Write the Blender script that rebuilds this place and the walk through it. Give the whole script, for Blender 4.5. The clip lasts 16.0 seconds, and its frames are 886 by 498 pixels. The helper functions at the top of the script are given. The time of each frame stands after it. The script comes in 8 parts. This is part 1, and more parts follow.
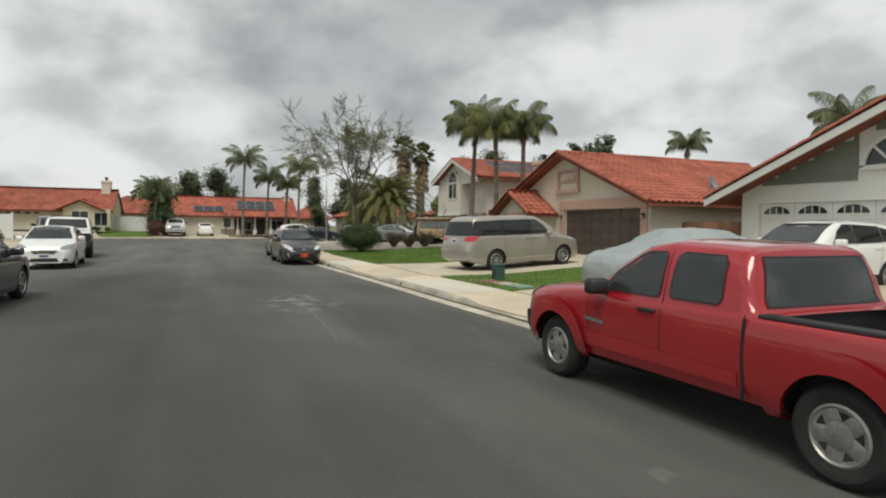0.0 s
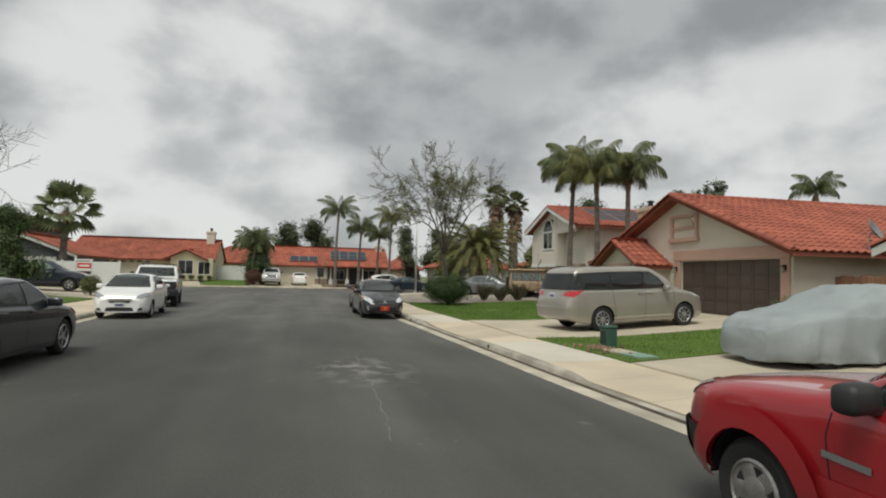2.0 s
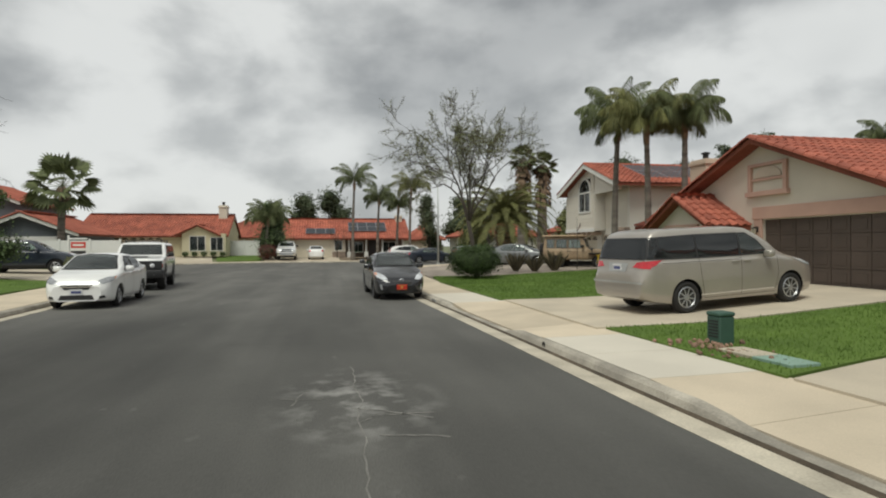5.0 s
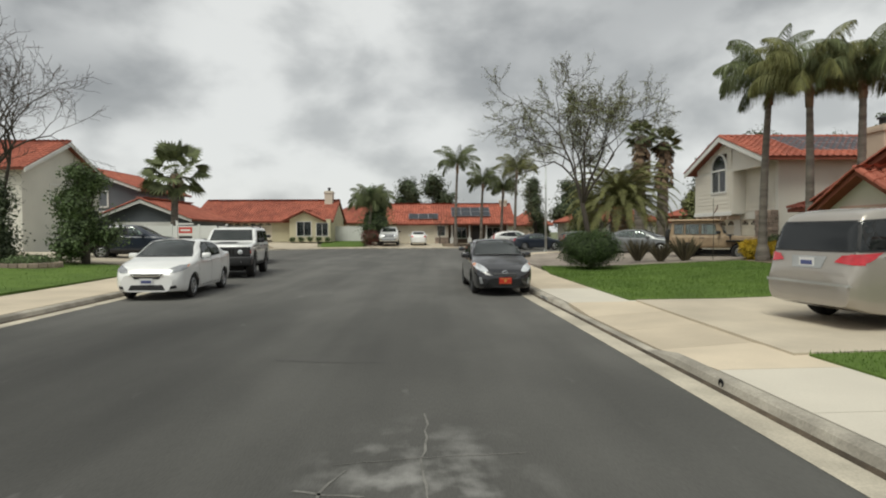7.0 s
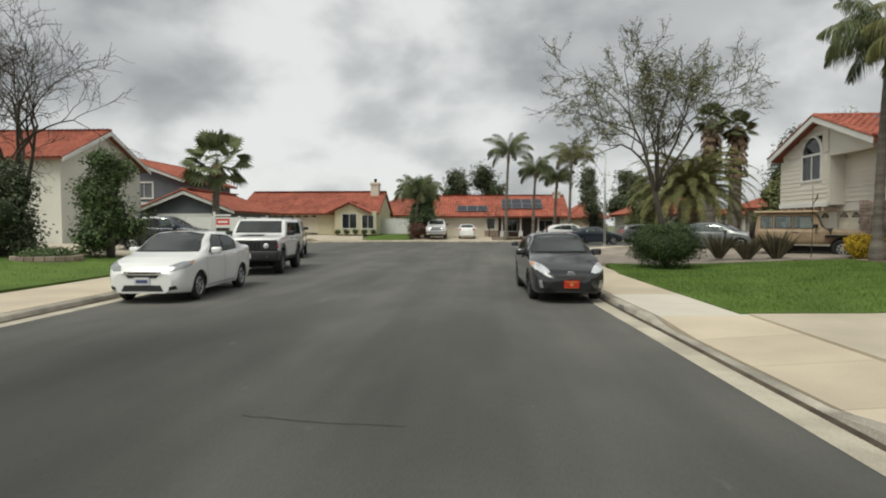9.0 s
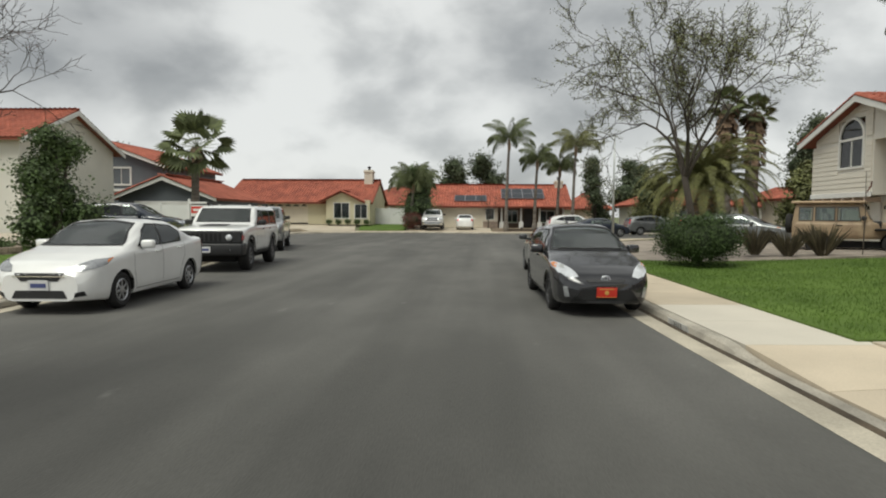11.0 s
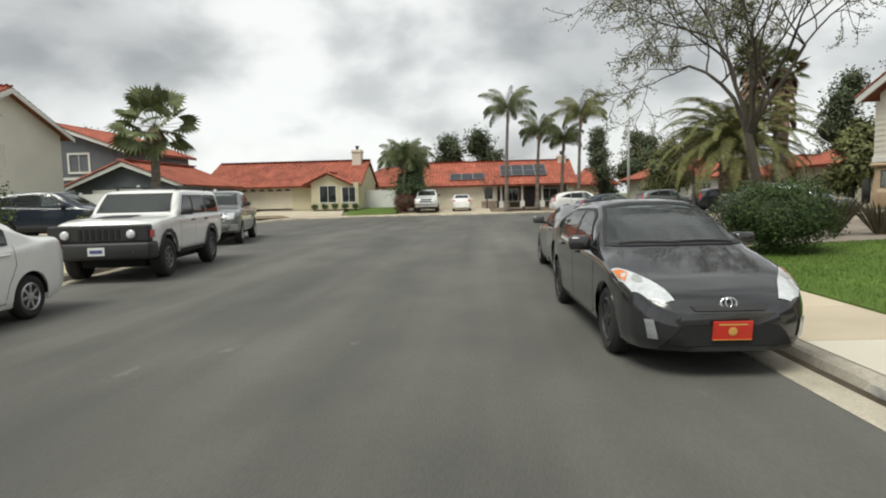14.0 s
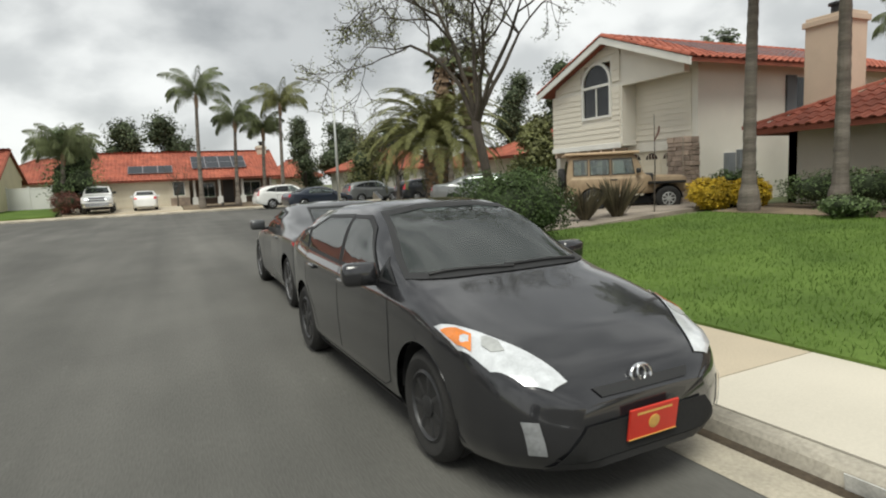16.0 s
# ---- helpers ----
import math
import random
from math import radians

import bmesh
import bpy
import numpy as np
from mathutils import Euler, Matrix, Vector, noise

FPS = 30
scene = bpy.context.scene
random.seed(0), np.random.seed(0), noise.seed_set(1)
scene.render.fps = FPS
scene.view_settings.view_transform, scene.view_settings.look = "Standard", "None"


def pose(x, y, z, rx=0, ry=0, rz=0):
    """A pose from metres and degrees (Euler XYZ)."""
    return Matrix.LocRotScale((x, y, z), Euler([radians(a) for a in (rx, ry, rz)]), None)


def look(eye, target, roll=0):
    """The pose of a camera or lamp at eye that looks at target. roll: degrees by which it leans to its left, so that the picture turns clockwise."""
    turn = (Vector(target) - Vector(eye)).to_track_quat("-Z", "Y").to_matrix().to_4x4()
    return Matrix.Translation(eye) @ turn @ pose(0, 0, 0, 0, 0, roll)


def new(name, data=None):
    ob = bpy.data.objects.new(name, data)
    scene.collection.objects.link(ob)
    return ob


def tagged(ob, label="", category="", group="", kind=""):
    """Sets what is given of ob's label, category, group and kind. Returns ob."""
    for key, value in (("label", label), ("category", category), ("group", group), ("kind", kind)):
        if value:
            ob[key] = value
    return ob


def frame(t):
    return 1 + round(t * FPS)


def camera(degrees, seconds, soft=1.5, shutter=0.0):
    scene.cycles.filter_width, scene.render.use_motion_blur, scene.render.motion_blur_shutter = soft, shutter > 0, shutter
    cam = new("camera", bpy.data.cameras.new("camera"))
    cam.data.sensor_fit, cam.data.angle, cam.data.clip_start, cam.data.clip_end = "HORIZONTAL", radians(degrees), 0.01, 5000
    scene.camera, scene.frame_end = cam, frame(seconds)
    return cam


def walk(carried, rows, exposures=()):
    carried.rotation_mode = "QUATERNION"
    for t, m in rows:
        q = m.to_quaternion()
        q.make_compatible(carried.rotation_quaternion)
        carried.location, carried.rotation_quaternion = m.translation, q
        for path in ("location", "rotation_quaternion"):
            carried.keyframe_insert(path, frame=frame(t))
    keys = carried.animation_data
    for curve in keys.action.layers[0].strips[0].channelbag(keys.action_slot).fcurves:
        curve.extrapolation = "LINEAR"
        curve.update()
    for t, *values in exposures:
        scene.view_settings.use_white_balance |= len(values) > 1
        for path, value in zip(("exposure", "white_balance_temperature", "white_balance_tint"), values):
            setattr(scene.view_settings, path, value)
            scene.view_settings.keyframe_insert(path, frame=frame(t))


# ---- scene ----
cam = camera(73.4, 16.0, soft=2.0)
PATH = [
    (0, (0.487, -0.483, 1.582), (1.241, 1.368, 1.507), 0.7),
    (0.5, (0.743, 0.13, 1.581), (1.494, 1.983, 1.518), 1.5),
    (1, (0.968, 0.716, 1.57), (1.645, 2.598, 1.553), 1.2),
    (1.5, (1.29, 1.365, 1.555), (1.849, 3.284, 1.605), 1.8),
    (2, (1.335, 1.794, 1.584), (1.79, 3.739, 1.677), 1.3),
    (2.5, (1.55, 2.49, 1.595), (1.969, 4.442, 1.704), 1.5),
    (3, (1.615, 3.146, 1.588), (2.051, 5.095, 1.681), 0.9),
    (5.5, (2.174, 6.314, 1.612), (2.512, 8.284, 1.573), -1.5),
    (6, (2.26, 7.024, 1.601), (2.465, 9.012, 1.546), -1.1),
    (6.5, (2.353, 7.708, 1.596), (2.468, 9.703, 1.54), -1.2),
    (7, (2.439, 8.438, 1.606), (2.473, 10.437, 1.549), -0.2),
    (7.5, (2.411, 9.027, 1.616), (2.342, 11.024, 1.549), -0.3),
    (8, (2.446, 9.727, 1.616), (2.312, 11.721, 1.548), -0.3),
    (8.5, (2.459, 10.397, 1.587), (2.322, 12.391, 1.512), 0.6),
    (9, (2.446, 11.135, 1.577), (2.315, 13.129, 1.497), 0.0),
    (9.5, (2.4, 11.835, 1.54), (2.253, 13.828, 1.446), 0.1),
    (12, (2.271, 15.478, 1.544), (2.165, 17.47, 1.399), 0.5),
    (12.5, (2.271, 16.228, 1.527), (2.155, 18.214, 1.321), 0.4),
    (13, (2.304, 17.029, 1.499), (2.157, 19.01, 1.267), -0.3),
    (13.5, (2.262, 17.701, 1.495), (2.113, 19.683, 1.267), -0.5),
    (14, (2.266, 18.4, 1.487), (2.149, 20.389, 1.313), -1.4),
    (14.5, (2.221, 19.051, 1.525), (2.298, 21.044, 1.367), -1.3),
    (15, (2.194, 19.673, 1.53), (2.587, 21.618, 1.277), -1.5),
    (15.5, (2.244, 20.383, 1.522), (2.875, 22.257, 1.224), -2.1),
    (16, (2.253, 21.035, 1.558), (3.085, 22.839, 1.324), -2.6),
]
walk(cam, [(t, look(eye, target, roll)) for t, eye, target, roll in PATH], exposures=[(0.0, 0.02), (2.5, -0.12), (5.5, -0.06), (9.5, 0.02), (12.0, 0.03), (12.5, 0.14), (13.0, 0.27), (16.0, 0.32)])

# ---- sky and sun ----
world = bpy.data.worlds.new("overcast_sky")
scene.world = world
world.use_nodes = True
wn, wl = world.node_tree.nodes, world.node_tree.links
wn.clear()


def wnode(kind, **props):
    n = wn.new(kind)
    for key, value in props.items():
        n.inputs[key].default_value = value
    return n


sky = wn.new("ShaderNodeTexSky")
sky.sky_type, sky.sun_disc = "NISHITA", False
sky.sun_elevation, sky.sun_rotation = radians(52), radians(200)
coords = wn.new("ShaderNodeTexCoord")
split = wn.new("ShaderNodeSeparateXYZ")
wl.new(coords.outputs["Generated"], split.inputs[0])


def wmath(op, a, b, clamp=False):
    n = wn.new("ShaderNodeMath")
    n.operation, n.use_clamp = op, clamp
    for i, v in enumerate((a, b)):
        if isinstance(v, (int, float)):
            n.inputs[i].default_value = v
        else:
            wl.new(v, n.inputs[i])
    return n.outputs[0]


# clouds lie in long banks, so their pattern is squeezed in height
plane = wn.new("ShaderNodeCombineXYZ")
wl.new(split.outputs[0], plane.inputs[0])
wl.new(split.outputs[1], plane.inputs[1])
wl.new(wmath("ADD", wmath("MULTIPLY", split.outputs[2], 1.6), 5.3), plane.inputs[2])


def wnoise(scale, detail, rough, distort, lo, hi, dark, light):
    n = wnode("ShaderNodeTexNoise", Scale=scale, Detail=detail, Roughness=rough, Distortion=distort)
    wl.new(plane.outputs[0], n.inputs["Vector"])
    r = wn.new("ShaderNodeValToRGB")
    r.color_ramp.interpolation = "EASE"
    r.color_ramp.elements[0].position, r.color_ramp.elements[0].color = lo, (*dark, 1)
    r.color_ramp.elements[1].position, r.color_ramp.elements[1].color = hi, (*light, 1)
    wl.new(n.outputs["Fac"], r.inputs[0])
    return r.outputs[0]


def wmix(kind, fac, a, b):
    n = wn.new("ShaderNodeMix")
    n.data_type, n.blend_type = "RGBA", kind
    n.inputs["Factor"].default_value = fac
    wl.new(a, n.inputs["A"]), wl.new(b, n.inputs["B"])
    return n.outputs["Result"]


banks = wnoise(2.1, 3.0, 0.45, 0.1, 0.36, 0.60, (0.50, 0.515, 0.515), (0.81, 0.825, 0.81))
puffs = wnoise(6.0, 7.0, 0.47, 0.12, 0.33, 0.60, (0.64, 0.65, 0.655), (1.08, 1.08, 1.07))
deck = wmix("MULTIPLY", 0.9, banks, puffs)
blue = wn.new("ShaderNodeVectorMath")
blue.operation = "SCALE"
blue.inputs["Scale"].default_value = 0.1
wl.new(sky.outputs[0], blue.inputs[0])
cover = wmix("MIX", 0.93, blue.outputs[0], deck)
back = wnode("ShaderNodeBackground", Strength=0.93)
wl.new(cover, back.inputs["Color"])
wl.new(back.outputs[0], wn.new("ShaderNodeOutputWorld").inputs[0])

sun = new("sun", bpy.data.lights.new("sun", "SUN"))
sun.data.energy, sun.data.angle, sun.data.color = 2.45, radians(30), (0.97, 0.97, 0.86)
sun.matrix_world = look((0, 0, 60), (18, 28, 0))

# ---- materials ----
MATS = {}


def mat(name, col, rough=0.7, metal=0.0, var=0.18, big=0.8, fine=45.0, bump=0.15, coat=0.0, spec=0.5, tint=None, rand=0.0, island=0.0, stretch=(1, 1, 1), stain=0.0):
    """A surface with broad patches and fine grain, at real size. tint: a second colour that the patches lean to."""
    if name in MATS:
        return MATS[name]
    m = bpy.data.materials.new(name)
    m.use_nodes = True
    n, l = m.node_tree.nodes, m.node_tree.links
    p = n["Principled BSDF"]
    p.inputs["Roughness"].default_value, p.inputs["Metallic"].default_value = rough, metal
    p.inputs["Coat Weight"].default_value, p.inputs["Coat Roughness"].default_value = coat, 0.04
    p.inputs["Specular IOR Level"].default_value = spec
    geo = n.new("ShaderNodeNewGeometry")
    place = n.new("ShaderNodeVectorMath")
    place.operation = "MULTIPLY"
    place.inputs[1].default_value = stretch
    l.new(geo.outputs["Position"], place.inputs[0])

    def noise_at(scale, detail):
        t = n.new("ShaderNodeTexNoise")
        t.inputs["Scale"].default_value, t.inputs["Detail"].default_value = scale, detail
        l.new(place.outputs[0], t.inputs["Vector"])
        return t.outputs["Fac"]

    def ramp(value, lo, hi, a, b):
        r = n.new("ShaderNodeValToRGB")
        e = r.color_ramp.elements
        e[0].position, e[0].color, e[1].position, e[1].color = lo, (*a, 1), hi, (*b, 1)
        l.new(value, r.inputs[0])
        return r.outputs[0]

    def mix(kind, fac, a, b):
        x = n.new("ShaderNodeMix")
        x.data_type, x.blend_type = "RGBA", kind
        x.inputs["Factor"].default_value = fac
        l.new(a, x.inputs["A"]), l.new(b, x.inputs["B"])
        return x.outputs["Result"]

    other = tint or tuple(c * (1 - var) for c in col)
    broad, grain = noise_at(big, 4), noise_at(fine, 3)
    color = ramp(broad, 0.35, 0.65, other, tuple(min(1, c * (1 + var * 0.5)) for c in col))
    color = mix("MULTIPLY", min(1.0, var * 3), color, ramp(grain, 0.25, 0.75, (0.72,) * 3, (1.12,) * 3))
    if stain:
        color = mix("MULTIPLY", 1.0, color, ramp(noise_at(big * 0.35, 6), 0.42, 0.6, (1 - stain,) * 3, (1.0,) * 3))
    for amount, source in ((rand, "ShaderNodeObjectInfo"), (island, "ShaderNodeNewGeometry")):
        if amount:
            s = n.new(source)
            color = mix("MULTIPLY", 1.0, color, ramp(s.outputs["Random" if source.endswith("Info") else "Random Per Island"], 0, 1, (1 - amount,) * 3, (1 + amount * 0.6,) * 3))
    l.new(color, p.inputs["Base Color"])
    if bump:
        b = n.new("ShaderNodeBump")
        b.inputs["Strength"].default_value, b.inputs["Distance"].default_value = bump, 0.02
        l.new(grain, b.inputs["Height"])
        l.new(b.outputs[0], p.inputs["Normal"])
    MATS[name] = m
    return m


def paint(name, col, metal=0.0, rough=0.28):
    return mat(name, col, rough, metal, var=0.06, big=1.5, fine=300, bump=0.0, coat=1.0)


def glass(name, col, rough=0.02, clear=0.6, ior=1.55):
    """Tinted pane: part of the light goes through, the rest meets its diffuse body colour, with a mirror-like surface.
    """
    m = MATS.get(name) or bpy.data.materials.new(name)
    if name not in MATS:
        m.use_nodes = True
        n, l = m.node_tree.nodes, m.node_tree.links
        n.remove(n["Principled BSDF"])
        body = n.new("ShaderNodeBsdfDiffuse")
        body.inputs[0].default_value = (*col, 1)
        see = n.new("ShaderNodeBsdfTransparent")
        see.inputs[0].default_value = (0.90, 0.97, 0.95, 1)
        gloss, edge, sheen = n.new("ShaderNodeBsdfGlossy"), n.new("ShaderNodeFresnel"), n.new("ShaderNodeMixShader")
        gloss.inputs["Roughness"].default_value, edge.inputs["IOR"].default_value = rough, ior
        both = n.new("ShaderNodeMixShader")
        both.inputs[0].default_value = clear
        l.new(body.outputs[0], both.inputs[1]), l.new(see.outputs[0], both.inputs[2])
        l.new(edge.outputs[0], sheen.inputs[0]), l.new(both.outputs[0], sheen.inputs[1]), l.new(gloss.outputs[0], sheen.inputs[2])
        l.new(sheen.outputs[0], n["Material Output"].inputs[0])
        MATS[name] = m
    return m


asphalt = mat("asphalt", (0.106, 0.103, 0.094), 0.85, var=0.22, big=0.5, fine=80, bump=0.35, stain=0.16, stretch=(1, 0.16, 1))


def weather_and_tone_road(m):
    """Long wheel-path bands, a west half darker up to about y 20, a lighter road beyond, and chalky dust round the old
    cracks.
    """
    n, l = m.node_tree.nodes, m.node_tree.links
    p = n["Principled BSDF"]
    base = p.inputs["Base Color"].links[0].from_socket
    geo = n.new("ShaderNodeNewGeometry")

    def scaled(v):
        x = n.new("ShaderNodeVectorMath")
        x.operation = "MULTIPLY"
        x.inputs[1].default_value = v
        l.new(geo.outputs["Position"], x.inputs[0])
        return x.outputs[0]

    def noise_on(vec, scale, detail, lo, hi, a, b):
        t, r = n.new("ShaderNodeTexNoise"), n.new("ShaderNodeMapRange")
        t.inputs["Scale"].default_value, t.inputs["Detail"].default_value = scale, detail
        l.new(vec, t.inputs["Vector"])
        l.new(t.outputs["Fac"], r.inputs["Value"])
        for key, value in (("From Min", lo), ("From Max", hi), ("To Min", a), ("To Max", b)):
            r.inputs[key].default_value = value
        return r.outputs[0]

    def calc(op, a, b):
        x = n.new("ShaderNodeMath")
        x.operation = op
        for i, v in enumerate((a, b)):
            if isinstance(v, (int, float)):
                x.inputs[i].default_value = v
            else:
                l.new(v, x.inputs[i])
        return x.outputs[0]

    bands = noise_on(scaled((1.0, 0.03, 1.0)), 1.4, 5, 0.35, 0.65, 0.88, 1.08)
    blots = noise_on(scaled((1.0, 0.55, 1.0)), 0.7, 6, 0.40, 0.62, 0.86, 1.06)
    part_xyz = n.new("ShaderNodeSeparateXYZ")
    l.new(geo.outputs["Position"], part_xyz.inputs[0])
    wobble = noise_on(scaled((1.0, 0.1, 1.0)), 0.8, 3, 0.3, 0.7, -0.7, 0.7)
    # west of about x = 1.9 the asphalt darkens, down to 0.62
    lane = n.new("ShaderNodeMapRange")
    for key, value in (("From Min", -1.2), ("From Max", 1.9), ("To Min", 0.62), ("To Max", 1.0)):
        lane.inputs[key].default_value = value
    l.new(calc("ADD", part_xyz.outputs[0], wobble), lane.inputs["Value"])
    # past y = 18 to 23 the whole road blends to a lighter 1.26
    old = n.new("ShaderNodeMapRange")
    for key, value in (("From Min", 18.0), ("From Max", 23.0), ("To Min", 0.0), ("To Max", 1.0)):
        old.inputs[key].default_value = value
    l.new(calc("ADD", part_xyz.outputs[1], wobble), old.inputs["Value"])
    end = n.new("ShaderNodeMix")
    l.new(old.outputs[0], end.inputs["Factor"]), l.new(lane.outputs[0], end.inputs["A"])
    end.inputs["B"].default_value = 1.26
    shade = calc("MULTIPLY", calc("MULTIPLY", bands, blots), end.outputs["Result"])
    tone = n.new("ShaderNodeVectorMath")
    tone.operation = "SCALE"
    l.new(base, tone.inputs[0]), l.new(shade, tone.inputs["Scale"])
    # dust: strongest near the crossing of the cracks
    away = n.new("ShaderNodeVectorMath")
    away.operation = "DISTANCE"
    away.inputs[1].default_value = (2.35, 11.9 * 0.55, 0.0)
    l.new(scaled((1.0, 0.55, 1.0)), away.inputs[0])
    near = n.new("ShaderNodeMapRange")
    for key, value in (("From Min", 0.15), ("From Max", 1.0), ("To Min", 1.0), ("To Max", 0.0)):
        near.inputs[key].default_value = value
    l.new(away.outputs["Value"], near.inputs["Value"])
    cloud = noise_on(scaled((1.0, 0.8, 1.0)), 3.2, 6, 0.47, 0.68, 0.0, 1.0)
    specks = noise_on(scaled((1.0, 0.5, 1.0)), 2.6, 5, 0.68, 0.78, 0.0, 0.35)
    fac = calc("MAXIMUM", calc("MULTIPLY", near.outputs[0], cloud), specks)
    mix = n.new("ShaderNodeMix")
    mix.data_type = "RGBA"
    mix.inputs["B"].default_value = (0.27, 0.265, 0.25, 1)
    l.new(fac, mix.inputs["Factor"]), l.new(tone.outputs[0], mix.inputs["A"])
    l.new(mix.outputs["Result"], p.inputs["Base Color"])


weather_and_tone_road(asphalt)
new_slab_mat = mat("new_slab", (0.59, 0.545, 0.46), 0.85, var=0.08, big=0.7, fine=60, bump=0.12)
gutter_dirt = mat("gutter_dirt", (0.10, 0.075, 0.05), 0.95, var=0.4, big=3, fine=40, bump=0.4, stain=0.3)
concrete = mat("concrete", (0.54, 0.47, 0.365), 0.85, var=0.12, big=0.9, fine=60, bump=0.15, stain=0.12)
slab_mat = mat("sidewalk_slab", (0.60, 0.51, 0.385), 0.85, var=0.12, big=0.7, fine=60, bump=0.15, rand=0.10, stain=0.08)
kerb_mat = mat("kerb_concrete", (0.46, 0.42, 0.35), 0.85, var=0.3, big=1.6, fine=40, bump=0.25, stain=0.3)
gutter_mat = mat("gutter_concrete", (0.55, 0.495, 0.395), 0.85, var=0.25, big=1.3, fine=50, bump=0.2, stain=0.15)
crack_fill = mat("crack_fill", (0.205, 0.198, 0.18), 0.9, var=0.35, big=3, fine=60, bump=0.2)
soil = mat("soil", (0.20, 0.15, 0.10), 0.95, var=0.35, big=1.2, fine=30, bump=0.5)
far_ground = mat("dry_ground", (0.16, 0.16, 0.09), 0.95, var=0.3, big=0.2, fine=12, bump=0.3, tint=(0.10, 0.13, 0.05))
turf = mat("turf", (0.105, 0.165, 0.034), 0.95, var=0.3, big=0.8, fine=40, bump=0.4, tint=(0.082, 0.135, 0.028), spec=0.2)
blade = mat("grass_blade", (0.125, 0.20, 0.040), 0.8, var=0.25, big=0.7, fine=20, bump=0, island=0.18, tint=(0.092, 0.155, 0.032), spec=0.2)
stucco_tan = mat("tan_stucco", (0.60, 0.49, 0.385), 0.9, var=0.08, big=0.6, fine=90, bump=0.3, stain=0.06)
stucco_cream = mat("cream_stucco", (0.66, 0.60, 0.50), 0.9, var=0.07, big=0.6, fine=90, bump=0.3, stain=0.05)
siding_cream = mat("cream_siding", (0.70, 0.655, 0.565), 0.75, var=0.05, big=0.6, fine=60, bump=0.08, rand=0.03)
stucco_yellow = mat("pale_yellow_stucco", (0.60, 0.55, 0.38), 0.9, var=0.07, big=0.6, fine=90, bump=0.3)
stucco_white = mat("white_stucco", (0.72, 0.69, 0.62), 0.9, var=0.06, big=0.6, fine=90, bump=0.25)
siding_grey = mat("grey_siding", (0.13, 0.145, 0.16), 0.7, var=0.1, big=0.8, fine=50, bump=0.1, rand=0.06)
siding_sage = mat("sage_siding", (0.20, 0.215, 0.175), 0.7, var=0.1, big=0.8, fine=50, bump=0.1, rand=0.05)
trim_pink = mat("dusty_pink_trim", (0.52, 0.33, 0.26), 0.7, var=0.1, big=1, fine=50, bump=0.1)
trim_white = mat("white_trim", (0.75, 0.74, 0.70), 0.6, var=0.06, big=1, fine=50, bump=0.05)
door_brown = mat("brown_garage_panel", (0.085, 0.062, 0.05), 0.6, var=0.15, big=1, fine=60, bump=0.1, rand=0.08)
door_white = mat("white_garage_panel", (0.74, 0.73, 0.70), 0.55, var=0.05, big=1, fine=60, bump=0.05, rand=0.03)
door_cream = mat("cream_garage_panel", (0.68, 0.62, 0.50), 0.55, var=0.05, big=1, fine=60, bump=0.05, rand=0.03)
tile_red = mat("red_clay_tile", (0.40, 0.118, 0.072), 0.8, var=0.25, big=0.7, fine=30, bump=0.25, island=0.22, rand=0.15, tint=(0.32, 0.088, 0.055))
deck_red = mat("roof_deck", (0.25, 0.075, 0.045), 0.9, var=0.25, big=1, fine=30, bump=0.2)
fascia = mat("fascia_board", (0.55, 0.42, 0.33), 0.7, var=0.12, big=1, fine=60, bump=0.1)
stone_mat = mat("ledger_stone", (0.40, 0.31, 0.25), 0.9, var=0.3, big=2, fine=30, bump=0.4, rand=0.35)
wood_fence = mat("fence_wood", (0.30, 0.15, 0.09), 0.85, var=0.25, big=2, fine=40, bump=0.3, rand=0.15, stretch=(1, 1, 0.15))
vinyl = mat("white_vinyl", (0.74, 0.74, 0.72), 0.5, var=0.05, big=1, fine=60, bump=0.03)
solar = mat("solar_cell", (0.03, 0.034, 0.042), 0.45, var=0.2, big=2, fine=30, bump=0)
solar_frame = mat("anodised_frame", (0.45, 0.46, 0.48), 0.4, metal=0.8, var=0.1, bump=0)
steel = mat("galvanised_steel", (0.50, 0.51, 0.50), 0.5, metal=0.6, var=0.15, big=1.5, fine=60, bump=0.05)
chrome = mat("chrome", (0.75, 0.76, 0.78), 0.12, metal=1.0, var=0.05, bump=0)
alloy = mat("alloy_rim", (0.52, 0.53, 0.54), 0.35, metal=0.85, var=0.12, big=6, fine=60, bump=0)
alloy_worn = mat("worn_alloy_rim", (0.40, 0.385, 0.36), 0.45, metal=0.75, var=0.25, big=7, fine=60, bump=0)
alloy_black = mat("black_alloy_rim", (0.06, 0.06, 0.062), 0.4, metal=0.5, var=0.2, big=6, fine=60, bump=0)
alloy_dark = mat("dark_alloy_rim", (0.19, 0.19, 0.195), 0.4, metal=0.6, var=0.15, big=6, fine=60, bump=0)
rubber = mat("tyre_rubber", (0.022, 0.021, 0.020), 0.85, var=0.25, big=5, fine=60, bump=0.2)
black_plastic = mat("black_plastic", (0.02, 0.02, 0.021), 0.55, var=0.15, big=3, fine=120, bump=0.08)
under = mat("underbody", (0.012, 0.012, 0.012), 0.9, var=0.2, bump=0.1)
seat_cloth = mat("seat_cloth", (0.16, 0.155, 0.15), 0.95, var=0.15, big=4, fine=150, bump=0.2)
seat_light = mat("light_seat_cloth", (0.42, 0.41, 0.38), 0.95, var=0.12, big=4, fine=150, bump=0.2)
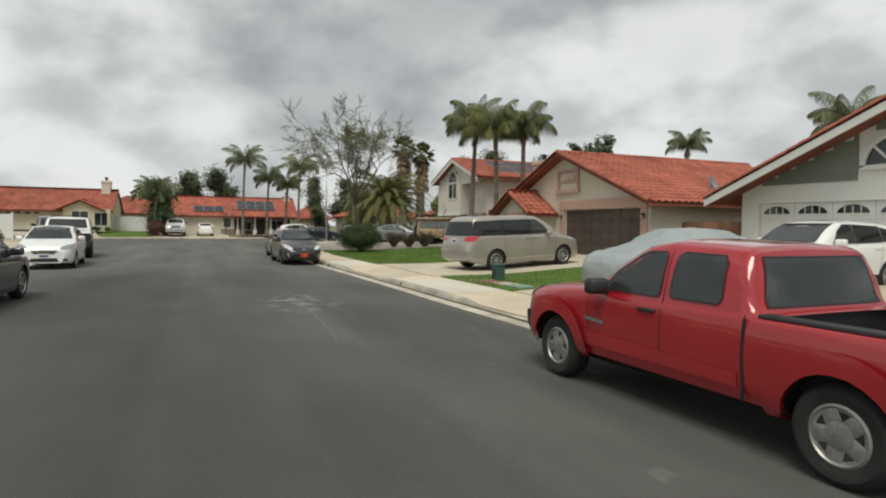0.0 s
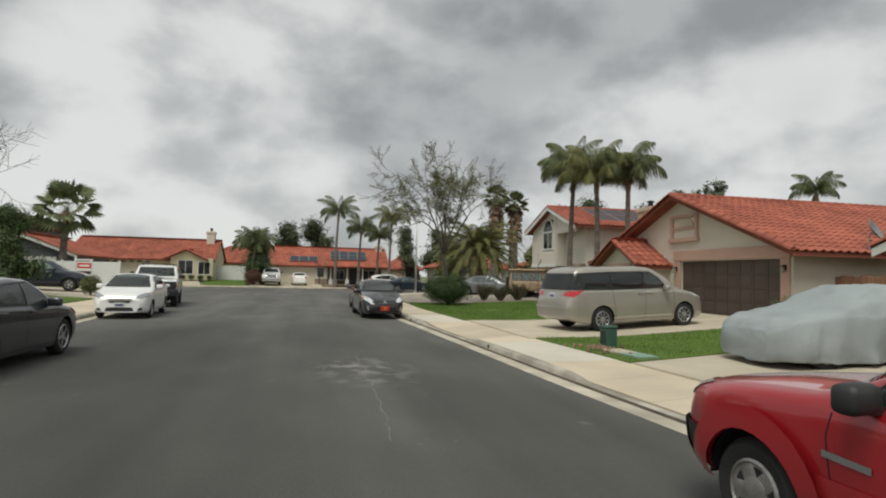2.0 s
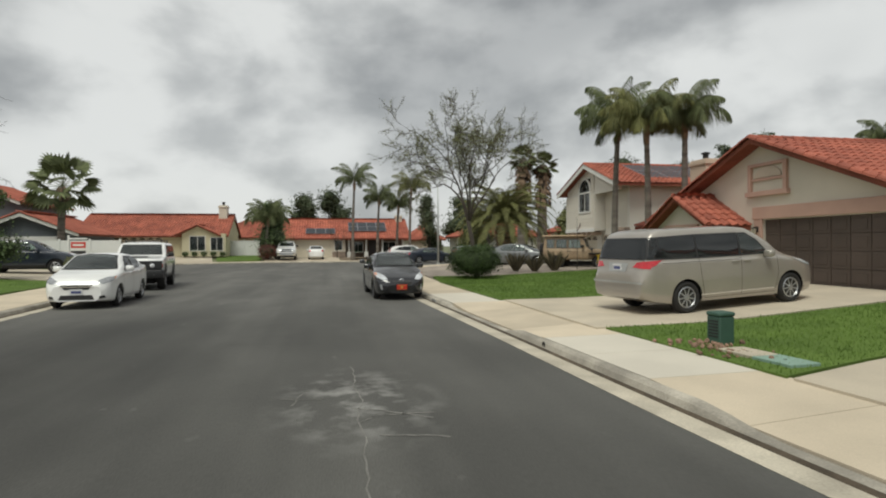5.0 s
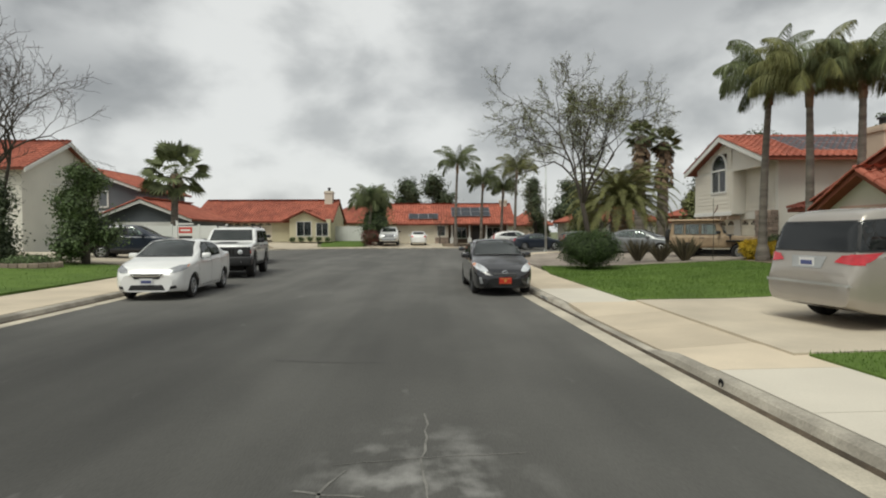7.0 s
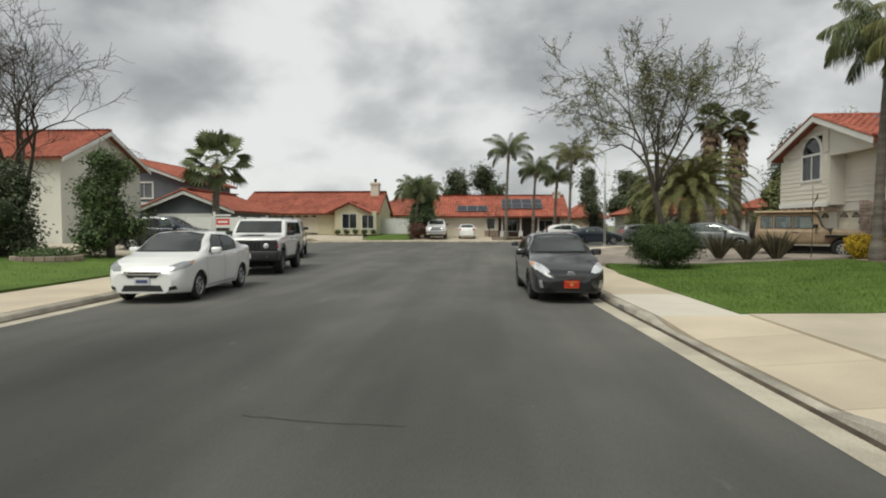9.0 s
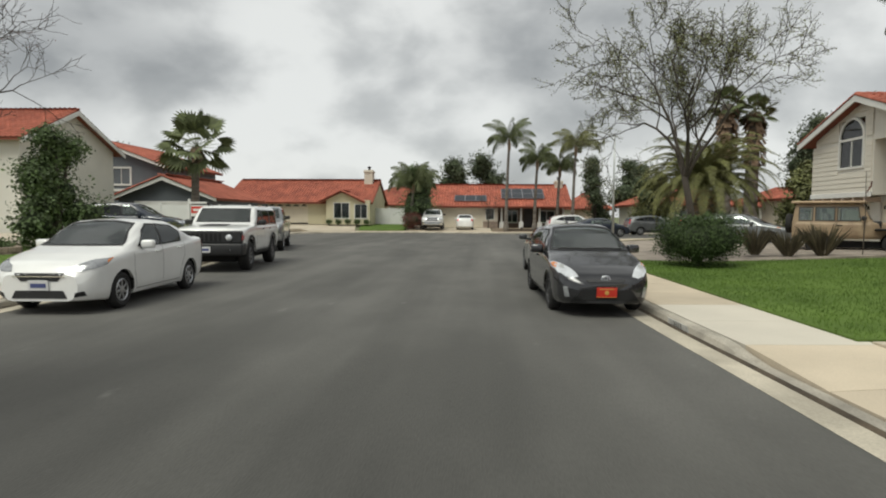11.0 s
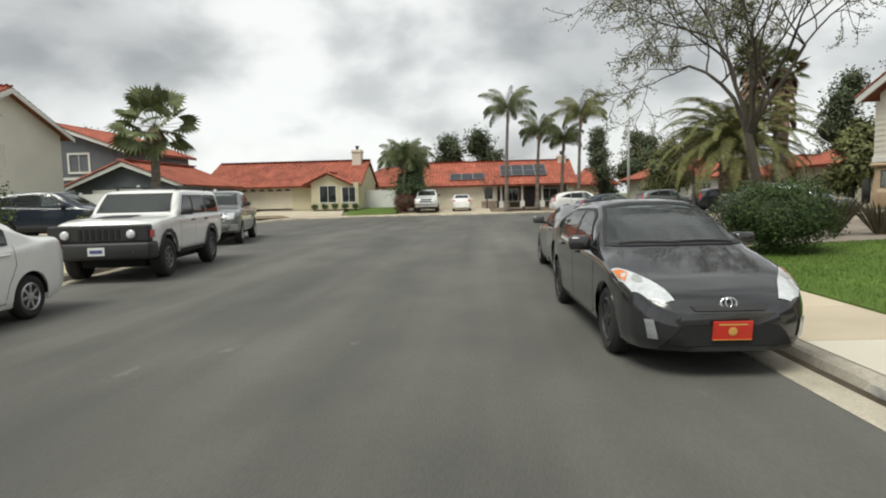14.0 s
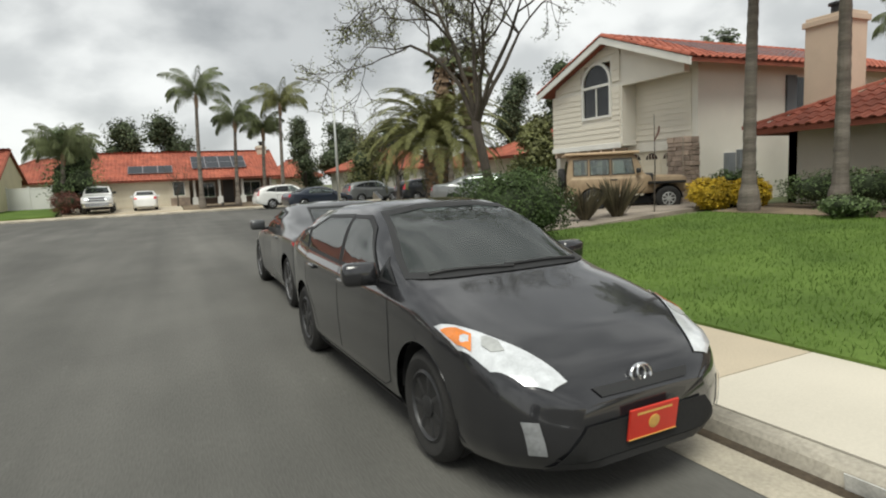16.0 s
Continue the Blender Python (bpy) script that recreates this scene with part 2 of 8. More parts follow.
lamp_grey = mat("grey_lamp", (0.34, 0.35, 0.36), 0.15, metal=0.3, var=0.2, big=18, fine=70, bump=0.05, coat=1.0)
lamp_clear = mat("clear_lamp", (0.72, 0.74, 0.76), 0.12, metal=0.35, var=0.12, big=20, fine=90, bump=0.05, coat=1.0)
lamp_red = mat("red_lamp", (0.55, 0.02, 0.03), 0.15, var=0.15, big=14, fine=80, bump=0.05, coat=1.0)
lamp_amber = mat("amber_lamp", (0.75, 0.22, 0.03), 0.15, var=0.15, big=14, fine=80, bump=0.05, coat=1.0)
plate_white = mat("plate_white", (0.70, 0.70, 0.70), 0.4, var=0.05, bump=0)
plate_red = mat("plate_red", (0.58, 0.035, 0.02), 0.4, var=0.06, big=8, bump=0)
gold = mat("gold_print", (0.62, 0.36, 0.09), 0.5, var=0.1, bump=0)
ink = mat("black_ink", (0.03, 0.03, 0.03), 0.7, var=0.1, bump=0)
# pale green-grey body colour adds the haze of reflected sky to the panes
car_glass = glass("car_glass", (0.17, 0.20, 0.19), clear=0.84, ior=1.75)
privacy_glass = glass("privacy_glass", (0.016, 0.018, 0.019), clear=0.10, ior=1.65)
house_glass = glass("window_glass", (0.02, 0.024, 0.028), clear=0.55)
bark = mat("bark", (0.085, 0.07, 0.056), 0.95, var=0.35, big=3, fine=30, bump=0.6, stretch=(1, 1, 0.25))
palm_bark = mat("palm_bark", (0.19, 0.165, 0.14), 0.95, var=0.35, big=2, fine=22, bump=0.6, stretch=(0.4, 0.4, 3))
palm_thatch = mat("palm_thatch", (0.25, 0.17, 0.11), 0.95, var=0.35, big=3, fine=25, bump=0.6)
frond = mat("palm_leaflet", (0.135, 0.16, 0.066), 0.8, var=0.25, big=1.2, fine=12, bump=0, island=0.4)
frond_olive = mat("date_palm_leaflet", (0.175, 0.18, 0.06), 0.8, var=0.25, big=1.2, fine=12, bump=0, island=0.4)
leaf_dark = mat("dark_leaf", (0.088, 0.115, 0.055), 0.6, var=0.25, big=1.5, fine=12, bump=0, island=0.5)
leaf_hedge = mat("hedge_leaf", (0.052, 0.088, 0.022), 0.8, var=0.25, big=1.5, fine=12, bump=0, island=0.5)
leaf_mid = mat("mid_leaf", (0.11, 0.165, 0.055), 0.6, var=0.25, big=1.5, fine=12, bump=0, island=0.5)
leaf_spring = mat("spring_leaf", (0.16, 0.17, 0.06), 0.65, var=0.25, big=1.5, fine=12, bump=0, island=0.4)
leaf_yellow = mat("yellow_bloom", (0.62, 0.43, 0.025), 0.65, var=0.25, big=3, fine=20, bump=0, island=0.35)
leaf_red = mat("red_leaf", (0.14, 0.045, 0.03), 0.65, var=0.25, big=3, fine=20, bump=0, island=0.5)
leaf_flax = mat("flax_leaf", (0.13, 0.11, 0.065), 0.6, var=0.3, big=3, fine=20, bump=0, island=0.5)
# filler balls for shrubs and crowns: shade among the leaves, put into colour
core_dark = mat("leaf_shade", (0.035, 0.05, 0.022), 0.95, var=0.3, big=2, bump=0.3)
tarp = mat("grey_car_cover", (0.30, 0.33, 0.34), 0.7, var=0.12, big=1.2, fine=60, bump=0.2)
box_green = mat("utility_green", (0.045, 0.10, 0.075), 0.5, var=0.15, big=3, fine=60, bump=0.08)
# pale panel added behind every window so that the panes look grey
blind_mat = mat("window_blind", (0.42, 0.43, 0.42), 0.8, var=0.15, big=2, fine=30, bump=0.1, stretch=(0.2, 0.2, 12))

# ---- building helpers ----
ORIGIN = {}


def thing(name, m, label, category, group="", kind=""):
    """An Empty at the base of a thing whose parts are built in its own frame."""
    ob = new(name)
    ob.empty_display_size = 0.2
    ob.matrix_basis = m
    ORIGIN[ob] = Vector((0, 0, 0))
    return tagged(ob, label, category, group, kind)


def site(name, x, y, z, label, category, group="", kind=""):
    """As thing(), for parts that are written in the world's coordinates."""
    ob = thing(name, Matrix.Translation((x, y, z)), label, category, group, kind)
    ORIGIN[ob] = Vector((x, y, z))
    return ob


def part(name, bm, material, parent=None, label="", smooth=False, kind="", flip=True):
    if flip:
        bmesh.ops.recalc_face_normals(bm, faces=bm.faces)
    if parent is not None and ORIGIN[parent].length:
        bmesh.ops.translate(bm, verts=bm.verts, vec=-ORIGIN[parent])
    me = bpy.data.meshes.new(name)
    bm.to_mesh(me)
    bm.free()
    if smooth:
        me.shade_smooth()
    me.materials.append(material)
    ob = new(name, me)
    if parent is not None:
        ob.parent = parent
        ORIGIN[ob] = ORIGIN[parent]
    return tagged(ob, label, kind=kind)


def box(bm, x0, x1, y0, y1, z0, z1, bevel=0.0, m=None):
    v = [bm.verts.new((x, y, z)) for z in (z0, z1) for x, y in ((x0, y0), (x1, y0), (x1, y1), (x0, y1))]
    fs = [bm.faces.new([v[i] for i in q]) for q in ((3, 2, 1, 0), (4, 5, 6, 7), (0, 1, 5, 4), (1, 2, 6, 5), (2, 3, 7, 6), (3, 0, 4, 7))]
    if m is not None:
        bmesh.ops.transform(bm, matrix=m, verts=v)
    if bevel:
        es = list({e for f in fs for e in f.edges})
        bmesh.ops.bevel(bm, geom=es, offset=bevel, segments=2, affect="EDGES", profile=0.5)
    return bm


def boxes(*rows, bevel=0.0):
    bm = bmesh.new()
    for r in rows:
        box(bm, *r, bevel=bevel)
    return bm


def prism(bm, pts, lo, hi, axis):
    """A flat outline (a, b) pushed from lo to hi along an axis: 'x' takes (y, z), 'y' takes (x, z), 'z' takes (x, y)."""
    def at(p, d):
        return {"x": (d, p[0], p[1]), "y": (p[0], d, p[1]), "z": (p[0], p[1], d)}[axis]
    a, b = [bm.verts.new(at(p, lo)) for p in pts], [bm.verts.new(at(p, hi)) for p in pts]
    bm.faces.new(a), bm.faces.new(b)
    for i in range(len(pts)):
        j = (i + 1) % len(pts)
        bm.faces.new((a[i], a[j], b[j], b[i]))
    return bm


def outline(pts, lo, hi, axis):
    return prism(bmesh.new(), pts, lo, hi, axis)


def tube(bm, pts, radii, sides=8, cap=True):
    """A tube along points, with a radius at each."""
    rings = []
    side = Vector((1, 0, 0))
    for i, p in enumerate(pts):
        p = Vector(p)
        d = (Vector(pts[min(i + 1, len(pts) - 1)]) - Vector(pts[max(i - 1, 0)])).normalized()
        side = (side - d * side.dot(d))
        side = (side if side.length > 0.05 else d.orthogonal()).normalized()
        up = d.cross(side)
        rings.append([bm.verts.new(p + (side * math.cos(a) + up * math.sin(a)) * radii[i]) for a in (2 * math.pi * k / sides for k in range(sides))])
    for a, b in zip(rings, rings[1:]):
        for k in range(sides):
            bm.faces.new((a[k], a[(k + 1) % sides], b[(k + 1) % sides], b[k]))
    if cap:
        bm.faces.new(rings[0]), bm.faces.new(rings[-1])
    return bm


def lathe(bm, profile, sides=24, m=None, axis="z"):
    """(radius, height) pairs turned round an axis; the ends are closed where they are not on it."""
    rings = []
    for r, h in profile:
        ring = []
        for k in range(sides):
            a = 2 * math.pi * k / sides
            c, s = r * math.cos(a), r * math.sin(a)
            ring.append(bm.verts.new((c, s, h) if axis == "z" else (c, h, s)))
        rings.append(ring)
    for a, b in zip(rings, rings[1:]):
        for k in range(sides):
            bm.faces.new((a[k], a[(k + 1) % sides], b[(k + 1) % sides], b[k]))
    bm.faces.new(rings[0]), bm.faces.new(rings[-1])
    if m is not None:
        bmesh.ops.transform(bm, matrix=m, verts=[v for r in rings for v in r])
    return bm


def inside(p, poly):
    x, y = p
    hit = False
    for (ax, ay), (bx, by) in zip(poly, poly[1:] + poly[:1]):
        if (ay > y) != (by > y) and x < (bx - ax) * (y - ay) / (by - ay) + ax:
            hit = not hit
    return hit


def spline(pts, step=0.8):
    """A smooth curve through plan points, cut into even steps."""
    pts = [Vector((*p, 0)) for p in pts]
    dense = []
    for i in range(len(pts) - 1):
        a, b, c, d = pts[max(i - 1, 0)], pts[i], pts[i + 1], pts[min(i + 2, len(pts) - 1)]
        for k in range(20):
            t = k / 20
            dense.append(0.5 * (2 * b + (c - a) * t + (2 * a - 5 * b + 4 * c - d) * t * t + (3 * b - a - 3 * c + d) * t ** 3))
    dense.append(pts[-1])
    out, left = [dense[0].copy()], step
    for a, b in zip(dense, dense[1:]):
        while (b - a).length >= left:
            a = a + (b - a).normalized() * left
            out.append(a.copy())
            left = step
        left -= (b - a).length
    return out


def offset(line, d):
    """The line moved d metres to its right."""
    out = []
    for i, p in enumerate(line):
        t = (line[min(i + 1, len(line) - 1)] - line[max(i - 1, 0)]).normalized()
        out.append(p + Vector((t.y, -t.x, 0)) * d)
    return out

# ---- ground, road, kerbs, pavements ----
KERB_R = spline([(6.9, -40), (6.6, -18), (6.2, -6), (5.97, 0), (5.72, 5), (5.46, 10), (5.31, 15), (5.14, 20), (5.0, 24), (4.98, 30), (5.22, 36), (6.1, 42), (7.7, 47.5), (10.2, 52), (14.5, 55.5), (22, 57.5), (45, 60)])
KERB_L = spline([(-4.6, -40), (-4.9, 0), (-5.15, 15), (-5.4, 23), (-5.75, 28), (-6.4, 33), (-7.6, 40), (-9.4, 46.5), (-11.8, 53), (-13.6, 58), (-12.6, 62), (-9.0, 65.2), (-4, 66.8), (2, 66.3), (8, 66.8), (20, 69), (45, 72)])


def lot_height(x, y):
    """The lots rise gently away from the kerbs."""
    if y > 64:
        return 0.16 + 0.55 * min(1, max(0, (y - 67) / 10)) * (1 if x < -4 else 0.35)
    if x > 0:
        return 0.15 + 0.31 * min(1, max(0, (x - 9.2) / 6.0))
    return 0.16 + 0.35 * min(1, max(0, (-8 - x) / 8))


bm = bmesh.new()
edge = [bm.verts.new((p.x, p.y, 0)) for p in KERB_L] + [bm.verts.new((p.x, p.y, 0)) for p in reversed(KERB_R)]
bmesh.ops.triangulate(bm, faces=[bm.faces.new(edge)])
road = part("road", bm, asphalt)
tagged(road, "worn dark grey asphalt street with faint patches", "road", kind="structure")

# the land sheet reaches the horizon; it lies under the road and rises under the lots
bm = bmesh.new()
STEP = 1.5
ROAD_POLY = [(p.x, p.y) for p in offset(KERB_L, 0.0)][::2] + [(p.x, p.y) for p in reversed(KERB_R)][::2]
cols = [-1500, -500, -200, -100] + [-60 + STEP * i for i in range(81)] + [100, 200, 500, 1500]
rows_y = [-1500, -400, -120] + [-45 + STEP * i for i in range(107)] + [160, 300, 700, 1500]
grid = {}
for i, x in enumerate(cols):
    for j, y in enumerate(rows_y):
        near = any(inside((x + dx, y + dy), ROAD_POLY) for dx, dy in ((0, 0), (2.6, 0), (-2.6, 0), (0, 2.6), (0, -2.6))) if -45 < x < 50 and -45 < y < 78 else False
        z = -0.25 if near else (lot_height(x, y) - 0.09 if -60 <= x <= 60 and -45 <= y <= 114 else 0.2)
        grid[i, j] = bm.verts.new((x, y, z))
for i in range(len(cols) - 1):
    for j in range(len(rows_y) - 1):
        bm.faces.new((grid[i, j], grid[i + 1, j], grid[i + 1, j + 1], grid[i, j + 1]))
tagged(part("ground", bm, far_ground, smooth=True), "dry mixed ground of the lots under lawns and drives", "ground", kind="structure")


def sweep(line, profile, low=(), name="", material=None, label="", drop=None):
    """A strip along a kerb line. profile: (distance away from the road, height); low: stretches (y0, y1) where the kerb dips for a drive."""
    b = bmesh.new()
    lines = [offset(line, d) for d, _ in profile]
    ring = []
    for i, p in enumerate(line):
        dip = 1.0
        for y0, y1 in low:
            dip = min(dip, 1 - min(1, max(0, min(p.y - y0, y1 - p.y) / 0.7)) * 0.8)
        ring.append([b.verts.new((lines[k][i].x, lines[k][i].y, h * dip if h > 0 else h)) for k, (_, h) in enumerate(profile)])
    for p, q in zip(ring, ring[1:]):
        for k in range(len(profile) - 1):
            b.faces.new((p[k], q[k], q[k + 1], p[k + 1]))
    return tagged(part(name, b, material), label, name.split("_")[0], kind="structure")


LOW_R, LOW_L = [(4.6, 10.6), (15.6, 21.0)], [(35.5, 41), (58, 61.5)]
fine_r = spline([(p.x, p.y) for p in KERB_R[::3]], 0.35)
fine_l = [p for p in spline([(p.x, p.y) for p in KERB_L[::3]], 0.35)]
for line, sgn, low, tag in ((fine_r, 1, LOW_R, "east"), (fine_l, -1, LOW_L, "west")):
    sweep(line, [(-0.34 * sgn, 0.004), (-0.32 * sgn, 0.012), (0.0, 0.003)], (), "gutter_" + tag, gutter_mat, "pale concrete gutter strip along the kerb")
    sweep(line, [(-0.055 * sgn, 0.004), (-0.045 * sgn, 0.012), (0.004 * sgn, 0.024)], (), "gutter_dirt_" + tag, gutter_dirt, "line of brown dirt lying at the kerb's foot")
    sweep(line, [(-0.005 * sgn, -0.1), (0.0, 0.02), (0.03 * sgn, 0.09), (0.06 * sgn, 0.112), (0.15 * sgn, 0.12), (0.155 * sgn, -0.1)], low, "kerb_" + tag, kerb_mat, "weathered concrete kerb with dark stains")


def slabs(line, sgn, d0, d1, low, name, label, length=1.52):
    """A pavement of separate concrete slabs, each a thin block with a joint round it."""
    run = spline([(p.x, p.y) for p in line], length)
    holder = tagged(new(name), label, "pavement", kind="structure")
    a, c = offset(run, d0 * sgn), offset(run, d1 * sgn)
    for i in range(len(run) - 1):
        if not (-12 < run[i].y < 68) or run[i].x > 24:
            continue
        b = bmesh.new()
        quad = [a[i], a[i + 1], c[i + 1], c[i]]
        mid = sum(quad, Vector()) / 4
        quad = [p + (mid - p).normalized() * 0.008 for p in quad]
        zs = []
        for k, p in enumerate(quad):
            dip = 0.0
            for y0, y1 in low:
                if y0 + 0.3 < run[i + (k in (1, 2))].y < y1 - 0.3 and k in (0, 1):
                    dip = 0.08
            zs.append(0.125 - dip + (0.012 if k > 1 else 0))
        top = [b.verts.new((p.x, p.y, z)) for p, z in zip(quad, zs)]
        bot = [b.verts.new((p.x, p.y, -0.1)) for p in quad]
        b.faces.new(top)
        for k in range(4):
            b.faces.new((top[k], top[(k + 1) % 4], bot[(k + 1) % 4], bot[k]))
        ob = part("slab", b, new_slab_mat if sgn > 0 and (11.8 < mid.y < 15.2 or 21.4 < mid.y < 23.2) else slab_mat)
        ob.parent = holder


def drive(name, pts, label, material=None, thick=0.2):
    """A poured concrete drive that follows the lot's slope; pts run round its outline."""
    b = bmesh.new()
    f = b.faces.new([b.verts.new((x, y, 0)) for x, y in pts])
    bmesh.ops.triangulate(b, faces=[f])
    for _ in range(3):
        bmesh.ops.subdivide_edges(b, edges=[e for e in b.edges if e.calc_length() > 1.6], cuts=1, use_grid_fill=True)
    bmesh.ops.triangulate(b, faces=b.faces)
    for v in b.verts:
        v.co.z = lot_height(v.co.x, v.co.y) + 0.012
    geo = bmesh.ops.extrude_face_region(b, geom=list(b.faces))
    for v in geo["geom"]:
        if isinstance(v, bmesh.types.BMVert):
            v.co.z -= thick
    return tagged(part(name, b, material or concrete), label, "driveway", kind="structure")


def lawn(name, pts, label, density=320, seed=1, tall=0.055):
    """A turf sheet with blades standing on it."""
    drive(name, pts, label, turf, 0.15)
    rnd = random.Random(seed)
    xs, ys = [p[0] for p in pts], [p[1] for p in pts]
    verts, faces = [], []
    for _ in range(int((max(xs) - min(xs)) * (max(ys) - min(ys)) * density)):
        x, y = rnd.uniform(min(xs), max(xs)), rnd.uniform(min(ys), max(ys))
        if not inside((x, y), pts):
            continue
        z, a, h = lot_height(x, y) + 0.008, rnd.uniform(0, 6.283), tall * rnd.uniform(0.5, 1.25)
        w = rnd.uniform(0.004, 0.009)
        dx, dy = math.cos(a) * w, math.sin(a) * w
        lx, ly = rnd.uniform(-0.03, 0.03), rnd.uniform(-0.03, 0.03)
        k = len(verts)
        verts += [(x - dx, y - dy, z), (x + dx, y + dy, z), (x + lx, y + ly, z + h)]
        faces.append((k, k + 1, k + 2))
    me = bpy.data.meshes.new("grass")
    me.from_pydata(verts, [], faces)
    me.materials.append(blade)
    tagged(new("grass", me), "short green mown grass blades on the lawn", "grass", kind="stuff")

lawn("lawn_corner", [(6.62, 21.0), (10.5, 21.3), (14.6, 22.6), (14.6, 31.8), (11.5, 32.4), (7.0, 33.4), (6.5, 29), (6.55, 25)], "green mown corner lawn beside the pavement", 420, 1)
lawn("lawn_strip", [(7.0, 11.3), (8.6, 11.9), (13.8, 13.2), (15.2, 16.2), (6.85, 15.3)], "narrow green lawn between two drives", 420, 2)
lawn("lawn_west", [(-7.9, 14), (-7.95, 24), (-8.3, 33), (-16, 34), (-22, 28), (-20, 14)], "green front lawn beside the west pavement", 60, 3)
lawn("lawn_north", [(-8.6, 67.3), (-4.6, 68.6), (-5.0, 75.5), (-10, 75.5)], "green lawn in front of the white fence", 30, 4)
lawn("lawn_far_west", [(-14.6, 57), (-16.8, 55.5), (-18, 61), (-15.2, 61)], "small green lawn by the far drive", 30, 5)
lawn("lawn_near", [(7.6, -6), (9.0, -6), (14, 0), (14, 3.2), (7.4, 4.2)], "green front lawn near the white garage", 60, 6)
drive("driveway_van", [(6.7, 15.35), (15.4, 16.4), (15.6, 22.4), (10.5, 21.2), (6.72, 20.9)], "pale concrete drive in front of the brown garage")
drive("driveway_near", [(7.2, 4.3), (14, 3.3), (16, 3.3), (16, 13.0), (13.9, 13.1), (8.6, 11.8), (7.0, 11.2)], "pale concrete drive in front of the white garage")
drive("driveway_corner", [(6.9, 33.6), (11.6, 32.6), (17.4, 33), (17.6, 43), (14, 47), (9.2, 47.2), (7.2, 42.5), (6.6, 38)], "gravelly concrete drive of the two-storey house", mat("gravel_drive", (0.34, 0.29, 0.24), 0.9, var=0.3, big=1.5, fine=30, bump=0.4))
drive("driveway_west", [(-8.2, 33.5), (-8.9, 41.5), (-22, 44), (-22, 36)], "pale concrete drive on the west side")
drive("driveway_far_west", [(-13.9, 60.8), (-17.6, 61.5), (-18.5, 76), (-10.6, 76), (-9.0, 67.4), (-12.4, 64.5)], "pale concrete drive of the yellow house")
drive("driveway_north", [(-4.2, 68.9), (3.4, 68.2), (3.4, 76), (-4.6, 76)], "concrete drive in front of the far house")
drive("yard_north", [(3.5, 68.3), (16, 70), (16, 76), (3.5, 76)], "bare earth front yard of the far house", soil)
drive("planting_bed", [(14.7, 22.6), (17.8, 22.4), (17.8, 32.2), (14.7, 31.8)], "brown soil bed along the house", soil)
slabs(KERB_R, 1, 0.16, 1.66, LOW_R, "pavement_east", "tan concrete pavement slabs with joints")
slabs(KERB_L, -1, 0.17, 2.3, LOW_L, "pavement_west", "pale concrete pavement slabs with joints")

# painted house number on the kerb face
number = site("kerb_number", 5.14, 22.3, 0.0, "white painted kerb block with black house number", "sign")


def kerb_x(y):
    for p, q in zip(KERB_R, KERB_R[1:]):
        if p.y <= y <= q.y:
            return p.x + (q.x - p.x) * (y - p.y) / (q.y - p.y)


def text_mesh(words, size, m, depth=0.002):
    """A flat word in the built-in font, made into a mesh."""
    curve = bpy.data.curves.new("letters", "FONT")
    curve.body, curve.size, curve.extrude, curve.align_x, curve.align_y = words, size, depth, "CENTER", "CENTER"
    ob = bpy.data.objects.new("letters", curve)
    scene.collection.objects.link(ob)
    me = bpy.data.meshes.new_from_object(ob.evaluated_get(bpy.context.evaluated_depsgraph_get()))
    scene.collection.objects.unlink(ob)
    bpy.data.objects.remove(ob)
    b = bmesh.new()
    b.from_mesh(me)
    bmesh.ops.transform(b, matrix=m, verts=b.verts)
    return b


KX = kerb_x(22.3)
LEAN_K = math.degrees(math.atan2(kerb_x(22.7) - kerb_x(21.9), 0.8))
face_pose = pose(KX + 0.002, 22.3, 0.062, 90, 0, -90 - LEAN_K) @ pose(0, 0, 0, 12, 0, 0) @ pose(0, 0, 0.014)
b = boxes((-0.36, 0.36, -0.048, 0.048, -0.006, 0.0))
bmesh.ops.transform(b, matrix=face_pose, verts=b.verts)
part("painted_block", b, mat("kerb_paint", (0.62, 0.62, 0.60), 0.7, var=0.3, big=9, fine=60, bump=0.1), number)
for i, digit in enumerate("3117"):
    part("digit", text_mesh(digit, 0.11, face_pose @ pose(-0.12 + 0.08 * i, 0, 0.002)), ink, number, "black painted digit " + digit)

# old crack filler on the road
rnd = random.Random(5)
cracks = thing("road_crack", pose(2.3, 12, 0.004), "pale filled cracks branching across the asphalt", "crack", kind="stuff")
b = bmesh.new()


def crack(x, y, dx, dy, n, w):
    pts = []
    for i in range(n):
        pts.append((x, y))
        x, y = x + dx + rnd.uniform(-0.028, 0.028), y + dy + rnd.uniform(-0.028, 0.028)
    left = [b.verts.new((px - w * rnd.uniform(0.15, 0.8), py - w * 0.3, 0.0)) for px, py in pts]
    right = [b.verts.new((px + w * rnd.uniform(0.15, 0.8), py + w * 0.3, 0.0)) for px, py in pts]
    for i in range(n - 1):
        b.faces.new((left[i], right[i], right[i + 1], left[i + 1]))


crack(-0.1, -4.5, 0.006, 0.14, 44, 0.014)
crack(-0.55, 0.5, 0.16, 0.02, 9, 0.02)
crack(0.0, -0.4, 0.10, -0.06, 9, 0.026)
crack(0.3, -0.7, 0.09, 0.0, 6, 0.04)
crack(0.2, -1.3, 0.10, -0.03, 7, 0.03)
crack(-0.3, 0.0, -0.11, 0.02, 5, 0.03)
crack(0.05, -0.9, 0.08, 0.05, 5, 0.05)
crack(-0.6, -0.2, 0.02, 0.12, 6, 0.03)
part("crack_line", b, crack_fill, cracks, flip=False, kind="stuff")
b = bmesh.new()
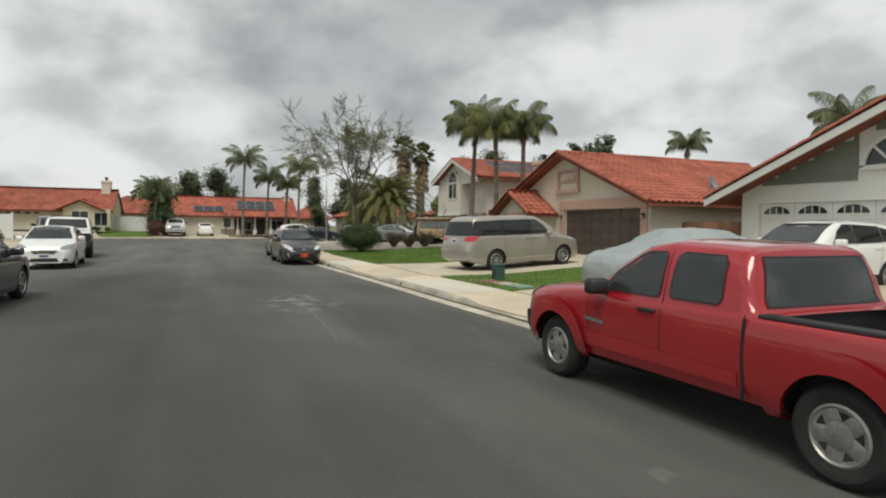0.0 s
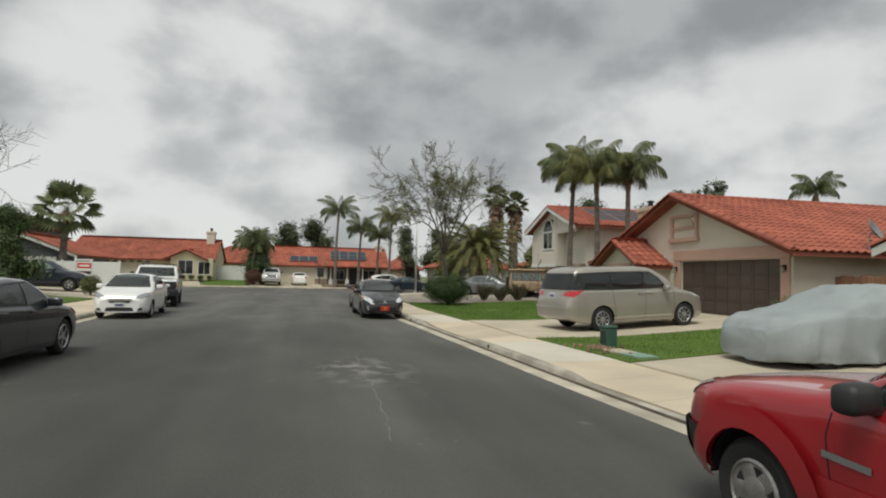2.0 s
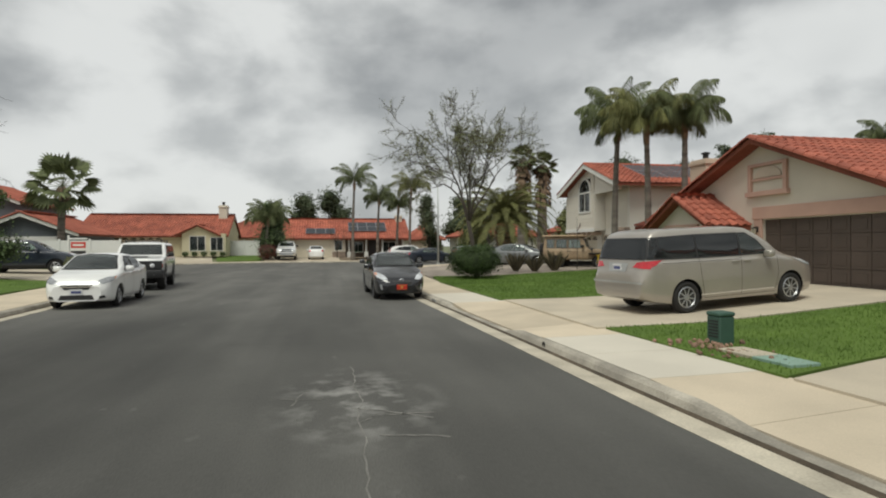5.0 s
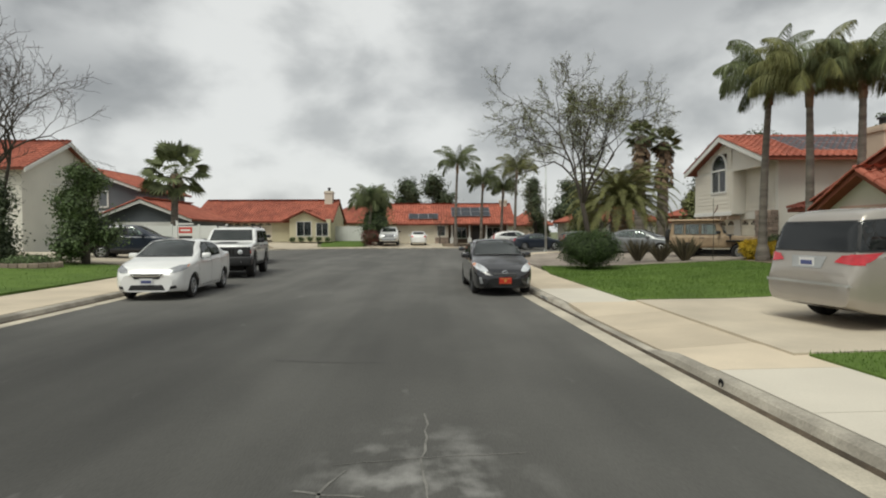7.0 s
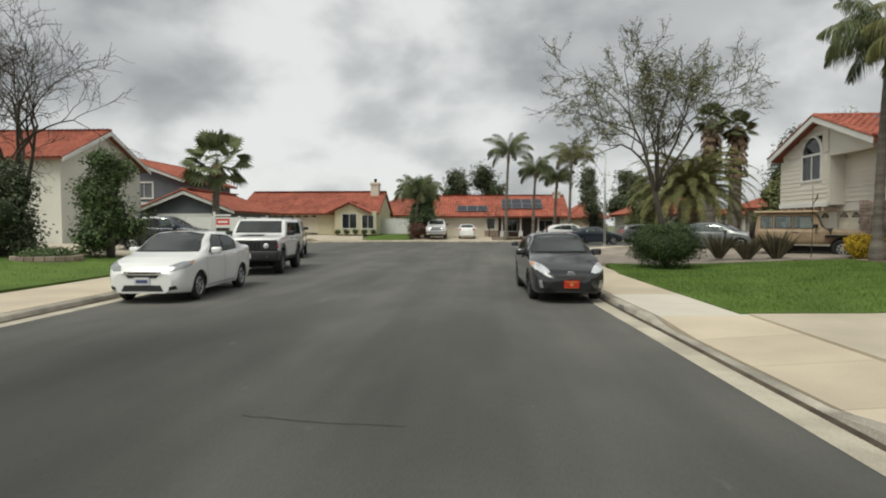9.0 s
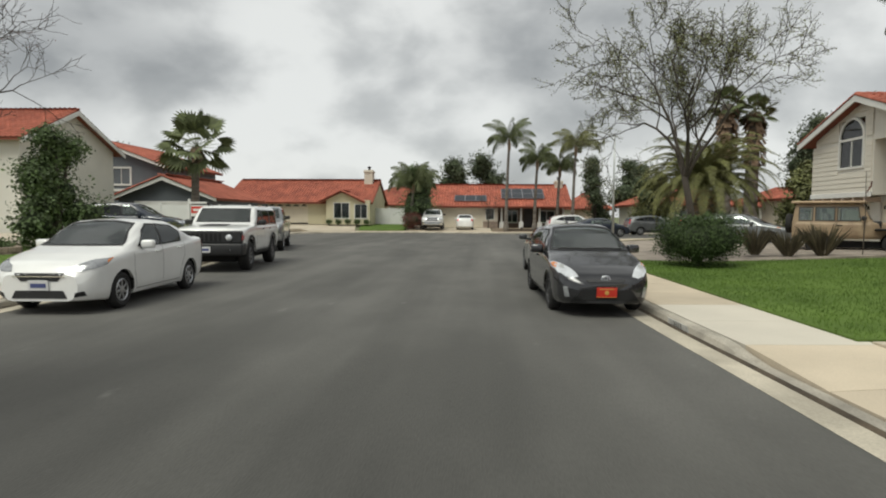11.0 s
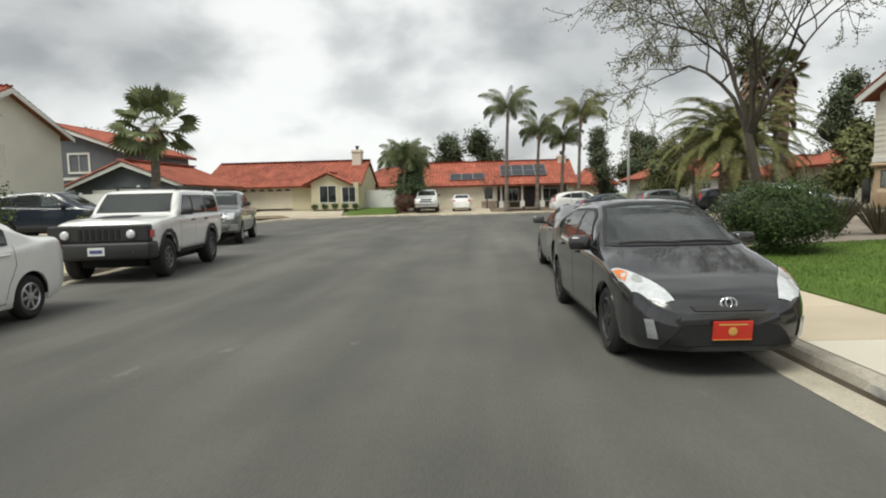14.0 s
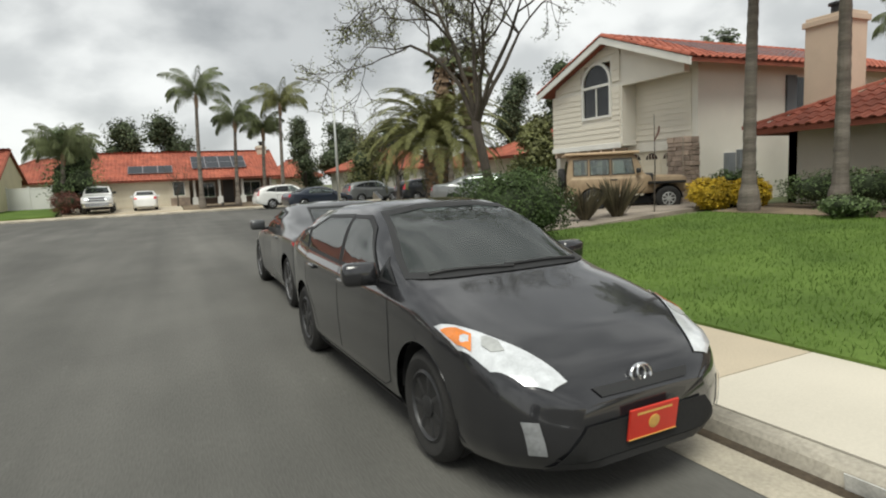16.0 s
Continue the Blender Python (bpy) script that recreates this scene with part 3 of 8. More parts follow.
crack(-1.84, 3.89, 0.12, -0.017, 13, 0.014)
part("tar_line", b, rubber, cracks, "thin dark crack across the lane", flip=False, kind="stuff")

# ---- houses ----
TILE_W, TILE_L = 0.30, 0.40


ARCH = [(0.0, 0.0), (0.18, 0.035), (0.36, 0.05), (0.54, 0.035), (0.68, 0.0), (1.0, -0.005)]
TILE_FACES = [f for i in range(5) for f in ((i, i + 1, 7 + i, 6 + i), (12 + i, 13 + i, 1 + i, i))]
TILE_MESH = bpy.data.meshes.new("roof_tile")
TILE_MESH.from_pydata([(t * TILE_W, y, h + up) for y, up in ((-0.03, 0.045), (TILE_L, 0.015), (-0.03, 0.012)) for t, h in ARCH], [], TILE_FACES)
TILE_MESH.materials.append(tile_red)


def roof_plane(bm, quad, w=TILE_W, length=TILE_L, single=0, parent=None):
    """Barrel tiles laid in courses over a sloping polygon: the first two corners are the eave, from end to end."""
    q = [Vector(p) for p in quad]
    u = (q[1] - q[0]).normalized()
    nrm = u.cross(q[2] - q[0]).normalized()
    if nrm.z < 0:
        nrm = -nrm
    s = nrm.cross(u)
    if s.z < 0:
        s = -s
    poly = [((p - q[0]).dot(u), (p - q[0]).dot(s)) for p in q]
    a0, a1 = min(p[0] for p in poly), max(p[0] for p in poly)
    b1 = max(p[1] for p in poly)
    verts, faces = [], []
    arch = ARCH
    basis = Matrix(((*u, 0), (*s, 0), (*nrm, 0), (0, 0, 0, 1))).transposed()
    for r in range(int(b1 / length) + 1):
        for c in range(int((a1 - a0) / w) + 1):
            x, y = a0 + c * w, r * length
            if not inside((x + w / 2, min(y + length / 2, b1 - 0.02)), poly):
                continue
            if single > 0:
                single -= 1
                tile = new("roof_tile", TILE_MESH)
                tile.parent = parent
                tile.matrix_basis = Matrix.Translation(q[0] + u * x + s * y - ORIGIN[parent]) @ basis
                continue
            k = len(verts)
            for yy, lift in ((y - 0.03, 0.045), (y + length, 0.015)):
                for t, h in arch:
                    verts.append(q[0] + u * (x + t * w) + s * yy + nrm * (h + lift))
            for t, h in arch:
                verts.append(q[0] + u * (x + t * w) + s * (y - 0.03) + nrm * (h + 0.012))
            for i in range(5):
                faces += [(k + i, k + i + 1, k + 7 + i, k + 6 + i), (k + 12 + i, k + 13 + i, k + 1 + i, k + i)]
    vs = [bm.verts.new(v) for v in verts]
    for f in faces:
        bm.faces.new([vs[i] for i in f])


def ridge_caps(bm, a, b, r=0.11):
    """Half-round caps along a ridge, hip or rake."""
    a, b = Vector(a), Vector(b)
    d = (b - a)
    n = max(1, int(d.length / 0.38))
    t = d.normalized()
    side = t.cross(Vector((0, 0, 1))).normalized()
    up = side.cross(t)
    for i in range(n):
        p0, p1 = a + d * (i / n), a + d * ((i + 1.12) / n)
        rings = []
        for p, rr in ((p0, r), (p1, r * 0.82)):
            rings.append([bm.verts.new(p + side * math.cos(x) * rr + up * (math.sin(x) * rr + 0.03)) for x in (math.pi * k / 5 for k in range(6))])
        for k in range(5):
            bm.faces.new((rings[0][k], rings[0][k + 1], rings[1][k + 1], rings[1][k]))
        bm.faces.new(rings[0])


def roof(parent, planes, caps=(), name="roof", single=0):
    """Deck slabs with tiles over them. planes: corner lists, the eave first."""
    deck_bm, tile_bm = bmesh.new(), bmesh.new()
    for quad in planes:
        top = [deck_bm.verts.new(p) for p in quad]
        bot = [deck_bm.verts.new((p[0], p[1], p[2] - 0.14)) for p in quad]
        deck_bm.faces.new(top), deck_bm.faces.new(bot)
        for i in range(len(quad)):
            j = (i + 1) % len(quad)
            deck_bm.faces.new((top[i], top[j], bot[j], bot[i]))
    body = part(name, deck_bm, deck_red, parent)
    for i, quad in enumerate(planes):
        roof_plane(tile_bm, quad, single=0 if i else single, parent=body)
    for a, b in caps:
        ridge_caps(tile_bm, a, b)
    part("roof_tiles", tile_bm, tile_red, body, "rows of red clay barrel tiles", kind="stuff", flip=False)
    return body


def gable_x(parent, x0, x1, yc, half, z_eave, z_top, over=0.45, name="roof", single=0):
    """A gable roof with its ridge along x, from x0 to x1, eaves at yc -/+ half."""
    k = (z_top - z_eave) / half
    e = half + over
    ze = z_eave - over * k
    a, b = x0 - over, x1 + over
    return roof(parent, [[(a, yc - e, ze), (b, yc - e, ze), (b, yc, z_top), (a, yc, z_top)], [(b, yc + e, ze), (a, yc + e, ze), (a, yc, z_top), (b, yc, z_top)]],
                [((a, yc, z_top), (b, yc, z_top)), ((a, yc - e, ze), (a, yc, z_top)), ((a, yc + e, ze), (a, yc, z_top))], name, single)


def gable_y(parent, y0, y1, xc, half, z_eave, z_top, over=0.45, name="roof"):
    k = (z_top - z_eave) / half
    e = half + over
    ze = z_eave - over * k
    a, b = y0 - over, y1 + over
    return roof(parent, [[(xc + e, a, ze), (xc + e, b, ze), (xc, b, z_top), (xc, a, z_top)], [(xc - e, b, ze), (xc - e, a, ze), (xc, a, z_top), (xc, b, z_top)]],
                [((xc, a, z_top), (xc, b, z_top)), ((xc - e, a, ze), (xc, a, z_top)), ((xc + e, a, ze), (xc, a, z_top))], name)


def hip(parent, x0, x1, y0, y1, z_eave, z_top, over=0.5, name="roof"):
    """A hipped roof whose ridge runs along its longer side."""
    x0, x1, y0, y1 = x0 - over, x1 + over, y0 - over, y1 + over
    w, d = x1 - x0, y1 - y0
    ze = z_eave - over * (z_top - z_eave) / (min(w, d) / 2)
    A, B, C, D = (x0, y0, ze), (x1, y0, ze), (x1, y1, ze), (x0, y1, ze)
    if w >= d:
        P, Q = (x0 + d / 2, (y0 + y1) / 2, z_top), (x1 - d / 2, (y0 + y1) / 2, z_top)
        planes = [[A, B, Q, P], [C, D, P, Q], [D, A, P], [B, C, Q]]
    else:
        P, Q = ((x0 + x1) / 2, y0 + w / 2, z_top), ((x0 + x1) / 2, y1 - w / 2, z_top)
        planes = [[B, C, Q, P], [D, A, P, Q], [A, B, P], [C, D, Q]]
    near = (lambda p: min((P, Q), key=lambda e: (e[0] - p[0]) ** 2 + (e[1] - p[1]) ** 2))
    return roof(parent, planes, [(P, Q)] + [(c, near(c)) for c in (A, B, C, D)], name)


def gable_wall(parent, x, th, yc, half, z0, z_eave, z_top, material, holes=(), name="wall"):
    """A wall across y with a gable top, pierced by rectangular holes (y0, y1, z0, z1) that reach its foot or stand free."""
    bm = bmesh.new()
    ys = sorted({yc - half, yc, yc + half, *[v for h in holes for v in h[:2]]})

    def top(y):
        return z_eave + (z_top - z_eave) * (1 - abs(y - yc) / half)
    for a, b in zip(ys, ys[1:]):
        m = (a + b) / 2
        gaps = sorted((h[2], h[3]) for h in holes if h[0] < m < h[1])
        low = z0
        for g0, g1 in gaps + [(None, None)]:
            hi = (top(a), top(b)) if g0 is None else (g0, g0)
            if min(hi) > low + 0.01 or g0 is None:
                prism(bm, [(a, low), (b, low), (b, hi[1]), (a, hi[0])], x, x + th, "x")
            low = g1
    bmesh.ops.remove_doubles(bm, verts=bm.verts, dist=0.0005)
    return part(name, bm, material, parent)


def swap(ob_bm):
    for v in ob_bm.verts:
        v.co.x, v.co.y = v.co.y, v.co.x
    return ob_bm


def flat_wall(parent, axis, at, th, a0, a1, z0, z1, material, holes=(), name="wall"):
    """A wall with holes (a0, a1, z0, z1). axis 'x': stands at x = at and runs along y; 'y' the other way."""
    bm = bmesh.new()
    cuts = sorted({a0, a1, *[v for h in holes for v in h[:2]]})
    for a, b in zip(cuts, cuts[1:]):
        m, low = (a + b) / 2, z0
        for g0, g1 in sorted((h[2], h[3]) for h in holes if h[0] < m < h[1]) + [(z1, None)]:
            if g0 > low + 0.005:
                box(bm, *((at, at + th, a, b) if axis == "x" else (a, b, at, at + th)), low, g0)
            low = g1 if g1 is not None else low
    bmesh.ops.remove_doubles(bm, verts=bm.verts, dist=0.0005)
    return part(name, bm, material, parent)


def window(parent, axis, at, a0, a1, z0, z1, bars=(1, 1), frame_mat=None, face=-1, arch=False, depth=0.1, trim=0.07):
    """A framed window with panes. face -1: looks to the lower side of its axis. arch: a half-round light stands over it."""
    fm = frame_mat or trim_white

    def bx(bm, p, q, r, s, d0, d1):
        lo, hi = (at + face * d1, at + face * d0) if face < 0 else (at + d0, at + d1)
        return box(bm, *((lo, hi, p, q) if axis == "x" else (p, q, lo, hi)), r, s)
    bm = bmesh.new()
    for r in ((a0 - trim, a0, z0 - trim, z1 + trim), (a1, a1 + trim, z0 - trim, z1 + trim), (a0, a1, z0 - trim, z0), (a0, a1, z1, z1 + trim)):
        bx(bm, *r, -0.06, 0.04)
    nx, nz = bars
    for i in range(1, nx):
        c = a0 + (a1 - a0) * i / nx
        bx(bm, c - 0.022, c + 0.022, z0, z1, -0.05, 0.015)
    for i in range(1, nz):
        c = z0 + (z1 - z0) * i / nz
        bx(bm, a0, a1, c - 0.022, c + 0.022, -0.05, 0.012)
    if arch:
        c, r = (a0 + a1) / 2, (a1 - a0) / 2
        ring = [(math.cos(math.pi * k / 16), math.sin(math.pi * k / 16)) for k in range(17)]
        zt = z1 + trim
        for (c0, s0), (c1, s1) in zip(ring, ring[1:]):
            pts = [(c + c0 * r, zt + s0 * r), (c + c0 * (r + trim), zt + s0 * (r + trim)), (c + c1 * (r + trim), zt + s1 * (r + trim)), (c + c1 * r, zt + s1 * r)]
            prism(bm, pts, at + face * 0.04, at - face * 0.06, axis)
    w = part("window", bm, fm, parent)
    for i in range(nx):
        for j in range(nz):
            p = bmesh.new()
            bx(p, a0 + (a1 - a0) * i / nx, a0 + (a1 - a0) * (i + 1) / nx, z0 + (z1 - z0) * j / nz, z0 + (z1 - z0) * (j + 1) / nz, -0.03, -0.022)
            part("pane", p, house_glass, w)
    # a pale blind is added behind the panes to lighten the window
    p = bmesh.new()
    bx(p, a0 + 0.01, a1 - 0.01, z0 + (z1 - z0) * 0.08, z1 - 0.01, -0.10, -0.085)
    part("blind", p, blind_mat, w)
    if arch:
        part("blind", outline([(c + x * r * 0.97, zt + s * r * 0.97) for x, s in ring], at - face * 0.10, at - face * 0.085, axis), blind_mat, w)
        pts = [(c + x * r, zt + s * r) for x, s in ring]
        part("pane", outline(pts, at - face * 0.03, at - face * 0.022, axis), house_glass, w)
    return w


def garage_door(parent, axis, at, a0, a1, z0, z1, material, face=-1, lights=False, rows=4, cols=4):
    """A sectional door: each panel is a shallow tray; lights: arched glazed lights in the top row."""
    lead = None
    h, w = (z1 - z0) / rows, (a1 - a0) / cols
    back = bmesh.new()
    lo, hi = at + 0.10, at + 0.14
    box(back, *((lo, hi, a0, a1) if axis == "x" else (a0, a1, lo, hi)), z0, z1)
    door = part("garage_door", back, material, parent)
    for i in range(rows):
        for j in range(cols):
            p = bmesh.new()
            y0, y1, q0, q1 = a0 + j * w + 0.012, a0 + (j + 1) * w - 0.012, z0 + i * h + 0.008, z0 + (i + 1) * h - 0.008
            box(p, *((at + 0.075, at + 0.10, y0, y1) if axis == "x" else (y0, y1, at + 0.075, at + 0.10)), q0, q1, bevel=0.006)
            box(p, *((at + 0.062, at + 0.08, y0 + 0.1, y1 - 0.1) if axis == "x" else (y0 + 0.1, y1 - 0.1, at + 0.062, at + 0.08)), q0 + 0.09, q1 - 0.09, bevel=0.006)
            part("panel", p, material, door)
            if lights and i == rows - 1:
                c, r = (y0 + y1) / 2, (y1 - y0) / 2 - 0.12
                arc = [(c + r * math.cos(math.pi * k / 10), q0 + 0.16 + 0.22 * math.sin(math.pi * k / 10)) for k in range(11)]
                part("pane", outline(arc, at + 0.05, at + 0.06, axis), house_glass, door)
                for k in (-0.5, 0, 0.5):
                    bars = bmesh.new()
                    box(bars, *((at + 0.04, at + 0.05, c + k * r - 0.012, c + k * r + 0.012) if axis == "x" else (c + k * r - 0.012, c + k * r + 0.012, at + 0.04, at + 0.05)), q0 + 0.16, q0 + 0.34)
                    part("glazing_bar", bars, material, door)
    return door


def siding(parent, axis, at, a0, a1, z0, z1, material, pitch=0.2, face=-1, top=None, holes=()):
    """Lap boards, each leaning out at its foot. top(a): a sloping limit for gables, or None."""
    n = int((z1 - z0) / pitch)
    for i in range(n):
        q0, q1 = z0 + i * pitch, z0 + (i + 1) * pitch + 0.02
        spans = [(a0, a1)]
        if top is not None:
            lim = top(q1)
            if lim is None:
                continue
            spans = [lim]
        for h in holes:
            if h[2] < q1 and h[3] > q0:
                spans = [s for a, b in spans for s in ((a, min(b, h[0])), (max(a, h[1]), b)) if s[1] - s[0] > 0.05]
        for a, b in spans:
            bm = bmesh.new()
            prof = [(at, q0), (at + face * 0.035, q0), (at + face * 0.012, q1), (at, q1)]
            lo = prof if axis == "x" else prof
            va = [bm.verts.new((d, a, z) if axis == "x" else (a, d, z)) for d, z in prof]
            vb = [bm.verts.new((d, b, z) if axis == "x" else (b, d, z)) for d, z in prof]
            bm.faces.new(va), bm.faces.new(vb)
            for k in range(4):
                bm.faces.new((va[k], va[(k + 1) % 4], vb[(k + 1) % 4], vb[k]))
            part("board", bm, material, parent)


def chimney(parent, x, y, z0, z1, w, d, material):
    bm = boxes((x - w / 2, x + w / 2, y - d / 2, y + d / 2, z0, z1), (x - w / 2 - 0.07, x + w / 2 + 0.07, y - d / 2 - 0.07, y + d / 2 + 0.07, z1 - 0.28, z1 - 0.1), bevel=0.02)
    c = part("chimney", bm, material, parent)
    part("flue", lathe(bmesh.new(), [(0.14, z1 - 0.02), (0.14, z1 + 0.3), (0.22, z1 + 0.3), (0.22, z1 + 0.36), (0.05, z1 + 0.42)], 12, pose(x, y, 0)), black_plastic, c)
    return c


def solar_array(parent, origin, u, v, cols, rows_n, pw=1.0, ph=1.6):
    """Panels on a roof plane: origin at its lower corner, u along the eave, v up the slope."""
    o, u, v = Vector(origin), Vector(u).normalized(), Vector(v).normalized()
    n = u.cross(v).normalized()
    n = n if n.z > 0 else -n
    for i in range(cols):
        for j in range(rows_n):
            m = Matrix((( *u, 0), (*v, 0), (*n, 0), (0, 0, 0, 1))).transposed()
            m.translation = o + u * (i * (pw + 0.02)) + v * (j * (ph + 0.02)) + n * 0.12
            fr = boxes((0, pw, 0, ph, 0, 0.035))
            bmesh.ops.transform(fr, matrix=m, verts=fr.verts)
            p = part("solar_panel", fr, solar_frame, parent)
            ce = boxes((0.03, pw - 0.03, 0.03, ph - 0.03, 0.035, 0.039))
            bmesh.ops.transform(ce, matrix=m, verts=ce.verts)
            part("cell", ce, solar, p)


def sconce(parent, x, y, z):
    s = part("wall_lamp", boxes((x - 0.03, x, y - 0.06, y + 0.06, z - 0.05, z + 0.12), (x - 0.12, x - 0.03, y - 0.015, y + 0.015, z + 0.08, z + 0.11), (x - 0.17, x - 0.05, y - 0.06, y + 0.06, z + 0.06, z + 0.09), bevel=0.006), black_plastic, parent)
    part("lantern", boxes((x - 0.155, x - 0.065, y - 0.045, y + 0.045, z - 0.12, z + 0.06), bevel=0.01), glass("lantern_glass", (0.5, 0.45, 0.35), clear=0.3), s)


# the house with the brown garage
h1 = site("house", 20, 23, 0.4, "single-storey tan stucco house with red tile roofs and brown garage", "house")
gable_wall(h1, 15.5, 0.25, 22.0, 5.4, 0.2, 2.75, 4.85, stucco_cream, [(17.05, 22.0, 0.2, 2.37), (25.2, 26.2, 1.35, 2.3)])
flat_wall(h1, "y", 16.6, 0.25, 15.75, 21.0, 0.2, 2.75, stucco_cream)
flat_wall(h1, "y", 27.2, 0.2, 15.75, 18, 0.2, 2.75, stucco_cream)
gable_x(h1, 15.5, 26, 22.0, 5.4, 2.75, 4.9, over=0.5, single=300)
garage_door(h1, "x", 15.5, 17.05, 22.0, 0.46, 2.37, door_brown, rows=4, cols=8)
part("door_trim", boxes((15.44, 15.5, 16.7, 17.05, 0.4, 2.75), (15.44, 15.5, 22.0, 22.35, 0.4, 2.75), (15.42, 15.5, 16.65, 22.4, 2.4, 2.78), bevel=0.008), trim_pink, h1, "dusty pink timber trim round the garage door")
part("gable_vent", boxes((15.40, 15.5, 20.95, 21.09, 3.25, 4.15), (15.40, 15.5, 22.45, 22.59, 3.25, 4.15), (15.36, 15.5, 20.88, 22.66, 3.12, 3.27), (15.40, 15.5, 21.09, 22.45, 4.05, 4.15), (15.44, 15.5, 21.09, 22.45, 3.6, 3.68), bevel=0.006), trim_pink, h1, "pink framed gable panel")
arc = [(21.77 + 0.56 * math.cos(math.pi * k / 12), 3.7 + 0.33 * math.sin(math.pi * k / 12)) for k in range(13)]
part("vent_fan", outline(arc, 15.45, 15.5, "x"), mat("vent_pale", (0.6, 0.5, 0.4), 0.8, bump=0.1), h1)
sconce(h1, 15.44, 16.85, 2.05), sconce(h1, 15.44, 22.2, 2.05)
# entry with its own small gable
gable_wall(h1, 14.3, 0.2, 24.45, 1.55, 0.3, 2.35, 3.15, stucco_cream, [(23.75, 25.2, 0.3, 2.15)], "porch_wall")
gable_x(h1, 14.3, 15.6, 24.45, 1.55, 2.4, 3.25, over=0.35, name="porch_roof")
flat_wall(h1, "y", 22.9, 0.15, 14.5, 15.5, 0.3, 2.4, stucco_cream, name="porch_side")
flat_wall(h1, "y", 25.85, 0.15, 14.5, 15.5, 0.3, 2.4, stucco_cream, name="porch_side")
part("entry_door", boxes((15.2, 15.28, 23.9, 24.9, 0.4, 2.1), bevel=0.01), mat("dark_door", (0.05, 0.04, 0.035), 0.5), h1)
part("porch_trim", boxes((14.22, 14.3, 23.55, 23.75, 0.4, 2.2), (14.22, 14.3, 25.2, 25.4, 0.4, 2.2), (14.2, 14.3, 23.5, 25.45, 2.15, 2.3), bevel=0.006), trim_pink, h1)
window(h1, "x", 15.5, 25.3, 26.1, 1.4, 2.25, (2, 1))
# living wing to the north, with the chimney on its end wall
flat_wall(h1, "x", 18.2, 0.25, 25, 32.2, 0.3, 2.7, stucco_cream, [(28.0, 29.6, 1.1, 2.2)])
flat_wall(h1, "y", 31.95, 0.25, 18.2, 27, 0.3, 2.7, stucco_cream)
window(h1, "x", 18.2, 28.0, 29.6, 1.1, 2.2, (2, 1))
hip(h1, 17.6, 27.4, 23.5, 32.3, 2.7, 4.6)
chimney(h1, 21.0, 32.75, 0.3, 5.9, 0.9, 1.3, mat("chimney_stucco", (0.58, 0.46, 0.36), 0.9, var=0.1, bump=0.3))
# rear wing to the south
gable_wall(h1, 21.0, 0.25, 16.0, 3.6, 0.3, 2.6, 3.95, stucco_tan, [(13.2, 14.2, 1.2, 2.2)])
window(h1, "x", 21.0, 13.2, 14.2, 1.2, 2.2, (2, 1))
flat_wall(h1, "y", 12.4, 0.25, 21.25, 30, 0.3, 2.6, stucco_tan)
gable_x(h1, 21.0, 30, 16.0, 3.6, 2.6, 4.0, over=0.4)
part("wall_vent", boxes((20.95, 21.0, 17.6, 17.9, 1.6, 1.85)), trim_white, h1)
dish = thing("satellite_dish", pose(18.0, 16.35, 2.62, 0, 0, 0), "grey satellite dish on the tile eave", "dish")
part("reflector", lathe(bmesh.new(), [(0.02, 0.0), (0.15, 0.02), (0.26, 0.07), (0.34, 0.13), (0.35, 0.125), (0.26, 0.06), (0.02, -0.012)], 20, pose(0, -0.1, 0.62, 62, 0, 25)), mat("dish_grey", (0.28, 0.28, 0.29), 0.5), dish, smooth=True)
part("mast", tube(bmesh.new(), [(0, 0, -0.05), (0, 0, 0.45), (0, -0.06, 0.6)], [0.025] * 3), steel, dish)
part("feed_arm", tube(bmesh.new(), [(0, -0.1, 0.5), (0.1, -0.5, 0.62)], [0.012] * 2, 6), steel, dish)

# wooden side fence between the two nearest houses
fence = site("wooden_fence", 18, 14.9, 0.4, "reddish wooden side-yard fence of upright boards", "fence")
for i in range(16):
    part("board", boxes((17.0, 17.03, 13.2 + i * 0.215, 13.4 + i * 0.215, 0.3, 1.85 + 0.02 * (i % 3)), bevel=0.004), wood_fence, fence)

# the house with the white garage doors
h0 = site("house", 20, 8, 0.4, "sage green and white house with white garage doors", "house")
gable_wall(h0, 16.0, 0.25, 7.8, 5.3, 0.2, 2.85, 4.85, trim_white, [(3.0, 7.3, 0.2, 2.38), (8.1, 12.5, 0.2, 2.38)])
for a0, a1 in ((3.0, 7.3), (8.1, 12.5)):
    garage_door(h0, "x", 16.0, a0, a1, 0.46, 2.38, door_white, lights=True, rows=4, cols=4)
siding(h0, "x", 15.99, 2.5, 13.1, 2.9, 4.85, siding_sage, 0.2, -1, lambda z: (7.8 - (4.85 - z) / 2.0 * 5.3, 7.8 + (4.85 - z) / 2.0 * 5.3) if z < 4.75 else None, [(7.88, 9.62, 3.1, 4.05)])
gable_x(h0, 16.0, 28, 7.8, 5.3, 2.85, 4.95, over=0.75)
flat_wall(h0, "y", 12.85, 0.25, 16.25, 28, 0.2, 2.85, siding_sage)
k0 = (4.95 - 2.85) / 5.3
for s in (-1, 1):
    e = 5.3 + 0.75
    pts = [(7.8, 4.93), (7.8 + s * e, 4.93 - e * k0), (7.8 + s * e, 4.72 - e * k0), (7.8, 4.72)]
    part("rake_board", outline(pts, 15.2, 15.25, "x"), trim_white, h0)
fan = [(8.75 + 0.8 * math.cos(math.pi * k / 14), 3.18 + 0.8 * math.sin(math.pi * k / 14)) for k in range(15)]
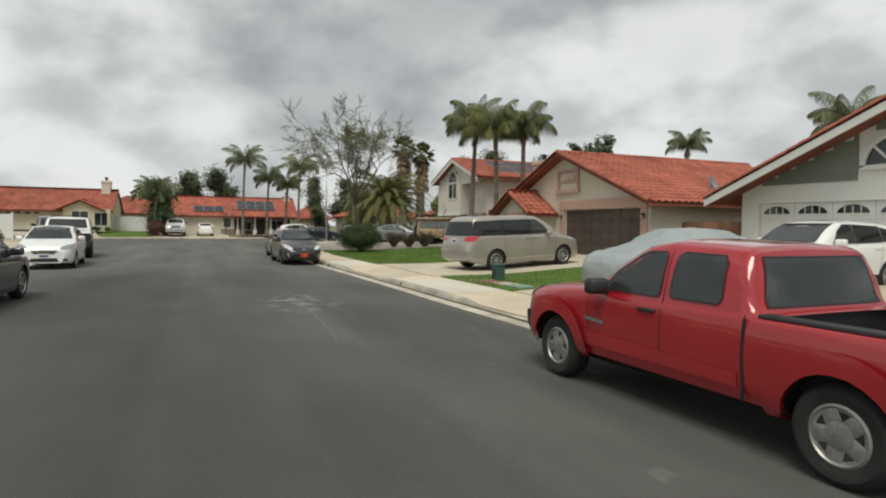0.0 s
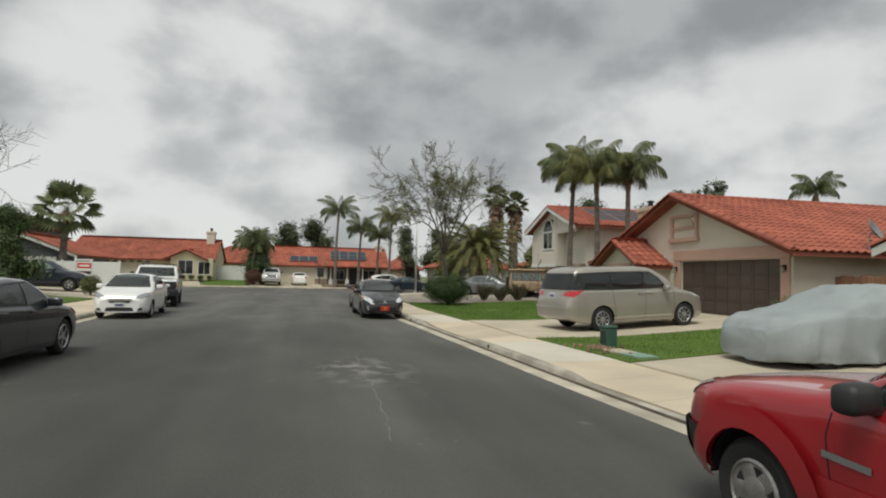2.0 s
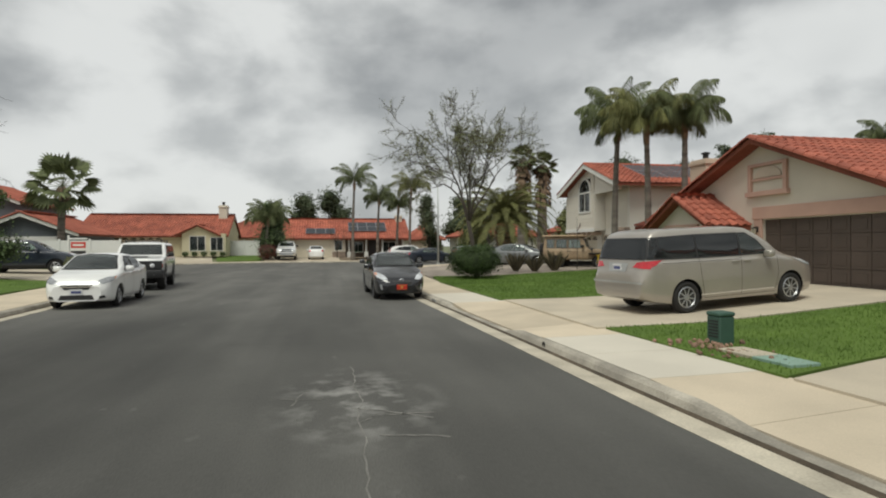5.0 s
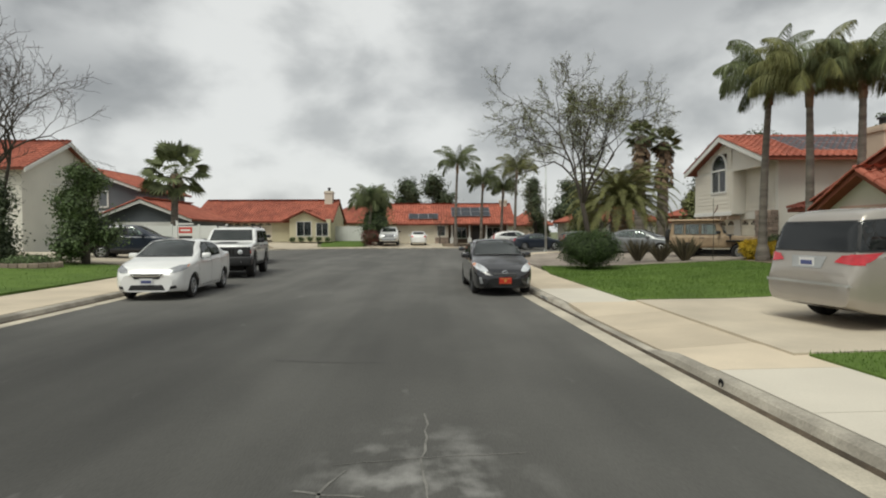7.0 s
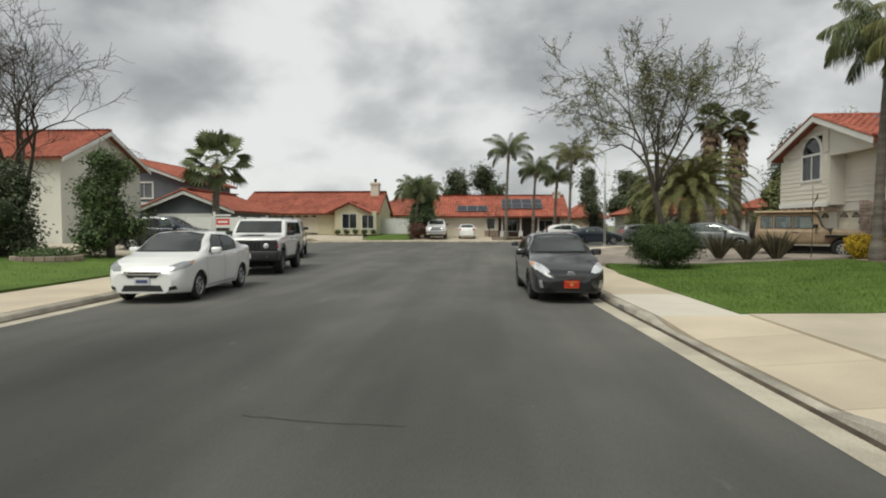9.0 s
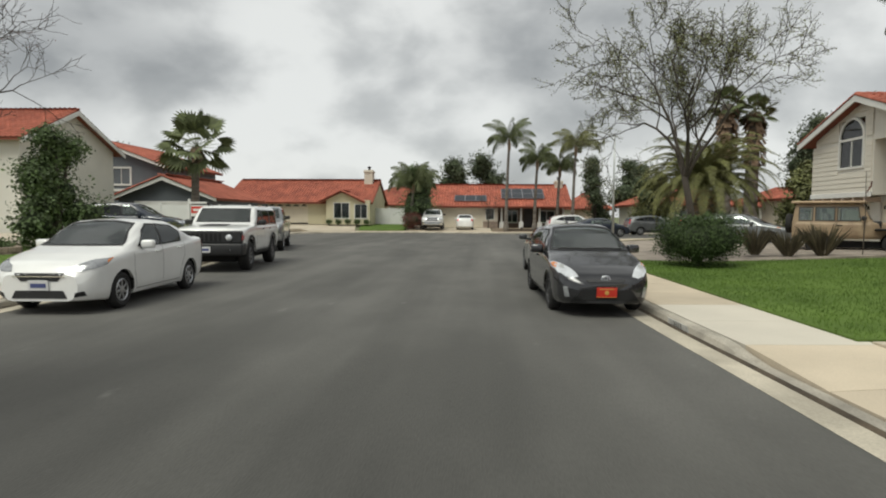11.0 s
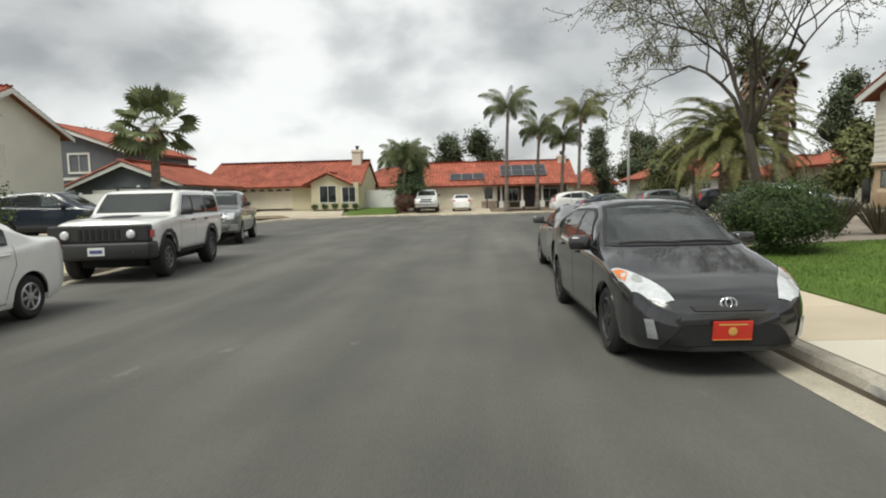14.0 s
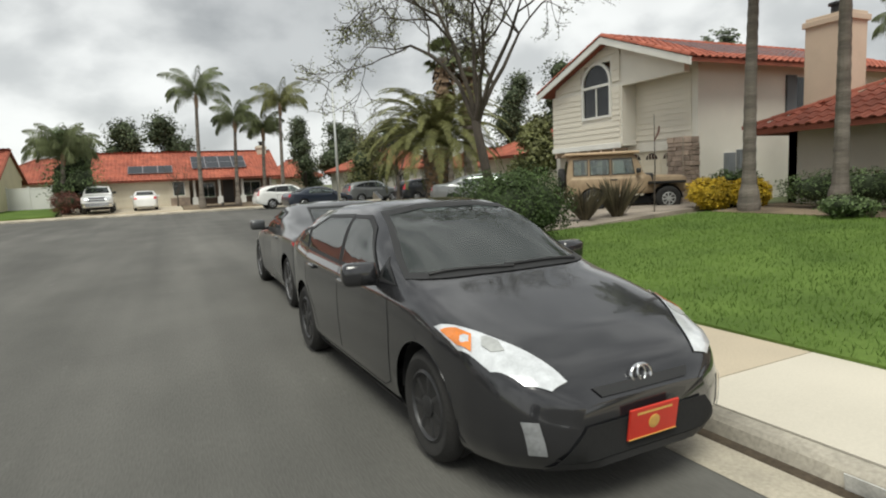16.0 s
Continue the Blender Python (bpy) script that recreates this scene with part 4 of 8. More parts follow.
fan_in = [(8.75 + 0.66 * math.cos(math.pi * k / 14), 3.24 + 0.66 * math.sin(math.pi * k / 14)) for k in range(15)]
half_round = bmesh.new()
for i in range(14):
    prism(half_round, [fan[i], fan[i + 1], fan_in[i + 1], fan_in[i]], 15.9, 15.99, "x")
box(half_round, 15.9, 15.99, 7.95, 9.55, 3.14, 3.25)
for a in (45, 90, 135):
    c, s = math.cos(radians(a)), math.sin(radians(a))
    prism(half_round, [(8.75 - s * 0.03, 3.24 + c * 0.03), (8.75 + s * 0.03, 3.24 - c * 0.03), (8.75 + c * 0.66 + s * 0.03, 3.24 + s * 0.66 - c * 0.03), (8.75 + c * 0.66 - s * 0.03, 3.24 + s * 0.66 + c * 0.03)], 15.92, 15.98, "x")
hw = part("gable_window", half_round, trim_white, h0, "white half-round gable window")
part("pane", outline(fan_in, 15.965, 15.975, "x"), house_glass, hw)

# the two-storey house
h2 = site("house", 23, 39, 0.35, "two-storey cream house with lap siding and red tile roof", "house")
AX = 17.5
flat_wall(h2, "x", AX, 0.25, 38.2, 42.3, 2.45, 4.7, stucco_white, [(38.75, 40.25, 3.62, 4.72)], "bay_wall")
gable_wall(h2, AX + 0.02, 0.22, 38.7, 3.42, 4.6, 5.0, 6.3, stucco_white, [(38.75, 40.25, 4.6, 5.6)], "bay_gable")
siding(h2, "x", AX, 38.2, 42.3, 2.6, 4.75, siding_cream, 0.2, -1, None, [(38.6, 40.4, 3.45, 5.7)])
siding(h2, "x", AX, 38.2, 42.3, 4.8, 6.2, siding_cream, 0.2, -1, lambda z: (max(38.2, 38.7 - (6.3 - z) / 1.3 * 3.42), min(42.1, 38.7 + (6.3 - z) / 1.3 * 3.42)) if z < 6.15 else None, [(38.6, 40.4, 3.45, 5.65)])
window(h2, "x", AX - 0.02, 38.75, 40.25, 3.65, 4.72, (2, 1), arch=True, trim=0.09)
flat_wall(h2, "x", AX + 0.7, 0.25, 35.6, 38.2, 2.45, 5.0, stucco_white, name="recess_wall")
siding(h2, "x", AX + 0.7, 35.6, 38.2, 2.6, 5.0, siding_cream, 0.2)
flat_wall(h2, "y", 38.13, 0.3, AX + 0.015, AX + 0.72, 2.47, 5.75, stucco_white, name="bay_side")
flat_wall(h2, "x", AX + 0.7, 0.25, 35.6, 42.3, 0.2, 2.45, stucco_white, [(36.2, 38.7, 0.2, 2.2), (39.3, 41.9, 0.2, 2.2)], "garage_wall")
for a0, a1 in ((36.2, 38.7), (39.3, 41.9)):
    garage_door(h2, "x", AX + 0.7, a0, a1, 0.38, 2.2, door_cream, lights=True, rows=4, cols=3)
flat_wall(h2, "y", 35.35, 0.25, AX + 0.7, 30, 0.2, 5.05, stucco_white, [(23.0, 24.2, 3.4, 4.6)], "side_wall")
flat_wall(h2, "y", 42.3, 0.25, AX + 0.3, 30, 0.2, 5.0, stucco_white)
window(h2, "y", 35.35, 23.0, 24.2, 3.4, 4.6, (2, 1))
for a in (22.45, 24.25):
    part("shutter", boxes((a, a + 0.5, 35.27, 35.35, 3.35, 4.65), bevel=0.01), mat("slate_shutter", (0.10, 0.11, 0.12), 0.6), h2)
part("meter_box", boxes((19.4, 19.75, 35.15, 35.35, 1.2, 2.0), (20.0, 20.3, 35.2, 35.35, 1.3, 2.1), (19.5, 19.6, 35.27, 35.35, 0.5, 1.2), bevel=0.012), mat("meter_grey", (0.22, 0.24, 0.26), 0.5, metal=0.3), h2)
part("belly_band", boxes((AX - 0.06, AX, 38.15, 42.35, 2.4, 2.6), bevel=0.01), trim_white, h2)
for i in range(6):
    part("corbel", boxes((AX - 0.02, AX + 0.6, 38.5 + i * 0.72, 38.62 + i * 0.72, 2.2, 2.4), bevel=0.01), fascia, h2)
gable_x(h2, AX, 30, 38.7, 3.7, 5.05, 6.4, over=0.4)
kr = (6.4 - 5.05) / 3.7
for s in (-1, 1):
    part("rake_board", outline([(38.7, 6.40), (38.7 + s * 4.1, 6.40 - 4.1 * kr), (38.7 + s * 4.1, 6.16 - 4.1 * kr), (38.7, 6.16)], AX - 0.47, AX - 0.41, "x"), trim_white, h2)
sconce(h2, AX + 0.68, 35.9, 2.3)
sconce(h2, AX + 0.68, 39.0, 2.3)
k2 = (6.4 - 5.05) / 3.7
solar_array(h2, (19.4, 35.7, 5.22), (1, 0, 0), (0, 1, k2), 6, 2, 1.3, 1.5)
pier = part("stone_pier", boxes((17.5, 18.2, 35.3, 35.95, 0.2, 2.5)), kerb_mat, h2)
prnd = random.Random(8)
z = 0.3
while z < 2.45:
    hgt = prnd.uniform(0.12, 0.22)
    for axis in ("x", "y"):
        a = 35.3 if axis == "x" else 17.5
        end = 35.95 if axis == "x" else 18.2
        while a < end - 0.05:
            w = min(prnd.uniform(0.16, 0.38), end - a)
            d = prnd.uniform(0.03, 0.06)
            row = (17.5 - d, 17.5, a + 0.008, a + w - 0.008) if axis == "x" else (a + 0.008, a + w - 0.008, 35.3 - d, 35.3)
            part("stone", boxes((*row, z + 0.008, z + hgt - 0.008), bevel=0.012), stone_mat, pier)
            a += w
    z += hgt

# ---- vehicles ----
from mathutils.bvhtree import BVHTree


def curve_of(points, xs, soft=0.10):
    """A profile through (x, value) points, rounded a little at its knees."""
    px, pv = [p[0] for p in points], [p[1] for p in points]
    fine = np.linspace(xs[0] - 0.5, xs[-1] + 0.5, 600)
    v = np.interp(fine, px, pv)
    k = max(1, int(soft / (fine[1] - fine[0])))
    ker = np.hanning(2 * k + 3)
    v = np.convolve(np.pad(v, (k + 1, k + 1), mode="edge"), ker / ker.sum(), mode="valid")
    return np.interp(xs, fine, v)


def resample(pts, n):
    """Catmull-Rom through section points, at n + 1 places."""
    out = []
    m = len(pts) - 1
    for i in range(n + 1):
        s = min(i * m / n, m - 1e-6)
        k, t = int(s), s - int(s)
        a, b, c, d = (np.array(pts[min(max(k + o, 0), m)]) for o in (-1, 0, 1, 2))
        out.append(0.5 * (2 * b + (c - a) * t + (2 * a - 5 * b + 4 * c - d) * t * t + (3 * b - a - 3 * c + d) * t ** 3) if 0 < k < m - 1 else b + (c - b) * t)
    return out


def car_shell(S):
    """The outer skin as one surface; x runs from the nose (0) to the tail (L)."""
    L = S["L"]
    n = int((L - 0.9) / 0.05)
    xs = np.concatenate([np.linspace(0, 0.5, 24)[:-1], np.linspace(0.5, L - 0.3, n), np.linspace(L - 0.3, L, 10)[1:]])
    top, belt = curve_of(S["top"], xs), curve_of(S["belt"], xs)
    half, bot = curve_of(S["half"], xs, 0.06), curve_of(S["bot"], xs, 0.05)
    tum = S.get("tumble", 0.3)
    bm = bmesh.new()
    rings = []
    for i, x in enumerate(xs):
        w, b, t, g = half[i], belt[i], max(top[i], belt[i] + 0.015), bot[i]
        rise = t - b
        k = min(1, max(0, (rise - 0.1) / 0.25))
        k = k * k * (3 - 2 * k)
        e = w - 0.04
        roof_y = e - rise * tum
        sec = [(0, g), (w - 0.16, g), (w - 0.035, g + 0.08), (w - 0.004, g + (b - g) * 0.4), (w, g + (b - g) * 0.68), (w - 0.012, b - 0.07), (e, b),
               (e - rise * tum * 0.45 * k - (1 - k) * w * 0.08, b + rise * (0.5 * k + 0.45 * (1 - k))),
               (roof_y * k + (1 - k) * w * 0.78, t - 0.10 * k - rise * 0.35 * (1 - k)),
               (roof_y * k - 0.10 * k + (1 - k) * w * 0.58, t - 0.028 * k - rise * 0.14 * (1 - k)),
               ((roof_y - 0.1) * 0.5 * k + (1 - k) * w * 0.3, t - 0.006 * k - rise * 0.03 * (1 - k)), (0, t)]
        pts = resample(sec, 44)
        ring = [bm.verts.new((x, y, z)) for y, z in pts] + [bm.verts.new((x, -y, z)) for y, z in reversed(pts[1:-1])]
        rings.append(ring)
    m = len(rings[0])
    for a, b in zip(rings, rings[1:]):
        for k in range(m):
            bm.faces.new((a[k], a[(k + 1) % m], b[(k + 1) % m], b[k]))
    bm.faces.new(rings[0]), bm.faces.new(rings[-1])
    bmesh.ops.recalc_face_normals(bm, faces=bm.faces)
    return bm


def cut_arches(bm, wheels, r, w):
    """Opens the wheel arches, with the skin's edge drawn to the circle."""
    for wx, wz in wheels:
        for v in bm.verts:
            if abs(v.co.y) > w * 0.62:
                d = math.hypot(v.co.x - wx, v.co.z - wz)
                if abs(d - r) < 0.042 and d > 0:
                    v.co.x, v.co.z = wx + (v.co.x - wx) * r / d, wz + (v.co.z - wz) * r / d
        gone = [f for f in bm.faces if abs(f.calc_center_median().y) > w * 0.55 and math.hypot(f.calc_center_median().x - wx, f.calc_center_median().z - wz) < r - 0.004]
        bmesh.ops.delete(bm, geom=gone, context="FACES")


def decal(tree, poly, side, lift=0.006, cuts=2, step=0.07):
    """A sheet that hugs the skin: an outline drawn in side view ('L', 'R': x, z), end view ('F', 'B': y, z) or from above ('T': x, y)."""
    pts = []
    for (ax, ay), (bx, by) in zip(poly, poly[1:] + poly[:1]):
        n = max(1, int(math.hypot(bx - ax, by - ay) / step))
        pts += [(ax + (bx - ax) * i / n, ay + (by - ay) * i / n) for i in range(n)]
    bm = bmesh.new()
    f = bm.faces.new([bm.verts.new((x, y, 0)) for x, y in pts])
    bmesh.ops.triangulate(bm, faces=[f])
    if cuts:
        bmesh.ops.subdivide_edges(bm, edges=[e for e in bm.edges if e.calc_length() > step], cuts=cuts, use_grid_fill=True)
    bmesh.ops.triangulate(bm, faces=bm.faces)
    for v in bm.verts:
        a, b = v.co.x, v.co.y
        o, d = {"L": ((a, 3, b), (0, -1, 0)), "R": ((a, -3, b), (0, 1, 0)), "F": ((-2, a, b), (1, 0, 0)), "B": ((9, a, b), (-1, 0, 0)), "T": ((a, b, 4), (0, 0, -1))}[side]
        hit, nrm, _, _ = tree.ray_cast(Vector(o), Vector(d))
        if hit is None:
            hit, nrm, _, _ = tree.find_nearest(Vector({"L": (a, 0.8, b), "R": (a, -0.8, b), "F": (0, a, b), "B": (5, a, b), "T": (a, b, 1)}[side]))
        if nrm.dot(Vector(d)) > 0:
            nrm = -nrm
        v.co = hit + nrm * lift
    bmesh.ops.recalc_face_normals(bm, faces=bm.faces)
    bm.normal_update()
    if bm.faces and sum((f.normal.dot(Vector(d)) for f in bm.faces)) > 0:
        bmesh.ops.reverse_faces(bm, faces=bm.faces)
    ext = bmesh.ops.extrude_face_region(bm, geom=list(bm.faces))
    bmesh.ops.translate(bm, verts=[v for v in ext["geom"] if isinstance(v, bmesh.types.BMVert)], vec=Vector(d) * -0.002)
    return bm


def grow(poly, d):
    """The outline moved outwards by about d (inwards where negative)."""
    cx, cy = sum(p[0] for p in poly) / len(poly), sum(p[1] for p in poly) / len(poly)
    area = sum(a[0] * b[1] - b[0] * a[1] for a, b in zip(poly, poly[1:] + poly[:1]))
    s = 1 if area > 0 else -1
    out = []
    for i, p in enumerate(poly):
        a, b = poly[i - 1], poly[(i + 1) % len(poly)]
        n1 = Vector((p[1] - a[1], a[0] - p[0])).normalized() * s
        n2 = Vector((b[1] - p[1], p[0] - b[0])).normalized() * s
        n = (n1 + n2)
        n = n / max(0.5, n.length_squared / 2)
        out.append((p[0] + n.x * d, p[1] + n.y * d))
    return out


def ring_decal(tree, poly, side, width, lift):
    """A narrow band round an outline, on the skin."""
    outer = grow(poly, width)
    bm = bmesh.new()
    for i in range(len(poly)):
        j = (i + 1) % len(poly)
        piece = decal(tree, [poly[i], outer[i], outer[j], poly[j]], side, lift, cuts=1, step=0.12)
        me = bpy.data.meshes.new("band")
        piece.to_mesh(me)
        piece.free()
        bm.from_mesh(me)
        bpy.data.meshes.remove(me)
    return bm


def cut_window(bm, poly, side):
    small = grow(poly, -0.03)
    axis = {"L": 1, "R": 1, "F": 0, "B": 0}[side]
    sign = {"L": 1, "R": -1, "F": -1, "B": 1}[side]
    gone = []
    for f in bm.faces:
        c = f.calc_center_median()
        if f.normal[axis] * sign < 0.12 or (axis == 1 and c.y * sign < 0.2):
            continue
        if inside((c.x, c.z) if axis == 1 else (c.y, c.z), small):
            gone.append(f)
    bmesh.ops.delete(bm, geom=gone, context="FACES")


WHEELS = {}


def wheel_meshes(r, w, rim, style):
    """Tyre and rim of one wheel, axle along y, outer side towards +y. style: number of spokes, rim material, spoke width."""
    key = (r, w, rim, style[0], style[1].name, style[2])
    if key in WHEELS:
        return WHEELS[key]
    t = bmesh.new()
    h = w / 2
    lathe(t, [(rim - 0.01, -h + 0.02), (rim + 0.02, -h), (r - 0.05, -h - 0.004), (r - 0.012, -h + 0.025), (r, -h + 0.05), (r, -0.012), (r - 0.008, -0.008), (r - 0.008, 0.008), (r, 0.012), (r, h - 0.05), (r - 0.012, h - 0.025), (r - 0.05, h + 0.004), (rim + 0.02, h), (rim - 0.01, h - 0.02)], 32, axis="y")
    b = bmesh.new()
    lathe(b, [(rim, -h + 0.03), (rim, h - 0.015), (rim - 0.018, h - 0.004), (rim - 0.03, h - 0.02), (rim - 0.04, h - 0.07), (rim - 0.04, h - 0.1), (0.02, h - 0.1)], 32, axis="y")
    lathe(b, [(0.065, h - 0.08), (0.062, h - 0.012), (0.03, h - 0.004), (0.004, h - 0.004)], 16, axis="y")
    n, material, sw = style
    for k in range(n):
        m = pose(0, 0, 0, 0, 360 / n * k + 7, 0)
        box(b, 0.05, rim - 0.02, h - 0.06, h - 0.018, -sw * 0.5, sw * 0.5, bevel=0.008, m=m)
    if sw > 0.1:
        # a broad dished face, so that only oval holes stay open between the spokes
        lathe(b, [(rim - 0.062, h - 0.06), (rim - 0.062, h - 0.022), (rim - 0.02, h - 0.016), (rim - 0.02, h - 0.06)], 32, axis="y")
        lathe(b, [(0.095, h - 0.06), (0.09, h - 0.014), (0.05, h - 0.006), (0.01, h - 0.006)], 24, axis="y")
    out = []
    for bm, mt in ((t, rubber), (b, material)):
        bmesh.ops.recalc_face_normals(bm, faces=bm.faces)
        me = bpy.data.meshes.new("wheel")
        bm.to_mesh(me)
        bm.free()
        me.shade_smooth()
        me.set_sharp_from_angle(angle=radians(40))
        me.materials.append(mt)
        out.append(me)
    # brake disc behind the spokes
    d = lathe(bmesh.new(), [(0.02, 0), (rim - 0.06, 0), (rim - 0.06, 0.015), (0.02, 0.015)], 24, axis="y")
    bmesh.ops.translate(d, verts=d.verts, vec=(0, h - 0.095, 0))
    me = bpy.data.meshes.new("disc")
    d.to_mesh(me)
    d.free()
    me.materials.append(under)
    out.append(me)
    WHEELS[key] = out
    return out


def add_wheel(car, x, y, r, w, rim, style, out):
    tyre, disc_rim, disc = wheel_meshes(r, w, rim, style)
    wheel = new("wheel", tyre)
    wheel.parent, wheel.matrix_basis = car, pose(x, y, r, 0, 0, 0 if out > 0 else 180)
    ORIGIN[wheel] = Vector((0, 0, 0))
    for name, me in (("rim", disc_rim), ("brake_disc", disc)):
        o = new(name, me)
        o.parent = wheel
    return wheel


def soft_part(name, bm, material, parent, label="", angle=35):
    ob = part(name, bm, material, parent, label, smooth=True, flip=False)
    ob.data.set_sharp_from_angle(angle=radians(angle))
    return ob


def car(name, S, m, label, category, body_paint, group=""):
    """A vehicle from its spec. Its own frame: nose at x = 0 pointing to -x, tail at x = L, ground at z = 0."""
    ob = thing(name, m, label, category, group)
    bm = car_shell(S)
    tree = BVHTree.FromBMesh(bm)
    W = S["W"] / 2
    ax = [(S["fo"], S["r"]), (S["fo"] + S["wb"], S["r"])]
    cut_arches(bm, ax, S["ra"], W)
    views = {"L": 1, "R": -1}
    panes = []
    for key, poly in S["glass"]:
        for side in (("L", "R") if key[0] == "S" else (key[0],)):
            p = poly
            if S.get("open", True) and not key.endswith("d"):
                cut_window(bm, p, side)
            panes.append((side, p, key))
    if "bed" in S:
        x0, x1, hy = S["bed"]
        bmesh.ops.delete(bm, geom=[f for f in bm.faces if f.normal.z > 0.6 and x0 < f.calc_center_median().x < x1 and abs(f.calc_center_median().y) < hy], context="FACES")
        liner = box(bmesh.new(), x0 - 0.03, x1 + 0.03, -hy - 0.02, hy + 0.02, S["r"] * 1.55, S["top"][-1][1] - 0.012)
        bmesh.ops.delete(liner, geom=[f for f in liner.faces if f.calc_center_median().z > S["top"][-1][1] - 0.02], context="FACES")
        part("bed_liner", liner, black_plastic, ob, "black ribbed load bed", flip=False)
    body = soft_part("body", bm, body_paint, ob)
    for side, p, key in panes:
        g = privacy_glass if key.endswith(("p", "d")) else car_glass
        nm = {"L": "side_window", "R": "side_window", "F": "windscreen", "B": "rear_window"}[side]
        gl = soft_part(nm, decal(tree, p, side, 0.0045), g, ob)
        gl.visible_shadow = False
        soft_part("seal", ring_decal(tree, grow(p, -0.006), side, S.get("seal", 0.028), 0.0065), black_plastic, gl)
    # liners, floor and cabin
    for wx, wz in ax:
        for s in (-1, 1):
            lin = bmesh.new()
            ring = [(wx + (S["ra"] + 0.015) * math.cos(a), wz + (S["ra"] + 0.015) * math.sin(a)) for a in (math.pi * (k / 12) for k in range(13))]
            for (x0, z0), (x1, z1) in zip(ring, ring[1:]):
                lin.faces.new([lin.verts.new(v) for v in ((x0, s * (W - 0.06), z0), (x1, s * (W - 0.06), z1), (x1, s * (W - 0.36), z1), (x0, s * (W - 0.36), z0))])
            lin.faces.new([lin.verts.new((x, s * (W - 0.36), z)) for x, z in ring])
            bmesh.ops.remove_doubles(lin, verts=lin.verts, dist=0.0005)
            part("arch_liner", lin, under, ob)
    part("chassis", boxes((S["fo"] - 0.35, S["fo"] + S["wb"] + 0.35, -W + 0.36, W - 0.36, S["r"] * 0.62, S["r"] * 1.2), bevel=0.03), under, ob)
    for s in (1, -1):
        for wx, _ in ax:
            add_wheel(ob, wx, s * (W - S["tw"] / 2 - S.get("inset", 0.03)), S["r"], S["tw"], S["rim"], S["style"], s)
    zb = S["seat"]
    if S.get("open", True):
        for x0 in S["seats"]:
            for y in (0.36, -0.36):
                seat = part("seat", boxes((x0, x0 + 0.5, y - 0.25, y + 0.25, zb - 0.12, zb + 0.06), bevel=0.04), S.get("cloth", seat_cloth), ob, smooth=True)
                part("backrest", box(bmesh.new(), -0.09, 0.09, -0.25, 0.25, 0, 0.62, bevel=0.05, m=pose(x0 + 0.5, y, zb, 0, 14, 0)), S.get("cloth", seat_cloth), seat, smooth=True)
                part("headrest", box(bmesh.new(), -0.05, 0.05, -0.13, 0.13, 0.66, 0.84, bevel=0.035, m=pose(x0 + 0.53, y, zb, 0, 14, 0)), S.get("cloth", seat_cloth), seat, smooth=True)
        dash = S["seats"][0] - 0.62
        part("dashboard", boxes((dash - 0.38, dash + 0.1, -W + 0.2, W - 0.2, zb + 0.05, zb + 0.36), bevel=0.06), black_plastic, ob, smooth=True)
        part("steering_wheel", torus(0.185, 0.016, pose(dash + 0.22, -0.36 * S.get("drive", 1), zb + 0.36, 0, -64, 0)), black_plastic, ob, smooth=True)
    for s in (1, -1):
        mx, mz = S["mirror"]
        mir = part("mirror", box(bmesh.new(), -0.07, 0.07, -0.11, 0.11, -0.075, 0.075, bevel=0.04, m=pose(mx, s * (W + 0.07), mz, 0, 0, -8 * s)), S.get("mirror_mat", body_paint), ob, smooth=True)
        part("mirror_arm", box(bmesh.new(), -0.03, 0.03, -0.06, 0.06, -0.02, 0.02, bevel=0.008, m=pose(mx, s * (W - 0.04), mz - 0.06)), black_plastic, mir)
    for side in ("L", "R"):
        s = views[side]
        for hx, hz in S.get("handles", ()):
            hit = tree.ray_cast(Vector((hx, 3 * s, hz)), Vector((0, -s, 0)))[0]
            part("door_handle", box(bmesh.new(), -0.10, 0.10, -0.012, 0.02, -0.016, 0.016, bevel=0.01, m=pose(hx, hit.y + s * 0.012, hz)), S.get("handle_mat", body_paint), ob, smooth=True)
        for line in S.get("seams", ()):
            bmx = bmesh.new()
            last = None
            for (x0, z0), (x1, z1) in zip(line, line[1:]):
                n = max(1, int(math.hypot(x1 - x0, z1 - z0) / 0.06))
                for i in range(n + 1):
                    x, z = x0 + (x1 - x0) * i / n, z0 + (z1 - z0) * i / n
                    d = Vector((z1 - z0, 0, x0 - x1)).normalized() * 0.0045
                    hit, nr, _, _ = tree.ray_cast(Vector((x, 3 * s, z)), Vector((0, -s, 0)))
                    if hit is None:
                        continue
                    now = (bmx.verts.new(hit + d + nr * 0.002 * (1 if nr.y * s > 0 else -1)), bmx.verts.new(hit - d + nr * 0.002 * (1 if nr.y * s > 0 else -1)))
                    if last:
                        bmx.faces.new((last[0], last[1], now[1], now[0]))
                    last = now
                last = None
            part("door_seam", bmx, under, ob, flip=False)
    for nm, side, poly, mt, lift in S.get("decals", ()):
        for sd in (("L", "R") if side == "S" else (side,)):
            soft_part(nm, decal(tree, poly, sd, lift), mt, ob)
        if side == "T" and min(p[1] for p in poly) > 0.12:
            soft_part(nm, decal(tree, [(a, -b) for a, b in poly], side, lift), mt, ob)
        if side in "FB" and all(p[0] >= 0 for p in poly) and min(p[0] for p in poly) > 0.12:
            soft_part(nm, decal(tree, [(-a, b) for a, b in poly], side, lift), mt, ob)
    return ob, tree


